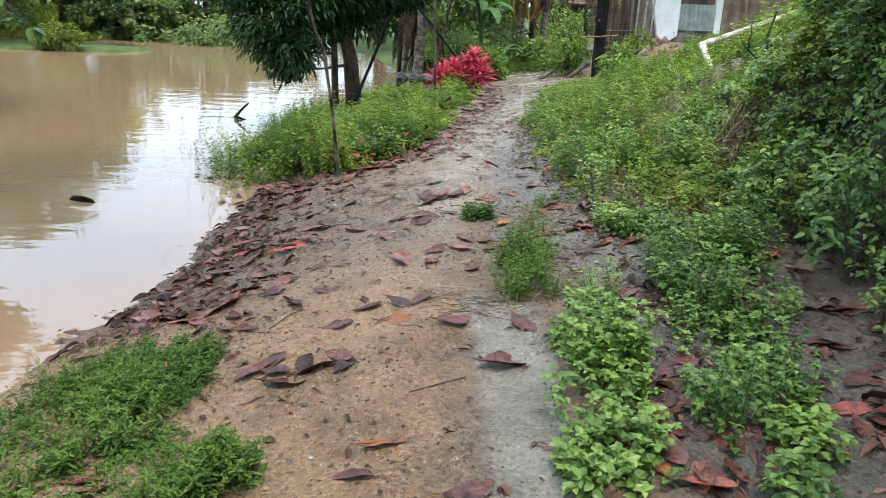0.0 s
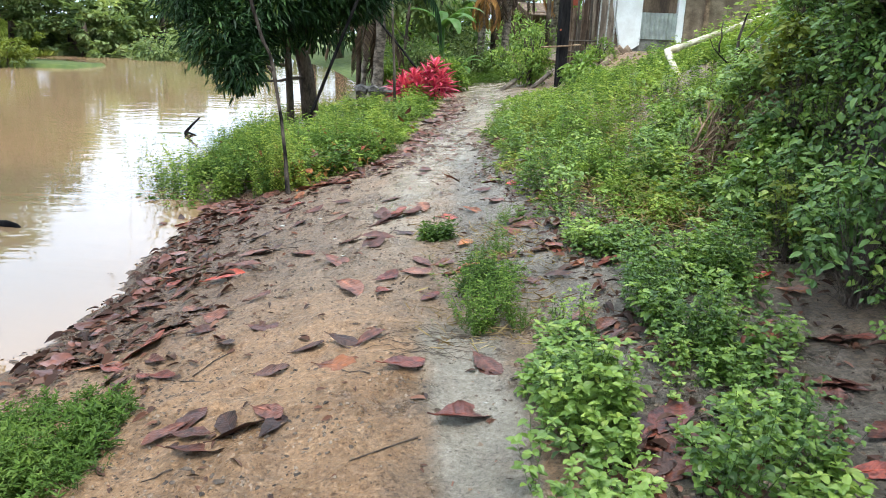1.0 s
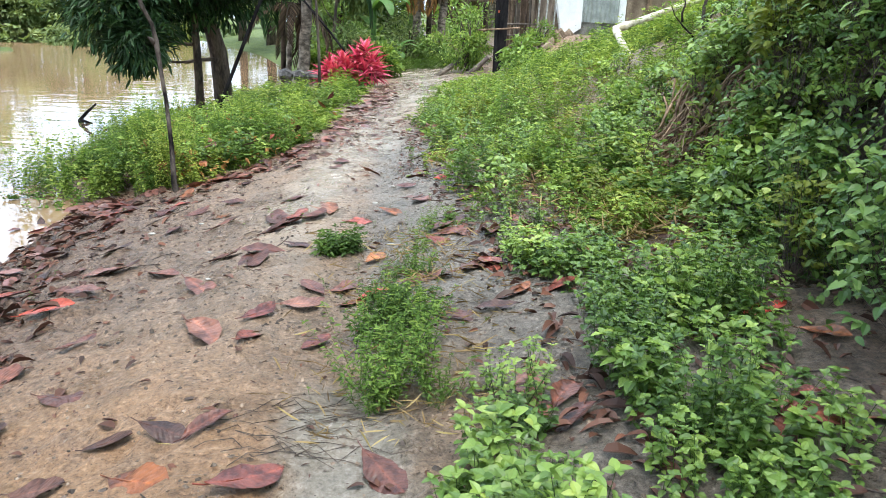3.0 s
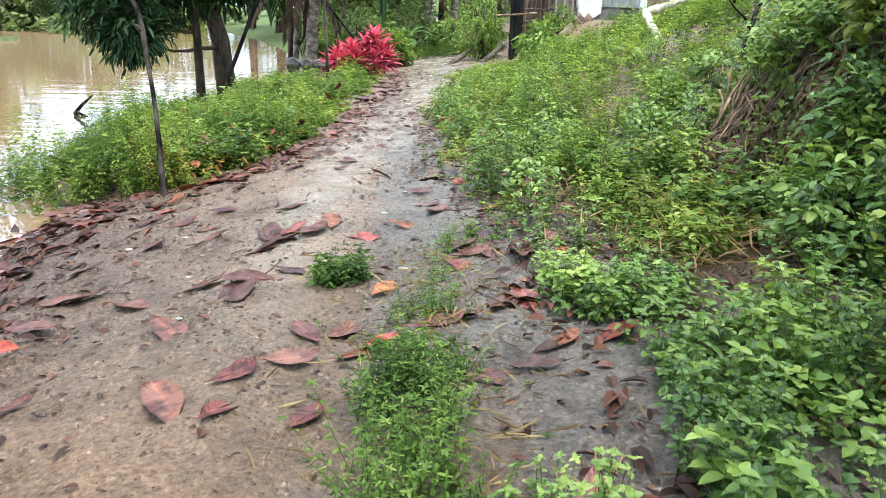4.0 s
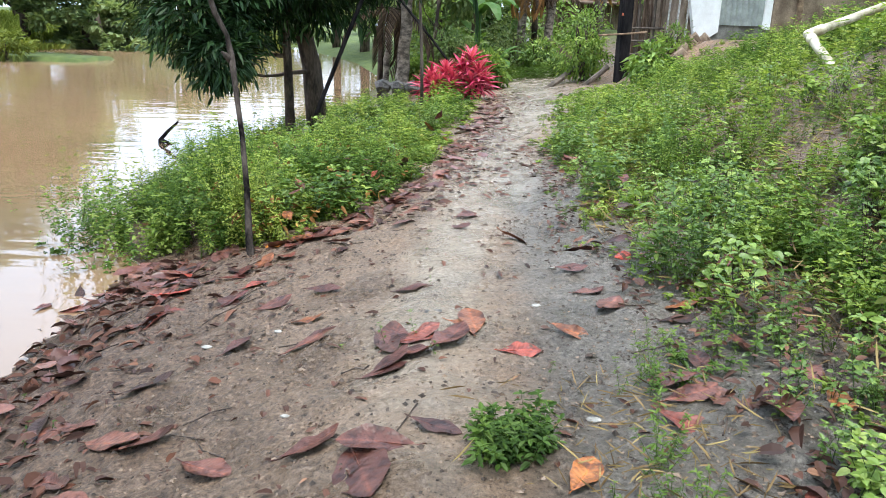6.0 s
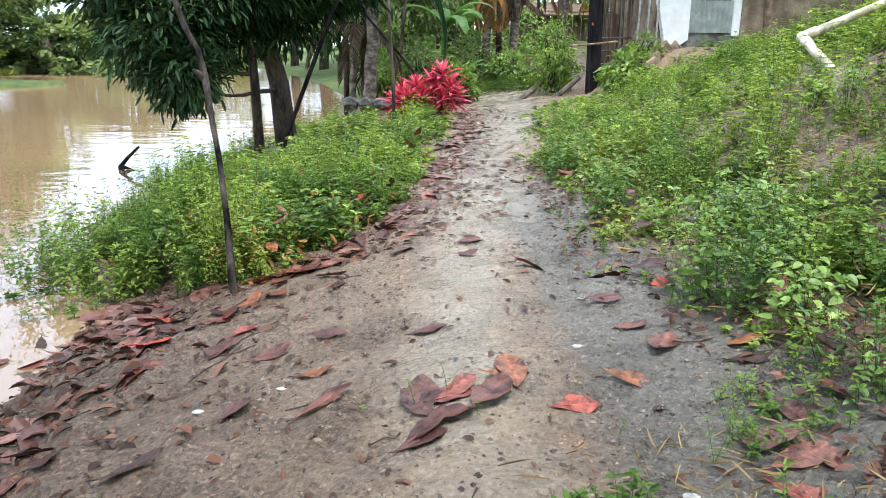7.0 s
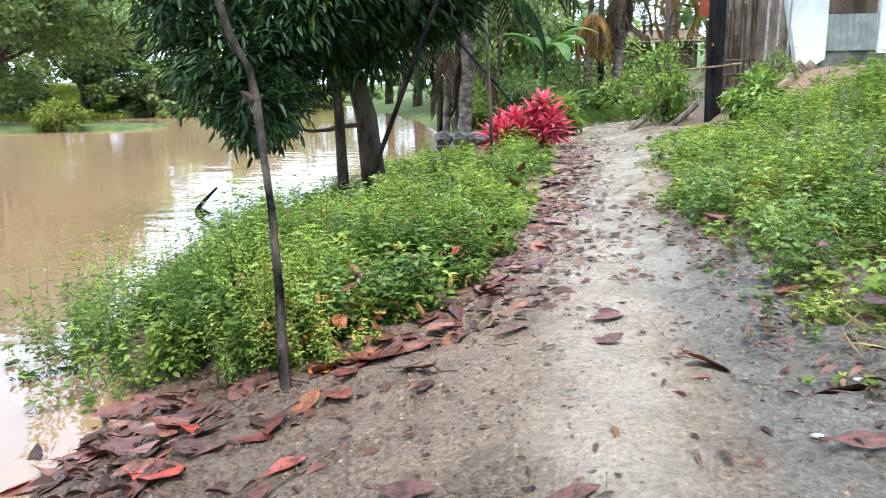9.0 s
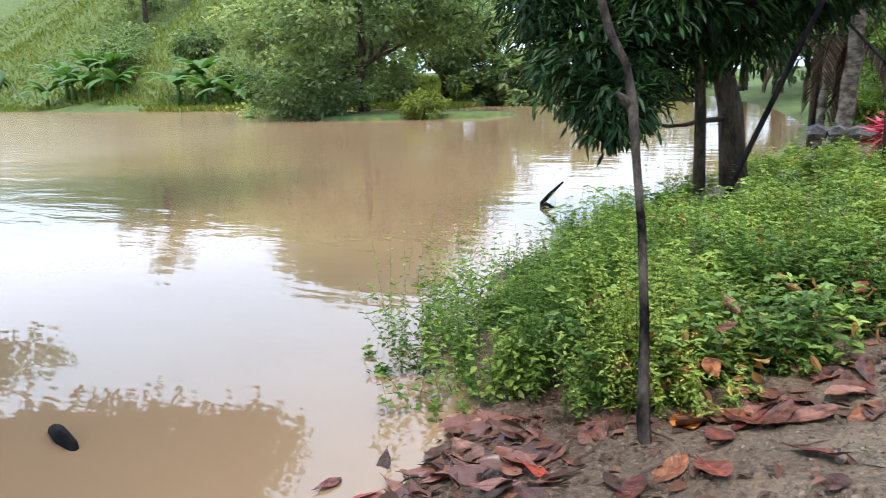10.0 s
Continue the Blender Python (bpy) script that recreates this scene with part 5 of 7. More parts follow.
# ---- mango trees over the water ----
tree("mango_tree", "dark mango tree with drooping narrow leaves over the river", (-2.2, 15.8, 0), [(-2.11, 15.71, -0.13, 0.168), (-2.19, 15.68, 0.77, 0.14), (-2.3, 15.58, 1.35, 0.126), (-2.5, 15.52, 2.11, 0.098), (-2.62, 15.52, 3.27, 0.07)],
     [((-2.24, 15.64, 1.09), (-3.46, 14.24, 2.11), 0.07), ((-2.3, 15.58, 1.35), (-1.15, 15.26, 2.63), 0.063), ((-2.43, 15.52, 1.86), (-2.82, 16.16, 3.39), 0.07), ((-2.19, 15.68, 0.67), (-3.01, 13.79, 0.71), 0.035)],
     [(-3.2, 13.79, 1.47, 0.61, 0.64, 0.64, 3013), (-2.88, 13.53, 0.96, 0.38, 0.38, 0.38, 1255), (-2.94, 14.62, 2.37, 1.22, 1.09, 0.77, 5022), (-1.92, 14.88, 2.43, 1.15, 0.96, 0.58, 3515), (-1.15, 15.26, 2.69, 0.83, 0.83, 0.64, 1506), (-2.69, 15.64, 3.78, 1.66, 1.54, 1.02, 2678), (-3.97, 14.24, 2.63, 0.9, 0.9, 0.7, 1674), (-2.5, 14.11, 2.05, 0.64, 0.58, 0.45, 1339), (-3.78, 13.85, 2.11, 0.51, 0.51, 0.51, 1255), (-2.2, 14.9, 2.6, 0.95, 0.7, 0.6, 2970), (-1.3, 15.3, 2.35, 0.75, 0.6, 0.5, 1755), (-2.6, 15.0, 1.5, 0.4, 0.4, 0.4, 675), (-1.95, 15.2, 1.75, 0.6, 0.5, 0.45, 1900), (-1.35, 15.6, 2.2, 0.6, 0.5, 0.5, 1500), (-2.9, 14.2, 1.2, 0.4, 0.4, 0.35, 900)],
     0.16, 0.24, M_MANGO, None, 0.25, 0.25, 22, 0.26)
tree("mango_tree", "slim mango tree beside the river", (-2.3, 14.8, 0), [(-2.32, 14.81, -0.13, 0.07), (-2.34, 14.81, 0.83, 0.063), (-2.37, 14.78, 1.47, 0.056), (-2.5, 14.75, 2.24, 0.042)],
     [((-2.34, 14.81, 0.93), (-2.94, 14.49, 0.96), 0.035), ((-2.37, 14.78, 1.41), (-1.86, 14.43, 1.99), 0.035)],
     [(-2.24, 14.56, 2.05, 0.7, 0.64, 0.45, 744), (-2.82, 14.49, 1.67, 0.58, 0.51, 0.45, 496)], 0.18, 0.24, M_MANGO, None, 0.25, 0.25, 22, 0.26)

# ---- crimson plants at the path's turn ----
def cordyline(x, y, heads, label):
    """A clump of canes; each head is a rosette of strap leaves, the inner ones upright, the outer ones hanging."""
    ob = thing("cordyline", label, "plant", "crimson plants")
    z = float(ground_z(x, y))
    for dx, dy, top, size in heads:
        hx, hy, hz = x + dx, y + dy, z + top
        cane = part("cane", Shape().tube([(x + dx * 0.4, y + dy * 0.4, z - 0.05), (x + dx * 0.8, y + dy, z + top * 0.6), (hx, hy, hz)], [0.02, 0.017, 0.013], 6), M_TWIG, ob)
        m = 44
        u = np.linspace(0, 1, m)
        a = u * m * 2.4 + RNG.uniform(-0.3, 0.3, m)
        e = 1.35 - 1.55 * u + RNG.normal(0, 0.14, m)
        P = np.stack([np.full(m, hx), np.full(m, hy), hz + 0.1 - 0.26 * u], 1)
        D = np.stack([np.cos(a) * np.cos(e), np.sin(a) * np.cos(e), np.sin(e)], 1)
        L = size * RNG.uniform(0.75, 1.1, m) * (0.75 + 0.35 * np.sin(np.pi * u))
        part("leaves", leaf_sheet("leaves", P, D, np.tile([0, 0, 1.0], (m, 1)) + RNG.normal(0, 0.15, P.shape), L, L * 0.2, M_CORDY, 0.25, 0.42, True, 0.75 - 0.5 * u + RNG.normal(0, 0.22, m)), None, cane)
    return ob


cordyline(-0.3, 18.9, [(-0.2, -0.1, 0.36, 0.36), (0.06, 0.05, 0.5, 0.38), (-0.08, -0.25, 0.25, 0.34), (0.2, -0.1, 0.34, 0.34), (-0.34, 0.0, 0.22, 0.32)], "crimson and pale pink strap-leaved garden plant beside the path")
cordyline(0.24, 18.9, [(0.0, 0.0, 0.68, 0.4), (0.16, -0.1, 0.46, 0.38), (-0.14, 0.05, 0.52, 0.36), (0.02, -0.2, 0.28, 0.36), (0.26, 0.05, 0.3, 0.34)], "taller bright crimson strap-leaved garden plant beside the path")

# ---- banana plants and palms ----
def blade(p, yaw, lift, length, width, torn=0.12, arch=0.19):
    """An arching leaf blade with a folded midrib and torn edges."""
    s = Shape()
    f, side = Vector((math.cos(yaw), math.sin(yaw), 0)), Vector((-math.sin(yaw), math.cos(yaw), 0))
    verts, faces, n = [], [], 9
    pos, ang = Vector(p), lift
    for i in range(n + 1):
        t = i / n
        w = width * (math.sin(math.pi * min(1, t * 0.92 + 0.06)) ** 0.55) / 2 * (1 - torn * random.random())
        verts += [pos + side * w + Vector((0, 0, -w * 0.25)), pos, pos - side * w + Vector((0, 0, -w * 0.25))]
        ang -= arch * (0.6 + t)
        pos = pos + (f * math.cos(ang) + Vector((0, 0, math.sin(ang)))) * length / n
    for i in range(n):
        k = 3 * i
        faces += [(k, k + 3, k + 4, k + 1), (k + 1, k + 4, k + 5, k + 2)]
    return s.add(verts, faces)


def banana(x, y, h, n, mat, label, size=1.0, base=None, steep=0.5, wide=0.42, arch=0.19):
    ob = thing("banana_plant", label, "banana plant", "banana plants")
    z = float(ground_z(x, y)) if base is None else base
    part("stem", Shape().tube([(x, y, z - 0.1), (x + 0.05, y, z + h * 0.5), (x + 0.08, y, z + h)], [0.12 * size, 0.1 * size, 0.06 * size], 9, 0.05), M_BANANA, ob, soft=True)
    for k in range(n):
        yaw = 2.4 * k + random.uniform(-0.4, 0.4)
        part("leaf", blade((x + 0.08, y, z + h - 0.05), yaw, random.uniform(steep, 1.25), random.uniform(1.3, 1.9) * size, wide * size, 0.12, arch), mat, ob)
    return ob


GREEN_B = "broad-leaved green banana plant"
banana(0.6, 29.0, 2.1, 7, M_BANANA, GREEN_B, 1.05)
banana(1.6, 31.0, 2.5, 7, M_BANANA, GREEN_B, 1.1)
banana(-0.6, 28.5, 1.5, 6, M_BANANA, GREEN_B, 0.9)
banana(0.3, 23.2, 1.7, 7, M_BANANA, GREEN_B, 0.85)
banana(0.9, 24.6, 0.5, 5, M_BANANA, GREEN_B, 0.5)
for bx, by, bh in ((-72, 50.3, 1.4), (-68.5, 50.8, 1.7), (-65, 50.2, 1.5), (-61.5, 50.6, 1.1), (-70.3, 51.4, 2.2), (-66.6, 51.6, 2.3), (-63.2, 51.5, 1.9), (-51.2, 51.2, 2.2), (-53, 50.2, 1.7), (-49.5, 50.0, 1.3), (-47, 50.3, 1.0), (-40, 49.8, 1.3), (-37, 49.8, 1.1)):
    banana(bx, by, bh * 1.1, 11, M_BANANA, GREEN_B + " on the far bank", 2.0, None, 0.45, 0.42, 0.15)


def palm(x, y, h, n, mat, label, drop=0.0, reach=0.24, stout=1.0):
    ob = thing("palm", label, "palm", "palms")
    z = float(ground_z(x, y))
    part("trunk", Shape().tube(wander((x, y, z - 0.2), (x + 0.2, y, z + h), 8, 0.04), [stout * r for r in (0.17, 0.15, 0.14, 0.13, 0.13, 0.12, 0.12, 0.12, 0.13)], 9, 0.06), M_PALMBARK, ob, soft=True)
    for k in range(n):
        yaw, e = 2.4 * k + random.uniform(-0.3, 0.3), random.uniform(-0.2, 1.1) - drop
        pts = []
        pos, ang = Vector((x + 0.2, y, z + h)), e
        for i in range(11):
            pts.append(pos.copy())
            ang -= 0.16
            pos += Vector((math.cos(yaw) * math.cos(ang), math.sin(yaw) * math.cos(ang), math.sin(ang))) * reach
        P, D = [], []
        for i in range(1, 11):
            d = (pts[i] - pts[i - 1]).normalized()
            sd = d.cross(Vector((0, 0, 1))).normalized()
            for q in (0.0, 0.5):
                for s in (-1, 1):
                    P.append(pts[i - 1].lerp(pts[i], q))
                    D.append(d * 0.5 + sd * s - Vector((0, 0, 0.35)))
        P, D = np.array([tuple(v) for v in P]), np.array([tuple(v) for v in D])
        fr = part("frond", leaf_sheet("frond", P, D, np.tile([0, 0, 1.0], (len(P), 1)), np.full(len(P), 2.3 * reach), np.full(len(P), 0.05), mat, 0.1, 0.35), None, ob)
        part("rib", Shape().tube(pts, [0.022 - 0.0018 * i for i in range(11)], 5), mat, fr)
    return ob


palm(-1.3, 20.8, 3.3, 9, M_MANGO, "palm with a scarred grey trunk above the bank")
palm(-1.75, 21.3, 2.0, 7, M_DEADFROND, "palm hung with dead grey fronds", 0.7, 0.15, 0.55)
palm(2.45, 27.6, 3.3, 8, M_DEADFROND, "palm hung with dead grey fronds", 1.1, 0.17)
palm(1.6, 27.2, 2.7, 7, M_PALMDRY, "palm hung with dead orange-brown fronds", 0.9, 0.13)
palm(4.8, 33.0, 3.6, 10, M_PALMDRY, "palm hung with dead orange-brown fronds", 0.6)
palm(6.5, 31.0, 3.0, 11, M_BANANA, "young green palm behind the yard")


def thicket(name, label, x, y, r, h, n, size, mat, category="bush", width=0.5):
    ob = thing(name, label, category)
    z = float(ground_z(x, y))
    for k in range(5):
        a = random.uniform(0, 6.28)
        part("stem", Shape().tube(wander((x, y, z - 0.1), (x + math.cos(a) * r * 0.6, y + math.sin(a) * r * 0.6, z + h * 0.8), 4, 0.06), [0.03, 0.026, 0.02, 0.015, 0.01], 6), M_TWIG, ob)
    part("foliage", leaf_cloud("foliage", [(x, y, z + h * 0.55, r, r, h * 0.5, n), (x + r * 0.5, y - 0.2, z + h * 0.3, r * 0.7, r * 0.7, h * 0.35, n // 2), (x - r * 0.5, y, z + h * 0.35, r * 0.7, r * 0.7, h * 0.35, n // 2)], size, width, mat, 0.25, 0.3, 30, 0.28), None, ob)
    return ob


thicket("shrub", "leafy green shrub at the foot of the post", 3.55, 18.3, 0.3, 0.6, 700, 0.13, M_NETTLE)
thicket("shrub", "small-leaved dull green shrub before the lean-to", 4.2, 19.5, 0.28, 0.5, 600, 0.06, M_HERB_COOL)
thicket("shrub", "leafy green shrub overhanging the charred post", 2.75, 21.2, 0.4, 1.5, 800, 0.09, M_HERB_COOL)
thicket("shrub", "leafy green shrub beside the timber stack", 2.95, 23.2, 0.42, 1.5, 900, 0.1, M_NETTLE)
for k, (x, y, r, h) in enumerate(((-0.6, 26.4, 0.8, 1.6), (-0.2, 25.0, 0.7, 1.2), (-0.6, 30.0, 1.3, 3.0), (0.2, 28.5, 1.2, 2.0), (2.8, 33, 2.0, 2.0), (-0.8, 36, 2.0, 4.0), (-0.2, 33, 1.8, 4.0), (6.5, 27.5, 1.6, 2.0), (9, 31, 2.4, 3.0))):
    thicket("shrub", "dense green shrub at the edge of the yard", x, y, r, h, 1100, 0.19, (M_FAR, M_NETTLE, M_HERB_COOL)[k % 3])

for k, (x, y, r, h) in enumerate(((-0.75, 23.6, 0.5, 1.9), (-0.9, 22.0, 0.4, 0.8), (-0.3, 22.4, 0.6, 1.3), (0.5, 23.6, 0.5, 0.9), (0.55, 21.6, 0.35, 0.8), (1.3, 27.2, 0.8, 1.2), (2.2, 26.2, 0.5, 0.8))):
    thicket("shrub", "tangled green undergrowth behind the crimson plants", x, y, r, h, 1300, 0.11, (M_NETTLE, M_HERB_COOL, M_FAR)[k % 3])

for x, y, h in ((-0.8, 25.6, 5.5), (-0.9, 28.5, 6.5), (-2.0, 34.0, 8.0)):
    z = float(ground_z(x, y))
    tree("yard_tree", "dark green leafy tree behind the crimson plants", (x, y, z), [(x, y, z - 0.2, 0.14), (x + 0.1, y, z + h * 0.4, 0.11), (x, y, z + h * 0.8, 0.06)],
         [((x, y, z + h * 0.4), (x + 1.0, y, z + h * 0.6), 0.06), ((x, y, z + h * 0.45), (x - 0.9, y + 0.3, z + h * 0.65), 0.05)],
         [(x, y, z + h * 0.62, 1.3, 1.3, h * 0.3, 1600), (x + 1.0, y, z + h * 0.5, 1.0, 1.0, h * 0.2, 900), (x - 1.0, y, z + h * 0.48, 1.0, 1.0, h * 0.2, 900)], 0.19, 0.5, M_FAR, group="yard trees")

# slender trunks and dead stems behind the crimson plants
for k, (x, y, h, r) in enumerate(((-1.85, 21.6, 3.6, 0.07), (-0.75, 22.9, 2.9, 0.045), (-1.6, 23.4, 3.8, 0.08), (1.75, 28.2, 4.2, 0.09), (2.15, 28.4, 4.4, 0.1), (4.2, 29.5, 4.0, 0.09), (0.2, 26.6, 3.4, 0.06))):
    z = float(ground_z(x, y))
    lx = random.uniform(-0.25, 0.25)
    tree("slender_tree", "slender tree trunk with vines at the bank", (x, y, z), [(x, y, z - 0.2, r), (x + lx * 0.3, y, z + h * 0.4, r * 0.9), (x + lx, y, z + h, r * 0.7)], [((x + lx * 0.4, y, z + h * 0.5), (x - lx * 3 + 0.2, y - 0.3, z + h * 0.8), r * 0.4)],
         [(x + lx, y, z + h + 0.7, 1.2, 1.2, 0.9, 700)], 0.17, 0.42, M_FAR, group="slender trees")
strut = thing("fallen_pole", "thin dark pole slanting down through the thicket", "pole")
part("stem", Shape().tube([(-1.9, 20.6, 2.6), (-0.6, 20.5, 1.15), (0.1, 20.4, 0.3)], [0.022, 0.026, 0.03], 7, 0.05), M_BLACK, strut, soft=True)
wall = thing("low_wall", "low dark mossy stone wall at the river's edge", "wall")
for k in range(6):
    part("block", Shape().tube([(-1.8 + 0.33 * k, 20.5, 0.12), (-1.64 + 0.33 * k, 20.5 + random.uniform(-0.03, 0.03), 0.14 + random.uniform(-0.02, 0.03)), (-1.49 + 0.33 * k, 20.5, 0.12)], [0.11, 0.15, 0.1], 8, 0.15), M_STONE, wall)
# ---- the charred post and its timber ----
post = thing("charred_post", "thick square black charred post with a red mark", "post")
part("shaft", Shape().box((0.24, 0.22, 4.6), pose(3.32, 20.0, 2.3, 1, -1, 20), 0.03), M_BLACK, post)
part("mark", Shape().box((0.05, 0.006, 0.05), pose(3.25, 19.885, 1.78, 1, -1, 20)), M_RED, post, "small red painted mark")
for k, (a, b, r, mat) in enumerate((((1.75, 20.2, 0.13), (2.55, 21.5, 0.62), 0.07, M_WOOD), ((2.0, 19.9, 0.10), (2.9, 19.7, 0.16), 0.08, M_BROWN), ((2.1, 20.6, 0.14), (3.0, 20.9, 0.3), 0.09, M_WOOD), ((3.45, 19.75, 0.4), (3.95, 19.9, 1.35), 0.1, M_WOOD), ((3.55, 20.1, 0.5), (4.15, 20.2, 1.5), 0.05, M_BROWN), ((2.5, 20.4, 0.16), (3.1, 20.2, 0.75), 0.06, M_WOOD))):
    lg = thing("timber", "weathered grey timber leaning by the post", "timber", "loose timber")
    part("beam", Shape().tube(wander(a, b, 4, 0.02), [r, r * 0.95, r, r * 0.9, r * 0.85], 7, 0.1), mat, lg)
bar = thing("tie_bar", "pale pole tied across the post", "pole")
part("stem", Shape().tube([(2.79, 19.86, 1.36), (3.3, 19.86, 1.40), (3.75, 19.86, 1.45)], 0.02, 7), M_ROOT, bar)
fence = thing("stick_fence", "rough fence of upright sticks beside the post", "fence")
for k in range(16):
    x = 3.7 + 0.11 * k
    z = float(ground_z(x, 22.0))
    part("stick", Shape().tube(wander((x, 22.0, z - 0.1), (x + random.uniform(-0.05, 0.05), 22.0, z + random.uniform(1.2, 2.1)), 3, 0.02), 0.028, 6), M_BROWN if k % 3 else M_WOOD, fence)

# ---- the whitewashed house on the rise ----
HZ = 1.38
house = thing("house", "small whitewashed house with clay walls and zinc gate", "house")
part("plinth", Shape().box((2.2, 0.3, 0.75), pose(6.1, 20.22, HZ - 0.12, 0, 0, 0), 0.03), M_CONCRETE, house, "damp grey concrete plinth")
pier = Shape()
ring = [(4.80, 1.1), (4.97, 1.1), (4.99, 1.36), (5.2, 1.5), (5.2, 4.0), (4.3, 4.0), (4.52, 2.4)]
pier.add([(x, 20.0, z) for x, z in ring] + [(x, 20.2, z) for x, z in ring], [tuple(range(7)), tuple(range(13, 6, -1))] + [(i, 7 + i, 7 + (i + 1) % 7, (i + 1) % 7) for i in range(7)])
part("wall", pier, M_WHITE, house, "whitewashed plaster pier with a broken foot")
part("wall", Shape().box((0.16, 0.2, 2.4), pose(6.15, 20.1, HZ + 1.4), 0.02), M_WHITE, house, "whitewashed plaster pier")
part("post", Shape().box((0.1, 0.1, 2.6), pose(6.74, 19.95, HZ + 1.2), 0.01), M_ROOT, house, "tan wooden post")
part("wall", Shape().box((2.4, 0.2, 2.6), pose(7.44, 20.12, HZ + 1.2), 0.02), M_CLAY, house, "bare brown clay wall")
part("wall", Shape().box((0.2, 4.0, 2.6), pose(4.66, 22.3, HZ + 1.2), 0.02), M_CLAY, house, "bare brown clay wall")
part("wall", Shape().box((4.2, 0.2, 2.6), pose(6.7, 24.4, HZ + 1.2), 0.02), M_CLAY, house, "bare brown clay wall")
part("wall", Shape().box((0.2, 4.0, 2.6), pose(8.7, 22.3, HZ + 1.2), 0.02), M_CLAY, house, "bare brown clay wall")
gate = Shape()
verts, faces = [], []
for i in range(41):
    x = 5.2 + 0.87 * i / 40
    verts += [(x, 20.03 + 0.024 * math.sin(i * 1.26), 1.64), (x, 20.03 + 0.024 * math.sin(i * 1.26), 2.26)]
for i in range(40):
    faces.append((2 * i, 2 * i + 2, 2 * i + 3, 2 * i + 1))
part("gate", gate.add(verts, faces), M_ZINC, house, "corrugated zinc gate sheet", True)
# plain brown panel drawn in place of the dark opening above the gate
part("gate_panel", Shape().box((0.86, 0.05, 0.7), pose(5.63, 20.16, 2.62), 0.0), M_BROWN, house, "brown panel filling the dark opening above the gate")
roof = Shape()
verts, faces = [], []
for i in range(61):
    x = 4.2 + 5.0 * i / 60
    verts += [(x, 19.3, HZ + 2.55 + 0.02 * math.sin(i * 1.5)), (x, 22.3, HZ + 3.4 + 0.02 * math.sin(i * 1.5)), (x, 25.0, HZ + 2.5 + 0.02 * math.sin(i * 1.5))]
for i in range(60):
    k = 3 * i
    faces += [(k, k + 3, k + 4, k + 1), (k + 1, k + 4, k + 5, k + 2)]
part("roof", roof.add(verts, faces), M_ZINC, house, "corrugated zinc roof")
lean_to = thing("lean_to", "open brown board lean-to with thin pale posts", "shed")
for k in range(10):
    tall = random.uniform(1.5, 2.1)
    part("board", Shape().box((random.uniform(0.1, 0.15), 0.03, tall), pose(3.95 + 0.14 * k, 23.2 + random.uniform(-0.03, 0.03), 0.6 + tall / 2, 0, random.uniform(-2, 2), 0), 0.006), (M_BROWN, M_CLAY, M_WOOD)[k % 3], lean_to)
for k in range(4):
    part("rail", Shape().tube([(3.7, 21.0 + 0.3 * k, 0.7 + 0.28 * k), (4.6, 21.0 + 0.3 * k, 0.72 + 0.28 * k)], 0.025, 6, 0.1), M_WOOD, lean_to)
for x, y in ((4.17, 20.0), (4.36, 20.0), (4.54, 19.98)):
    part("post", Shape().tube([(x, y, float(ground_z(x, y)) - 0.15), (x + 0.04, y, 3.6)], 0.02, 8), M_SHELL, lean_to, "thin pale post")
part("panel", Shape().box((0.5, 0.04, 0.42), pose(3.9, 22.9, 2.7)), M_RED, lean_to, "orange-red board")
for k in range(9):
    ob = thing("stone", "rough earth-stained stone in the bank", "stone", "bank stones")
    x, y = 3.75 + 0.13 * k + random.uniform(-0.06, 0.06), 18.6 + 0.12 * k + random.uniform(-0.3, 0.3)
    part("rock", Shape().tube([(x - 0.12, y, float(ground_z(x, y)) - 0.03), (x, y, float(ground_z(x, y)) + 0.05), (x + 0.13, y, float(ground_z(x, y)) - 0.02)], [0.06, 0.13, 0.05], 7, 0.2), M_CLAY, ob)

# far sheds at the path's end
shed = thing("shed", "low brown wooden shed among the trees", "shed")
for k in range(22):
    part("board", Shape().box((0.17, 0.03, 1.9), pose(2.6 + 0.18 * k, 36.0, float(ground_z(4, 36)) + 0.9, 0, random.uniform(-1, 1), 0)), M_BROWN, shed)
part("roof", Shape().box((4.6, 3.0, 0.06), pose(4.5, 37.0, float(ground_z(4, 36)) + 2.0, 12, 0, 0)), M_BROWN, shed, "rusty brown roof sheet")
blocks = thing("block_pile", "earth-stained tan stone slab by the path's end", "stone slab")
part("slab", Shape().box((1.3, 0.8, 0.5), pose(3.4, 26.5, float(ground_z(3.4, 26.5)) + 0.2, 4, 6, 20), 0.06), M_CLAY, blocks)

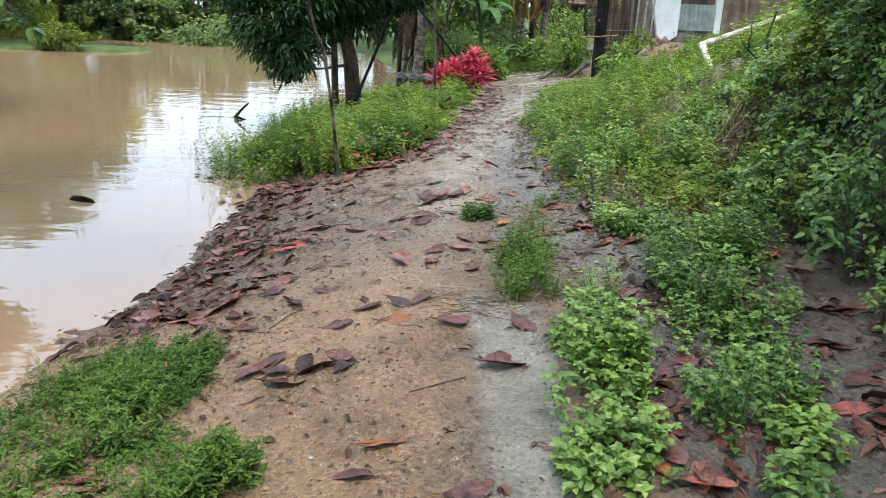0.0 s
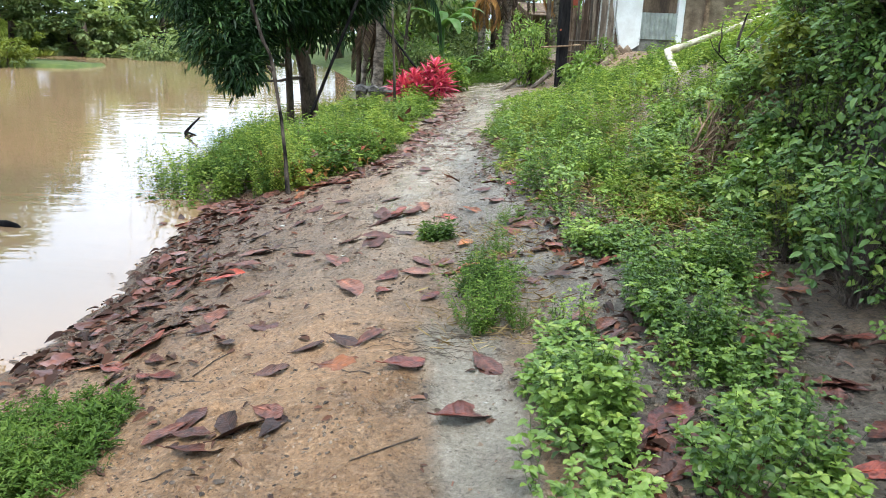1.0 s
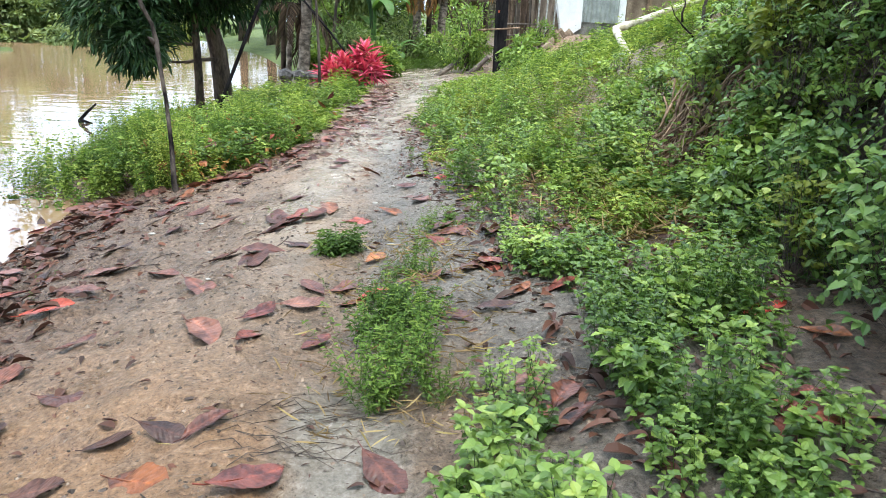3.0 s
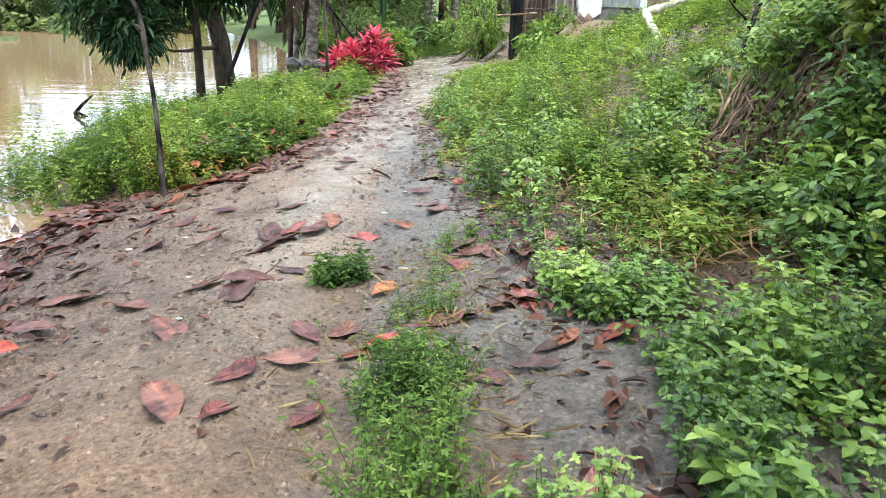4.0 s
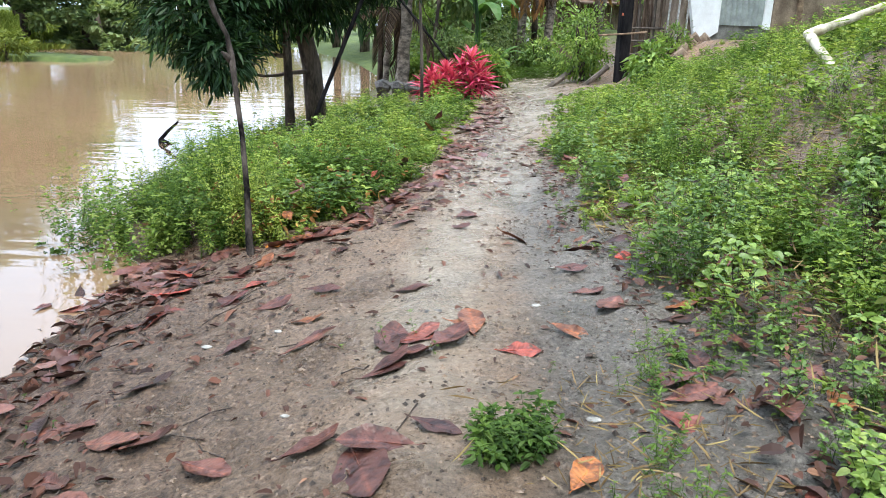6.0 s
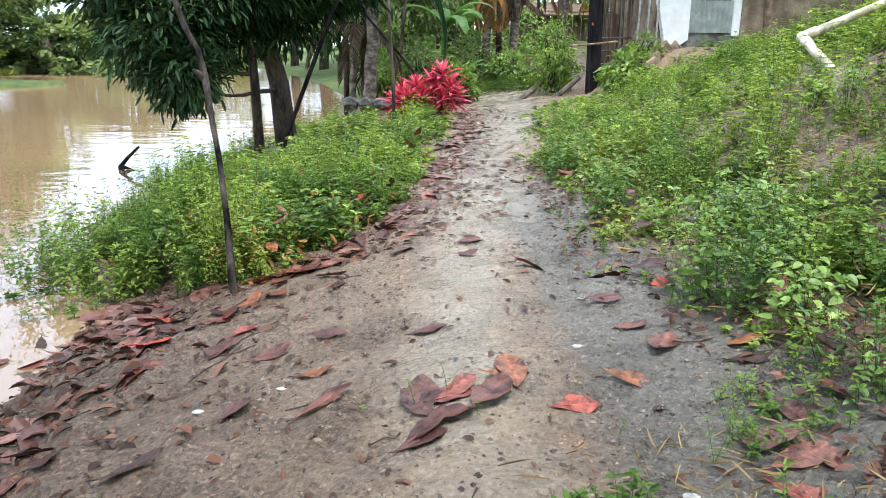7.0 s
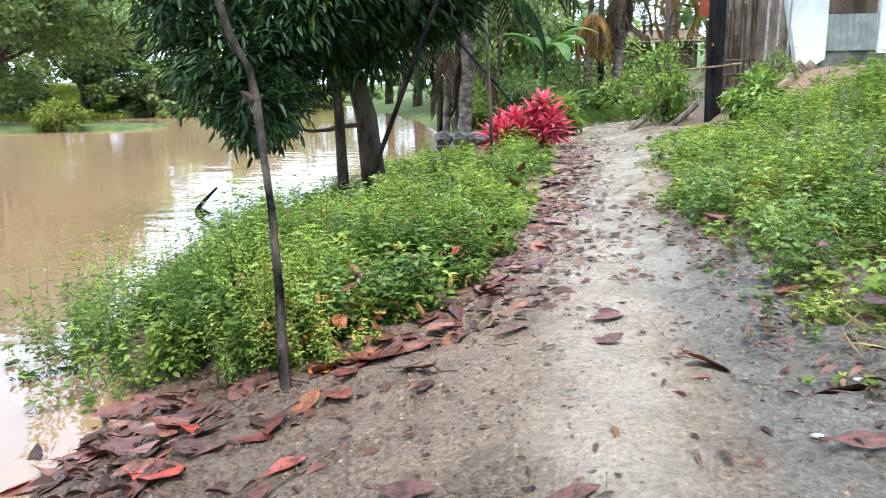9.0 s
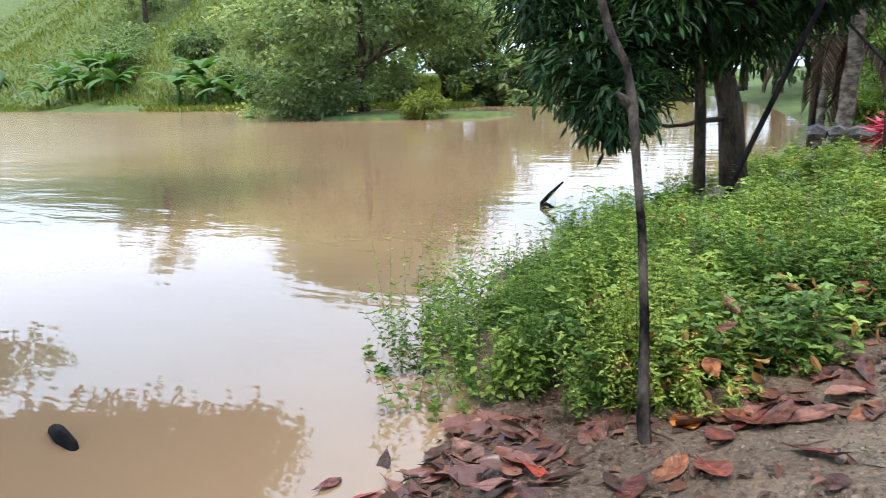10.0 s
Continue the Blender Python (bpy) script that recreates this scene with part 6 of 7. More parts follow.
# ---- trees of the far bank ----
def river_tree(x, y, h, r, n, label, size=0.42, mat=None, low=0.25):
    z = max(float(ground_z(x, y)), WATER)
    cl = []
    for k in range(9):
        a = 2 * math.pi * k / 9 + random.uniform(-0.3, 0.3)
        q = r * random.uniform(0.45, 0.8)
        zc = z + h * random.uniform(low, 0.72)
        cl.append((x + math.cos(a) * q, y + math.sin(a) * q, zc, r * 0.48, r * 0.48, h * 0.16, n // 12))
    for k in range(3):
        cl.append((x + random.uniform(-0.25, 0.25) * r, y + random.uniform(-0.25, 0.25) * r, z + h * (0.75 + 0.08 * k), r * 0.55, r * 0.55, h * 0.17, n // 12))
    limbs = [((x, y, z + h * 0.25), (c[0], c[1], c[2]), 0.12) for c in cl[:6]]
    return tree("river_tree", label, (x, y, z), [(x, y, z - 0.4, 0.32), (x + 0.1, y, z + h * 0.3, 0.25), (x, y, z + h * 0.75, 0.12)], limbs, cl, size, 0.62, mat or M_FAR, None, 0.2, -0.1, 55, 0.24, "far bank trees")


RT = "broad spreading green tree on the far river bank"
river_tree(-24.8, 38.5, 9.0, 6.6, 36000, "broad low-branched tree spreading over the water", 0.28, None, 0.0)
river_tree(-33.5, 52.5, 13.5, 6.5, 9000, RT, 0.34)
river_tree(-24.0, 52.0, 5.4, 4.2, 11000, RT, 0.32, None, 0.02)
river_tree(-19.5, 56.0, 4.0, 4.0, 7000, RT, 0.42, None, 0.02)
river_tree(-22.0, 49.5, 2.8, 2.6, 3000, RT, 0.4, None, 0.02)
river_tree(-18.5, 66.0, 4.0, 4.4, 4500, RT, 0.42, None, 0.12)
river_tree(-17.0, 76.0, 4.6, 5.0, 4000, RT, 0.45, None, 0.12)
river_tree(-12.0, 98.0, 6, 6.0, 4500, RT, 0.55, None, 0.1)
river_tree(-3.0, 94.0, 7, 6.0, 4000, RT, 0.55, None, 0.1)
river_tree(-40.0, 58.0, 14, 6.5, 6000, RT)
river_tree(-27.0, 50.5, 6.5, 4.5, 5000, RT, 0.36, None, 0.12)
river_tree(-41.0, 54.0, 7, 4.0, 3000, "thin pale-trunked tree on the far bank", 0.4)
river_tree(-58.0, 72.0, 11, 5.0, 3000, "lone tree on the grassy hill across the river", 0.5)
river_tree(-76.0, 66.0, 10, 5.0, 3000, "lone tree on the grassy hill across the river", 0.5)
river_tree(-45.0, 80.0, 13, 7.0, 3500, "tree on the grassy hill across the river", 0.55)
river_tree(-37.0, 70.0, 11, 7.0, 4500, RT, 0.55)
for x, y in ((-6.5, 52), (-10, 62), (-3.5, 44), (2, 46), (9, 42), (-3, 56), (14, 36), (6, 60), (12, 26), (11, 12), (13, 2)):
    river_tree(x, y, 9 + random.random() * 3, 5.0, 2600, "tall green tree behind the yard", 0.4, None, 0.15)
for x, y in ((-14, -32), (-30, -20), (4, -14), (12, -8)):
    river_tree(x, y, 11, 6.5, 1500, "tall green tree farther along the bank", 0.5)
thicket("shrub", "bright yellow-green bush at the water's edge", -18.4, 34.4, 0.9, 1.1, 900, 0.16, M_YELLOW)
for x, y in ((-16.5, 47.5), (-15.6, 50), (-15.2, 55), (-14.6, 60)):
    thicket("shrub", "pale green waterside bush on the far bank", x, y, 1.6, 1.8, 900, 0.24, M_YELLOW if y > 52 else M_FAR)

for x, y, r, h in ((-66, 55, 2.6, 3.2), (-58, 57, 2.0, 2.2), (-71, 60, 2.4, 2.6), (-50, 54, 1.6, 1.6), (-43, 51.5, 2.0, 2.4), (-38.5, 50.5, 1.7, 2.2), (-31, 49.8, 1.6, 1.8)):
    thicket("shrub", "dark green bush at the foot of the hill across the river", x, y, r, h, 1500, 0.34, M_FAR)

# floating grass along the far bank, and tall grass on the hill
n = 5200
X, Y = RNG.uniform(-52, -23, n), 46.6 + RNG.normal(0, 0.7, n)
P = np.stack([X, Y, np.full(n, WATER + 0.02)], 1)
D = np.stack([RNG.normal(0, 0.6, n), RNG.normal(0, 0.6, n), np.ones(n)], 1)
tagged(new("floating_grass", leaf_sheet("floating_grass", P, D, RNG.normal(0, 1, (n, 3)), RNG.uniform(0.25, 0.5, n), np.full(n, 0.12), M_REEDS)), "bright green floating grass along the far bank", "grass", "", "stuff")
n = 34000
X, Y = RNG.uniform(-110, -26, n), 49 + 46 * RNG.uniform(0, 1, n) ** 1.3
P = np.stack([X, Y, ground_z(X, Y)], 1)
D = np.stack([RNG.normal(0, 0.5, n), RNG.normal(0, 0.5, n), np.ones(n)], 1)
tagged(new("hill_grass", leaf_sheet("hill_grass", P, D, RNG.normal(0, 1, (n, 3)), RNG.uniform(0.25, 0.6, n), np.full(n, 0.15), M_REEDS, tint=0.75 * vnoise(X, Y, 0.22, 93) + 0.35 * vnoise(X * 0.4, ground_z(X, Y), 0.9, 94))), "rough yellow-green grass on the hillside across the river", "grass", "", "stuff")

# ---- the almond tree that drops its leaves on the path ----
ALMOND = [(-11.2, 13.6, 4.2, 1.9, 1.6, 0.5), (-12.9, 13.2, 4.3, 1.5, 1.3, 0.5), (-9.6, 13.6, 4.1, 1.2, 1.2, 0.4), (-11.2, 12.0, 4.1, 2.0, 1.4, 0.5), (-10.3, 14.9, 4.3, 1.1, 0.9, 0.4), (-13.4, 12.0, 4.2, 1.5, 1.3, 0.5), (-9.0, 12.4, 4.1, 1.0, 1.1, 0.4), (-12.1, 10.4, 4.0, 2.0, 1.3, 0.5), (-9.8, 10.6, 4.1, 1.5, 1.2, 0.5), (-17.2, 15.0, 4.0, 0.7, 0.7, 0.5)]
# the last two crown clumps are unseen, added to shade near water and bank
tree("almond_tree", "spreading almond tree leaning far over the water", (-2.9, 1.4, 0), [(-2.8, 1.4, -0.6, 0.32), (-3.2, 2.0, 1.2, 0.27), (-3.9, 3.2, 2.8, 0.22), (-4.8, 4.8, 4.4, 0.16), (-5.2, 5.4, 6.0, 0.1)],
     [((-3.8, 3.0, 2.6), (-9.6, 11.8, 4.3), 0.16), ((-4.4, 4.2, 3.8), (-12.0, 12.0, 4.6), 0.13), ((-8.0, 9.4, 4.0), (-10.6, 14.4, 4.4), 0.09), ((-4.6, 4.5, 4.2), (-4.0, 7.8, 5.5), 0.08), ((-4.2, 3.8, 3.4), (-2.4, 5.2, 5.4), 0.07), ((-10.0, 11.0, 4.3), (-17.0, 14.8, 4.1), 0.06), ((-8.6, 10.2, 4.1), (-10.0, 14.6, 4.3), 0.07)],
     [c + (int(760 * c[3] * c[4]),) for c in ALMOND] + [(-5.4, 5.6, 6.4, 1.6, 1.6, 0.9, 1200), (-4.0, 7.6, 5.6, 2.2, 2.2, 0.6, 2600), (-2.4, 5.0, 5.5, 1.7, 1.7, 0.5, 1500)], 0.22, 0.56, M_VINE, None, 0.2, 0.3, 16, 0.42)

X, Y = scatter(900, -0.6, 3.4, 22.8, 28.5, lambda x, y: 0.9 + 0 * x)
herbs("yard_grass", "short green grass where the path ends", "grass", X, Y, 0.12 + 0.1 * RNG.uniform(0, 1, len(X)), 0.13, 0.2, M_MAT, 0.06, 0.7, 2)


# ---- fallen leaves ----
def leaf_shape(length, wide, cup, curl, twist, wave, bend):
    """A fallen leaf along y about its middle: broad past the middle, crumpled, with a stalk."""
    n, m = 14, 4
    verts, faces = [], []
    ph = [random.uniform(0, 6.28) for k in range(6)]
    for i in range(n + 1):
        t = i / n
        w = wide * length * (math.sin(math.pi * min(1.0, t ** 1.25 * 0.985 + 0.012)) ** 0.72) / 2
        y = length * (t - 0.5)
        x0 = bend * length * (t - 0.5) ** 2
        z0 = length * (0.5 * curl * (t - 0.45) ** 2 + 0.25 * max(0.0, t - 0.75) * (math.sin(ph[5]) + 0.4)) + 0.004
        for j in range(-m, m + 1):
            s = j / m
            side = cup * (1.0 if j > 0 else 0.75 + 0.5 * math.sin(ph[4]))
            z = z0 + side * w * abs(s) ** 1.8 + twist * s * w * (t - 0.5)
            z += wave * w * abs(s) * (math.sin(8 * t + ph[0] + (2.1 if j > 0 else 0)) + 0.6 * math.sin(17 * t + ph[1] + 3 * s))
            z += 0.012 * length * math.sin(11 * t + ph[2] + 4 * s) * math.sin(5 * s + ph[3])
            edge = 1 - 0.3 * abs(cup) * abs(s) + 0.05 * math.sin(23 * t + ph[1]) * abs(s)
            verts.append((x0 + w * s * edge, y, z))
    k = 2 * m + 1
    for i in range(n):
        for j in range(k - 1):
            faces.append((i * k + j, i * k + j + 1, (i + 1) * k + j + 1, (i + 1) * k + j))
    s = Shape().add(verts, faces)
    s.tube([(0.25 * bend * length, -length * 0.64, 0.012), (0.25 * bend * length, -length * 0.5, 0.005), (0, 0, 0.003)], [0.0022, 0.002, 0.0015], 5)
    return s


MODELS = []
for k in range(14):
    MODELS.append(leaf_shape(0.2, random.uniform(0.42, 0.6), (0.04, 0.1, 0.2, 0.32, -0.12, 0.07, 0.14)[k % 7], random.uniform(-0.1, 0.3), random.uniform(-0.3, 0.3), random.uniform(0.02, 0.1), random.uniform(-0.35, 0.35)))
LEAF_MESH = {}
for key, mat in (("R", F_RED), ("O", F_ORANGE), ("B", F_BROWN), ("D", F_DARK)):
    LEAF_MESH[key] = [m.mesh("fallen_leaf", mat, True) for m in MODELS]
LEAF_LABEL = {"R": "large wet red fallen leaf lying on the mud", "O": "bright orange fallen leaf lying on the mud", "B": "large brown curled fallen leaf on the ground", "D": "blackened rotten fallen leaf pressed into the mud"}


def fallen(x, y, length, yaw, key, steep=0.12):
    ob = new("fallen_leaf", random.choice(LEAF_MESH[key]))
    e = 0.06
    sx = float(surface(x + e, y) - surface(x - e, y)) / (2 * e)
    sy = float(surface(x, y + e) - surface(x, y - e)) / (2 * e)
    up = Vector((-sx + random.gauss(0, steep), -sy + random.gauss(0, steep), 1)).normalized()
    f = Vector((math.cos(radians(yaw)), math.sin(radians(yaw)), 0))
    f = (f - up * f.dot(up)).normalized()
    r = f.cross(up)
    m = Matrix((r, f, up)).transposed().to_4x4()
    z = max(float(surface(x, y)), WATER) + 0.004 + 0.15 * steep * length
    ob.matrix_world = Matrix.Translation((x, y, z)) @ m @ Matrix.Scale(length / 0.2, 4)
    return tagged(ob, LEAF_LABEL[key], "leaf", "fallen leaves")


# middles, lengths and turns of the leaves that lie on the open mud
RED = [(-0.89, 2.63, 0.21, 14), (1.75, 2.81, 0.16, -22), (0.58, 3.39, 0.27, 38), (0.33, 3.73, 0.21, 37), (2.08, 4.57, 0.2, 11), (0.17, 4.71, 0.16, 58), (0.42, 4.73, 0.16, 56), (0.18, 4.94, 0.16, 45), (-0.91, 5.53, 0.25, 5), (0.52, 6.65, 0.16, 14), (0.11, 6.72, 0.16, 20), (-0.92, 7.63, 0.16, 34), (-1.24, 7.63, 0.16, 51), (-0.87, 7.84, 0.16, 53), (-1.38, 7.97, 0.31, -31), (-1.1, 8.17, 0.16, 39), (-0.85, 8.46, 0.21, -53), (-0.54, 8.57, 0.18, -16), (-0.58, 9.38, 0.16, 52)]
ORANGE = [(1.04, 2.49, 0.16, -23), (0.14, 2.65, 0.17, 25), (0.05, 3.79, 0.2, -27), (2.17, 4.31, 0.16, -45), (1.24, 5.04, 0.16, 17), (0.55, 5.15, 0.16, 39), (2.05, 5.89, 0.16, -5), (0.73, 6.79, 0.16, -28), (0.3, 6.85, 0.16, 18), (-0.43, 7.17, 0.16, -4), (0.61, 8.37, 0.26, 23), (-0.99, 8.45, 0.18, 45), (-0.43, 9.05, 0.16, 48), (-2.41, 10.03, 0.21, 95), (-1.11, 10.4, 0.26, 65)]
BROWN_NEAR = [(-0.17, 5.43, 0.26, -50), (0.44, 2.38, 0.16, 17), (0.07, 2.42, 0.16, -7), (1.27, 2.62, 0.16, -51), (1.19, 3.12, 0.23, -72), (0.68, 3.78, 0.19, -58), (0.17, 4.03, 0.16, 41), (-0.4, 4.42, 0.19, -18), (-0.76, 4.56, 0.16, 34), (0.77, 4.66, 0.16, 13), (1.54, 4.79, 0.16, 27), (-0.01, 4.81, 0.28, -58), (1.0, 4.87, 0.16, 13), (-0.57, 5.0, 0.16, 37), (0.34, 5.05, 0.18, 22), (2.13, 5.15, 0.16, -11), (-1.15, 5.44, 0.2, 37), (0.03, 5.72, 0.27, -69), (-0.48, 5.92, 0.19, -25), (0.22, 5.96, 0.16, -21), (1.27, 6.04, 0.27, -89), (-0.91, 6.19, 0.23, -15), (1.14, 6.21, 0.19, -51), (0.01, 6.46, 0.17, 25), (-0.34, 6.85, 0.23, 29)]
BROWN_FAR = [(-0.69, 6.93, 0.16, 55), (0.93, 7.06, 0.22, 60), (0.89, 7.38, 0.16, 23), (0.03, 7.46, 0.16, 15), (-0.67, 7.5, 0.18, 19), (-0.43, 7.55, 0.17, -3), (0.84, 7.68, 0.16, -8), (1.96, 7.86, 0.3, -88), (0.93, 8.07, 0.23, 20), (-1.27, 8.14, 0.16, 35), (-1.54, 8.58, 0.23, 31), (-1.86, 8.58, 0.27, -41), (0.23, 8.64, 0.17, 3), (0.29, 9.01, 0.23, 50)]
ROTTEN = [(-0.24, 3.85, 0.17, -10), (0.06, 4.02, 0.16, -11), (-0.11, 4.04, 0.16, -8), (-0.01, 6.71, 0.22, -63), (-0.15, 8.93, 0.16, 21)]
for rows, key in ((RED, "R"), (ORANGE, "O"), (BROWN_NEAR, "B"), (BROWN_FAR, "B"), (ROTTEN, "D")):
    for x, y, size, yaw in rows:
        fallen(x, y, size * 1.06, yaw, key, 0.09)

FAR_LEAVES = []


# a heap of broad leaves in the middle of the path
HEAP = [(0.01, 6.74, 0.22, 80, "B"), (0.11, 6.76, 0.2, 20, "R"), (0.24, 6.7, 0.24, 60, "B"), (0.33, 6.87, 0.23, 100, "O"), (0.1, 6.6, 0.2, -30, "B"), (0.02, 6.53, 0.21, 40, "B"), (1.05, 6.2, 0.2, 20, "B"), (1.15, 6.45, 0.18, 100, "B"), (1.0, 6.02, 0.2, -20, "R"), (0.5, 5.35, 0.19, 50, "B"), (0.62, 5.2, 0.2, 10, "R"), (0.36, 5.28, 0.2, 120, "B")]
HEAP += [(-0.22, 3.27, 0.2, 20, "D"), (-0.14, 3.38, 0.18, -40, "B"), (-0.34, 3.18, 0.22, 10, "B"), (-0.28, 3.34, 0.17, 120, "D"), (-0.1, 3.27, 0.16, 70, "D"), (-0.4, 3.3, 0.18, 160, "B"), (-1.03, 4.42, 0.3, 25, "R"), (-1.2, 4.32, 0.24, 15, "O"), (-0.95, 4.55, 0.2, 60, "B")]
HEAP += [(1.2, 3.12, 0.2, 30, "R"), (1.12, 3.02, 0.22, 110, "B"), (1.26, 3.0, 0.19, -50, "B"), (1.17, 3.22, 0.18, 170, "D"), (1.3, 3.2, 0.2, 70, "R"), (0.64, 5.73, 0.19, 65, "O"), (1.2, 5.5, 0.23, 95, "R"), (1.1, 5.45, 0.2, 60, "B"), (0.84, 5.29, 0.22, 15, "B"), (0.92, 5.36, 0.19, -30, "R"), (1.44, 5.06, 0.2, 25, "R")]
for x, y, size, yaw, key in HEAP:
    fallen(x, y, size, yaw, key, 0.14)


def strew(n, place, keys, small=0.12, large=0.21, steep=0.12):
    for k in range(n):
        x, y = place()
        if y > 9.7 or x - float(SHORE(y)) < 0.5 or x > 1.62 and y > 4.2:
            FAR_LEAVES.append((x, y, random.uniform(small, large), random.uniform(0, 6.28)))
            continue
        fallen(x, y, random.uniform(small, large), random.uniform(0, 360), random.choice(keys), steep)


def shore_place():
    y = random.uniform(4.3, 8.9)
    return float(SHORE(y)) + 0.12 + abs(random.gauss(0, 0.55)), y


def hedge_place():
    y = 8.9 + 8.5 * random.random() ** 1.5
    return float(EDGE_L(y)) + random.gauss(0.08, 0.16), y


strew(75, shore_place, "BBBBDDR", 0.13, 0.24)
strew(120, hedge_place, "BBBBRRRO", 0.15, 0.25, 0.2)
strew(38, lambda: (random.uniform(-2.1, -1.25), random.uniform(8.15, 8.98)), "BBRRD", 0.16, 0.24, 0.2)
strew(22, lambda: (float(EDGE_L(9.5)) + abs(random.gauss(0.45, 0.25)), random.uniform(9.0, 16)), "BBBD", 0.1, 0.2)
strew(34, lambda: (random.uniform(1.65, 2.35), random.uniform(2.2, 3.9)), "BBBDR", 0.12, 0.19, 0.35)
strew(13, lambda: (random.uniform(1.05, 1.45), random.uniform(2.3, 5.6)), "BBBDR", 0.13, 0.22, 0.18)
strew(14, lambda: (random.uniform(1.5, 2.4), random.uniform(2.4, 6.2)), "BBDR", 0.13, 0.2, 0.18)
strew(24, lambda: (random.uniform(1.0, 2.4), random.uniform(6.0, 9.5)), "BBDO", 0.12, 0.2, 0.25)
strew(14, lambda: (random.uniform(-1.7, -0.4), random.uniform(2.3, 4.4)), "BBDR", 0.12, 0.2, 0.18)

V, Q = [], []
for x, y, size, a in FAR_LEAVES:
    src, k = random.choice(MODELS), len(V)
    m = Matrix.Translation((x, y, max(float(surface(x, y)), WATER) + 0.008)) @ Matrix.Rotation(a, 4, "Z") @ Matrix.Rotation(random.gauss(0, 0.18), 4, "X") @ Matrix.Rotation(random.gauss(0, 0.18), 4, "Y") @ Matrix.Scale(size / 0.2, 4)
    V += [tuple(m @ Vector(p)) for p in src.v]
    Q += [tuple(i + k for i in f) for f in src.f]
fm = bpy.data.meshes.new("leaf_carpet")
fm.from_pydata(V, [], Q)
fm.materials.append(M_CARPET)
per = len(V) // len(FAR_LEAVES)
fm.attributes.new("tint", "FLOAT", "POINT").data.foreach_set("value", np.repeat(RNG.uniform(0, 1, len(FAR_LEAVES)), per).astype(np.float32))
fm.polygons.foreach_set("use_smooth", np.ones(len(Q), bool))
tagged(new("leaf_carpet", fm), "red and brown fallen leaves along the herbs and waterline", "leaf litter", "", "stuff")

# dead leaves caught among the living herbs
for k in range(40):
    y = 9.1 + 6 * random.random() ** 1.8
    x = random.uniform(float(SHORE(y)) + 0.5, float(EDGE_L(y)) - 0.05)
    ob = fallen(x, y, random.uniform(0.13, 0.2), random.uniform(0, 360), "BOBR"[k % 4], 0.45)
    ob.location.z += random.uniform(0.1, 0.28)
for k in range(30):
    y = random.uniform(5.4, 11)
    x = float(EDGE_R(y)) + random.uniform(0.05, 1.3)
    ob = fallen(x, y, random.uniform(0.13, 0.2), random.uniform(0, 360), "BBDR"[k % 4], 0.35)
    ob.location.z += random.uniform(0.02, 0.09)

# the sodden drift of older leaves along the waterline
n = 620
Y = RNG.uniform(4.2, 9.0, n)
X = SHORE(Y) + 0.08 + np.abs(RNG.normal(0, 0.42, n))
P = np.stack([X, Y, surface(X, Y) + RNG.uniform(0.004, 0.02, n)], 1)
a = RNG.uniform(0, 6.28, n)
D = np.stack([np.cos(a), np.sin(a), RNG.uniform(-0.1, 0.25, n)], 1)
L = RNG.uniform(0.05, 0.13, n)
tagged(new("leaf_drift", leaf_sheet("leaf_drift", P, D, np.tile([0, 0, 1.0], (n, 1)) + RNG.normal(0, 0.3, (n, 3)), L, L * RNG.uniform(0.3, 0.5, n), M_LITTER, 0.35, 0.4, True)), "sodden drift of old brown leaves along the waterline", "leaf litter", "", "stuff")
n = 420
Y = RNG.uniform(2.2, 6.2, n)
X = np.where(RNG.uniform(0, 1, n) < 0.5, RNG.normal(1.3, 0.12, n), RNG.uniform(1.6, 2.5, n))
P = np.stack([X, Y, surface(X, Y) + RNG.uniform(0.004, 0.03, n)], 1)
a = RNG.uniform(0, 6.28, n)
D = np.stack([np.cos(a), np.sin(a), RNG.uniform(-0.1, 0.3, n)], 1)
L = RNG.uniform(0.04, 0.1, n)
tagged(new("leaf_drift", leaf_sheet("leaf_drift", P, D, np.tile([0, 0, 1.0], (n, 1)) + RNG.normal(0, 0.3, (n, 3)), L, L * RNG.uniform(0.3, 0.5, n), M_LITTER, 0.35, 0.4, True)), "sodden old brown leaves lying between the nettles", "leaf litter", "", "stuff")

# dry stems lying among the path weeds
n = 900
Y = RNG.uniform(3.9, 6.4, n)
X = 0.82 + 0.05 * (Y - 5) + RNG.normal(0, 0.2, n)
a = RNG.uniform(0, 6.28, n)
P = np.stack([X, Y, surface(X, Y) + RNG.uniform(0.004, 0.03, n)], 1)
D = np.stack([np.cos(a), np.sin(a), RNG.uniform(-0.05, 0.35, n)], 1)
tagged(new("dry_straw", leaf_sheet("dry_straw", P, D, RNG.normal(0, 1, (n, 3)), RNG.uniform(0.03, 0.11, n), np.full(n, 0.003), M_STRAW, 0.05, 0.3)), "tangled dry brown stems among the path weeds", "straw", "", "stuff")

# torn and rotten scraps between them
n = 13000
X, Y = RNG.uniform(-2.2, 2.4, n), RNG.uniform(2.0, 13.0, n)
keep = RNG.uniform(0, 1, n) < (0.2 + 0.8 * smooth(2.0, 0.4, X - SHORE(Y)) * (X < 0) + 0.2 * smooth(1.0, 1.3, X) + 0.45 * np.exp(-((X - EDGE_L(Y) - 0.1) / 0.25) ** 2) * (Y > 8.6))
X, Y = X[keep], Y[keep]
n = len(X)
P = np.stack([X, Y, surface(X, Y) + 0.006], 1)
a = RNG.uniform(0, 6.28, n)
D = np.stack([np.cos(a), np.sin(a), RNG.uniform(-0.05, 0.2, n)], 1)
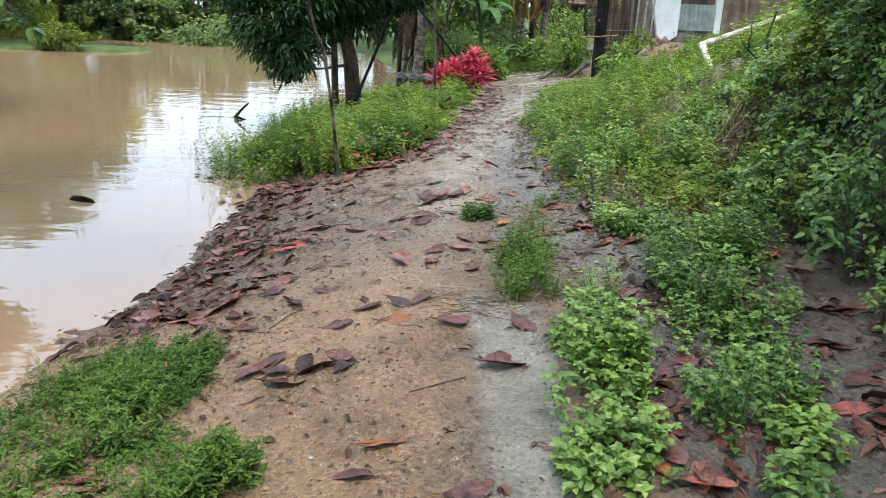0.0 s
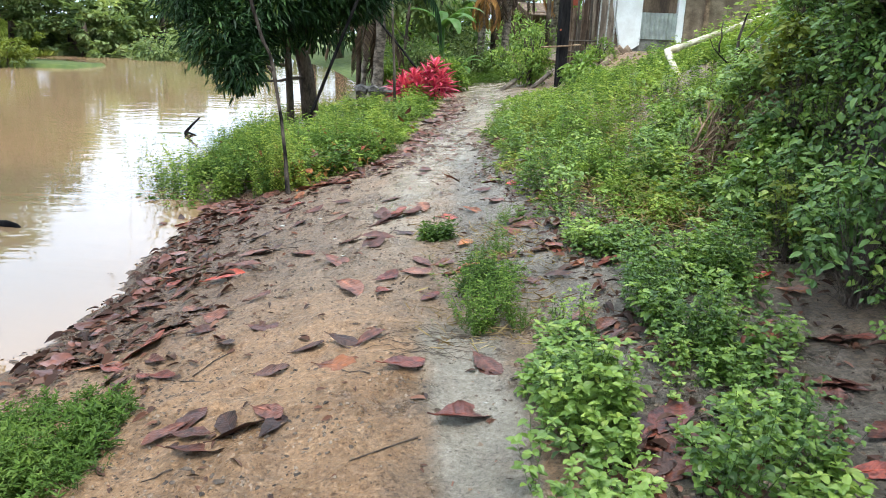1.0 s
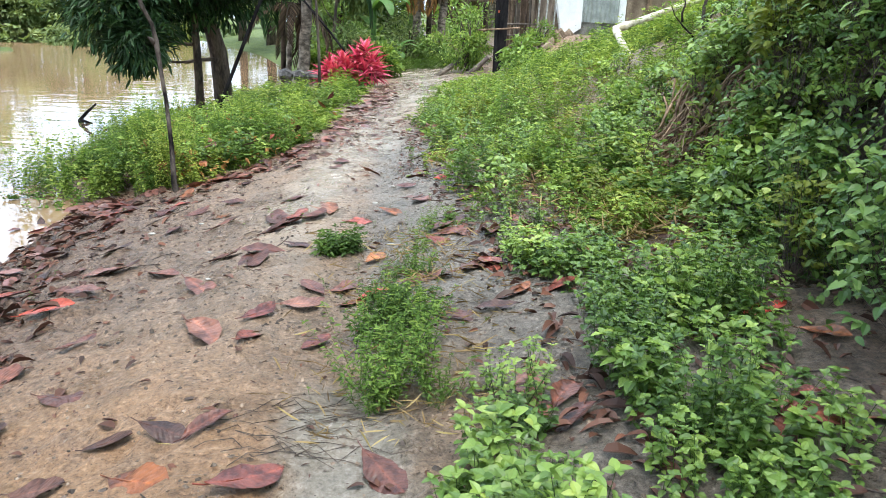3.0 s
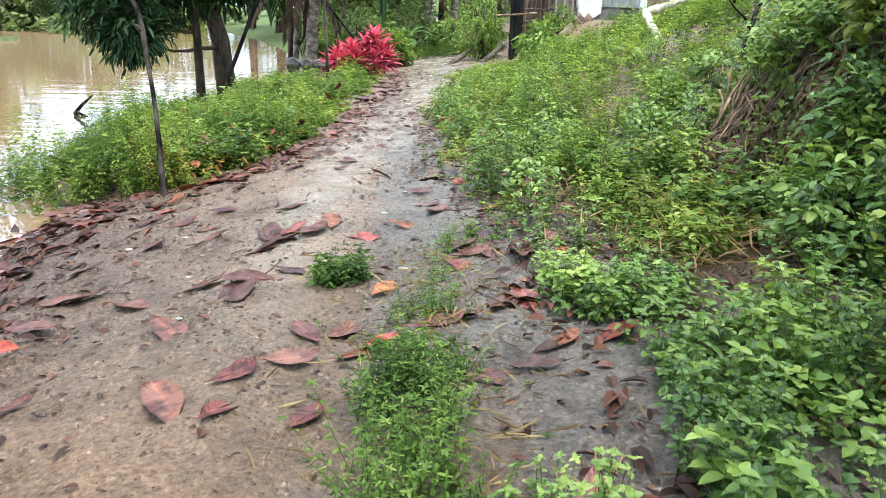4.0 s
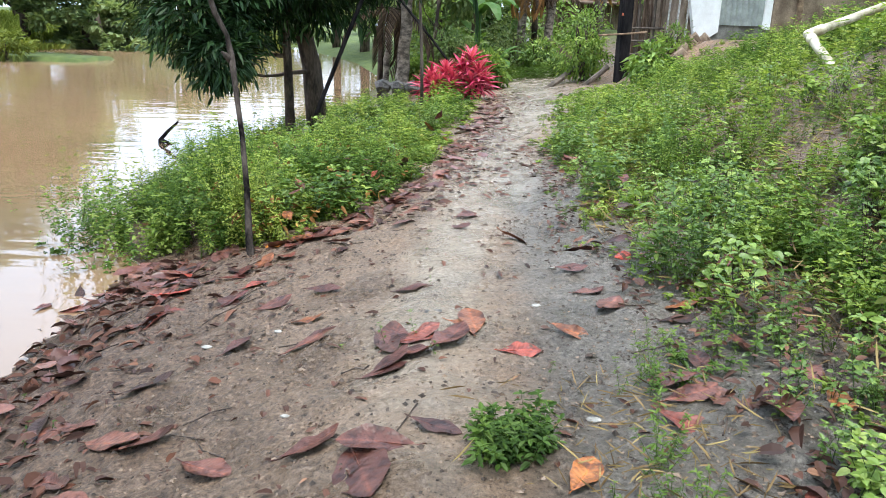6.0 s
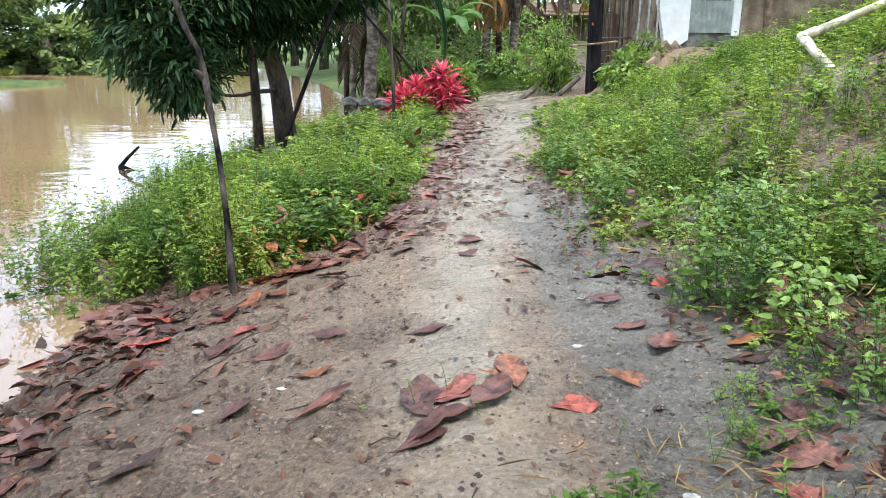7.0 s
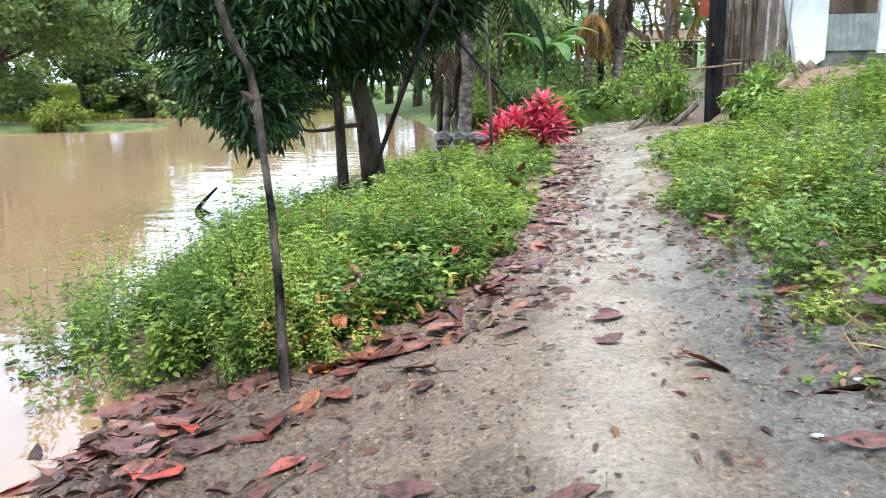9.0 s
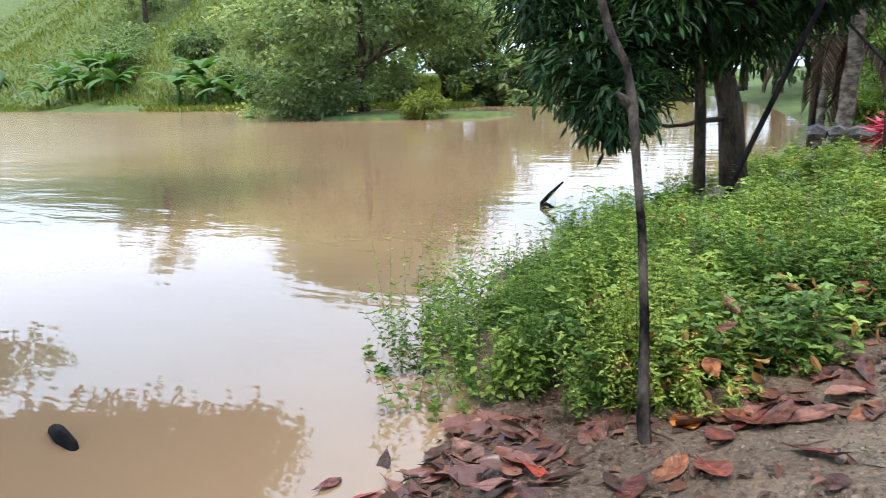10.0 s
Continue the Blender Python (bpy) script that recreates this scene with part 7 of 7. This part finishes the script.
L = 0.014 + 0.06 * RNG.uniform(0, 1, n) ** 2.2
tagged(new("leaf_scraps", leaf_sheet("leaf_scraps", P, D, np.tile([0, 0, 1.0], (n, 1)) + RNG.normal(0, 0.25, (n, 3)), L, L * RNG.uniform(0.2, 0.5, n), M_LITTER, 0.3, 0.25, True)), "torn and rotting scraps of leaf trodden into the mud", "leaf litter", "", "stuff")

n = 1500
Y = 9 + 11 * RNG.uniform(0, 1, n)
X = EDGE_L(Y) + np.abs(RNG.normal(0.25, 0.35, n))
P = np.stack([X, Y, surface(X, Y) + 0.008], 1)
a = RNG.uniform(0, 6.28, n)
D = np.stack([np.cos(a), np.sin(a), RNG.uniform(0.0, 0.4, n)], 1)
L = 0.03 + 0.09 * RNG.uniform(0, 1, n) ** 2
tagged(new("leaf_scraps", leaf_sheet("leaf_scraps", P, D, np.tile([0, 0, 1.0], (n, 1)) + RNG.normal(0, 0.25, (n, 3)), L, L * RNG.uniform(0.3, 0.6, n), M_LITTER, 0.1, 0.1, True)), "dark rotting scraps of leaf on the worn path", "leaf litter", "", "stuff")

# twigs
for k in range(70):
    x, y = random.choice((random.uniform(-1.7, -0.4), random.uniform(-1.7, 0.4), random.uniform(1.0, 2.2))), random.uniform(2.4, 8.8)
    a, l = random.uniform(0, 6.28), random.uniform(0.08, 0.32)
    pts = [(x + math.cos(a) * l * t + random.gauss(0, 0.008), y + math.sin(a) * l * t + random.gauss(0, 0.008)) for t in (-0.5, -0.2, 0.1, 0.5)]
    tw = new("twig", Shape().tube([(p, q, float(surface(p, q)) + 0.005) for p, q in pts], [0.0035, 0.003, 0.0028, 0.002], 5).mesh("twig", M_TWIG))
    tagged(tw, "thin dark wet twig lying on the mud", "twig", "twigs")
# a matted strand of grass roots across the track
for k in range(24):
    x0, y0, sl = 0.3 + random.gauss(0, 0.12), 4.05 + random.gauss(0, 0.09), random.uniform(-0.05, 0.09)
    pts = [(x0 + 0.055 * i + random.gauss(0, 0.012), y0 + sl * 0.6 * i + random.gauss(0, 0.022)) for i in range(random.randint(4, 8))]
    tw = new("twig", Shape().tube([(p, q, float(surface(p, q)) + 0.003 + 0.004 * random.random()) for p, q in pts], 0.0014, 4).mesh("twig", M_TWIG))
    tagged(tw, "thin dark root strand trodden into the mud", "twig", "twigs")
# pale scraps and pebbles
for k, (x, y, s) in enumerate(((0.72, 6.1, 0.03), (0.62, 7.15, 0.028), (0.75, 7.75, 0.025), (0.05, 5.75, 0.02), (-0.15, 5.5, 0.018), (-0.85, 7.0, 0.03), (-0.55, 7.1, 0.028), (0.0, 4.9, 0.018), (0.66, 3.5, 0.014), (-0.1, 2.62, 0.016), (1.2, 5.6, 0.02), (1.05, 8.2, 0.028), (-0.3, 6.2, 0.02))):
    z = float(surface(x, y)) + 0.15 * s
    flat = Shape().tube([(x + s * u, y, z) for u in (-0.8, -0.7, -0.4, 0.0, 0.4, 0.7, 0.8)], [s * q for q in (0.1, 0.3, 0.52, 0.6, 0.5, 0.28, 0.1)], 9, 0.12)
    flat.v = [(p, q, z + (r - z) * 0.4) for p, q, r in flat.v]
    tagged(new("pebble", flat.mesh("pebble", M_SHELL, True)), "small pale stone on the wet mud", "pebble", "pebbles")
st = new("stone", Shape().tube([(0.12, 7.0, 0.09), (0.14, 7.0, 0.13), (0.18, 7.0, 0.135), (0.2, 7.0, 0.09)], [0.015, 0.035, 0.032, 0.012], 9, 0.15).mesh("stone", M_STONE, True))
tagged(st, "small dark rounded stone bedded in the path", "stone")
def crumbs(n, least, spread, mat, label):
    """Angular crumbs strewn over the open mud, joined into one object."""
    X, Y = RNG.uniform(-1.8, 1.9, n), 1.8 + 8 * RNG.uniform(0, 1, n) ** 1.2
    ok = RNG.uniform(0, 1, n) < (0.25 + 0.75 * smooth(0.35, 0.65, vnoise(X, Y, 3.0, 97))) * (1 - 0.75 * worn_track(X, Y))
    X, Y = X[ok], Y[ok]
    n = len(X)
    S = least + spread * RNG.uniform(0, 1, n) ** 3
    base = np.stack([X, Y, surface(X, Y) + S * 0.2], 1)
    turn = RNG.uniform(0, 6.28, (n, 1)) + np.arange(5)[None] * 1.257 + RNG.uniform(-0.4, 0.4, (n, 5))
    far_out = S[:, None] * RNG.uniform(0.55, 1.5, (n, 5))
    rim = np.stack([np.cos(turn) * far_out, np.sin(turn) * far_out, np.repeat(-0.25 * S[:, None], 5, 1)], -1)
    crown_v = np.stack([RNG.normal(0, 0.25, n) * S, RNG.normal(0, 0.25, n) * S, S * RNG.uniform(0.25, 0.7, n)], -1)
    v = base[:, None, :] + np.concatenate([rim, crown_v[:, None, :]], 1)
    face = np.array([0, 1, 5, 1, 2, 5, 2, 3, 5, 3, 4, 5, 4, 0, 5])
    tagged(new("grit", mesh_of("grit", v.reshape(-1, 3), np.full(5 * n, 3), (face[None] + np.arange(n)[:, None] * 6).ravel(), [mat])), label, "grit", "", "stuff")


crumbs(34000, 0.002, 0.009, M_CRUMB, "coarse grit and crumbs of earth on the path")
crumbs(15000, 0.003, 0.011, M_TWIG, "dark wet crumbs of humus on the mud")

# ---- things afloat near the bank ----
for x, y, s in ((-2.82, 9.3, 0.05), (-3.05, 9.5, 0.03), (-3.25, 10.6, 0.04)):
    m = 40
    a = RNG.uniform(0, 6.28, m)
    P = np.stack([x + RNG.normal(0, s * 0.5, m), y + RNG.normal(0, s * 0.5, m), np.full(m, WATER + 0.01)], 1)
    D = np.stack([np.cos(a), np.sin(a), RNG.uniform(0.1, 1.3, m)], 1)
    ob = new("water_plant", leaf_sheet("water_plant", P, D, np.tile([0, 0, 1.0], (m, 1)), np.full(m, s * 0.9), np.full(m, s * 0.45), M_MAT))
    tagged(ob, "small green plant floating on the muddy water", "water plant", "water plants")
for x, y, key in ((-2.3, 8.2, "R"), (-2.12, 8.18, "R"), (-2.2, 8.45, "D"), (-2.05, 8.6, "D")):
    fallen(x, y, 0.14, random.uniform(0, 360), key, 0.15)

# a leafy twig of the almond tree hanging over the water
spray = thing("hanging_twig", "drooping twig of green almond leaves over the water", "twig")
part("stem", Shape().tube([(-5.2, 8.2, 2.2), (-4.6, 8.15, 1.7), (-4.1, 8.1, 1.3)], [0.012, 0.009, 0.006], 6), M_TWIG, spray)
n = 34
t = RNG.uniform(0, 1, n)
P = np.array([-4.1, 8.1, 1.3]) + t[:, None] * np.array([-0.6, 0.05, 0.42])
a = RNG.uniform(0, 6.28, n)
D = np.stack([np.cos(a), np.sin(a), RNG.uniform(-0.9, 0.1, n)], 1)
part("leaves", leaf_sheet("leaves", P, D, np.tile([0, 0, 1.0], (n, 1)), RNG.uniform(0.12, 0.2, n), RNG.uniform(0.06, 0.1, n), M_VINE, 0.12, 0.25, True), None, spray)
part("limb", Shape().tube([(-5.2, 8.2, 2.2), (-6.5, 7.6, 4.0), (-8.0, 6.5, 5.3)], [0.015, 0.03, 0.05], 6), M_BARK, spray, soft=True)

# more plants on the wet mud at the foot of the cutting
clumps_of("fresh green soft-leaved nettles at the foot of the cutting", [(1.86, 4.86), (1.8, 4.62), (1.97, 4.7), (1.7, 4.45), (1.92, 4.42), (2.02, 4.95)], 0.09, 150, 0.21, 0.036, 0.72, M_NETTLE, 0.036)
clumps_of("low yellow-green herbs below the slipped earth", [(1.95, 5.95), (2.15, 6.05), (2.35, 5.98), (2.1, 6.25), (2.3, 6.2), (1.9, 6.25), (2.5, 6.05)], 0.1, 200, 0.13, 0.034, 0.52, M_HERB, 0.034)
clumps_of("yellowing weeds below the slipped earth", [(2.05, 6.1), (2.28, 5.9), (2.0, 5.8)], 0.07, 60, 0.12, 0.036, 0.55, M_YELLOW, 0.036)
clumps_of("broad-leaved plants at the foot of the cutting", [(2.45, 5.75), (2.5, 5.2), (2.55, 4.9), (2.6, 5.5)], 0.08, 90, 0.3, 0.062, 0.66, M_NETTLE, 0.06)

# rotten leaves heaped between the nettles
for k in range(20):
    x, y = 1.12 + random.gauss(0, 0.09), 2.75 + random.gauss(0, 0.28)
    fallen(x, y, random.uniform(0.12, 0.2), random.uniform(0, 360), "BBBDR"[k % 5], 0.25)
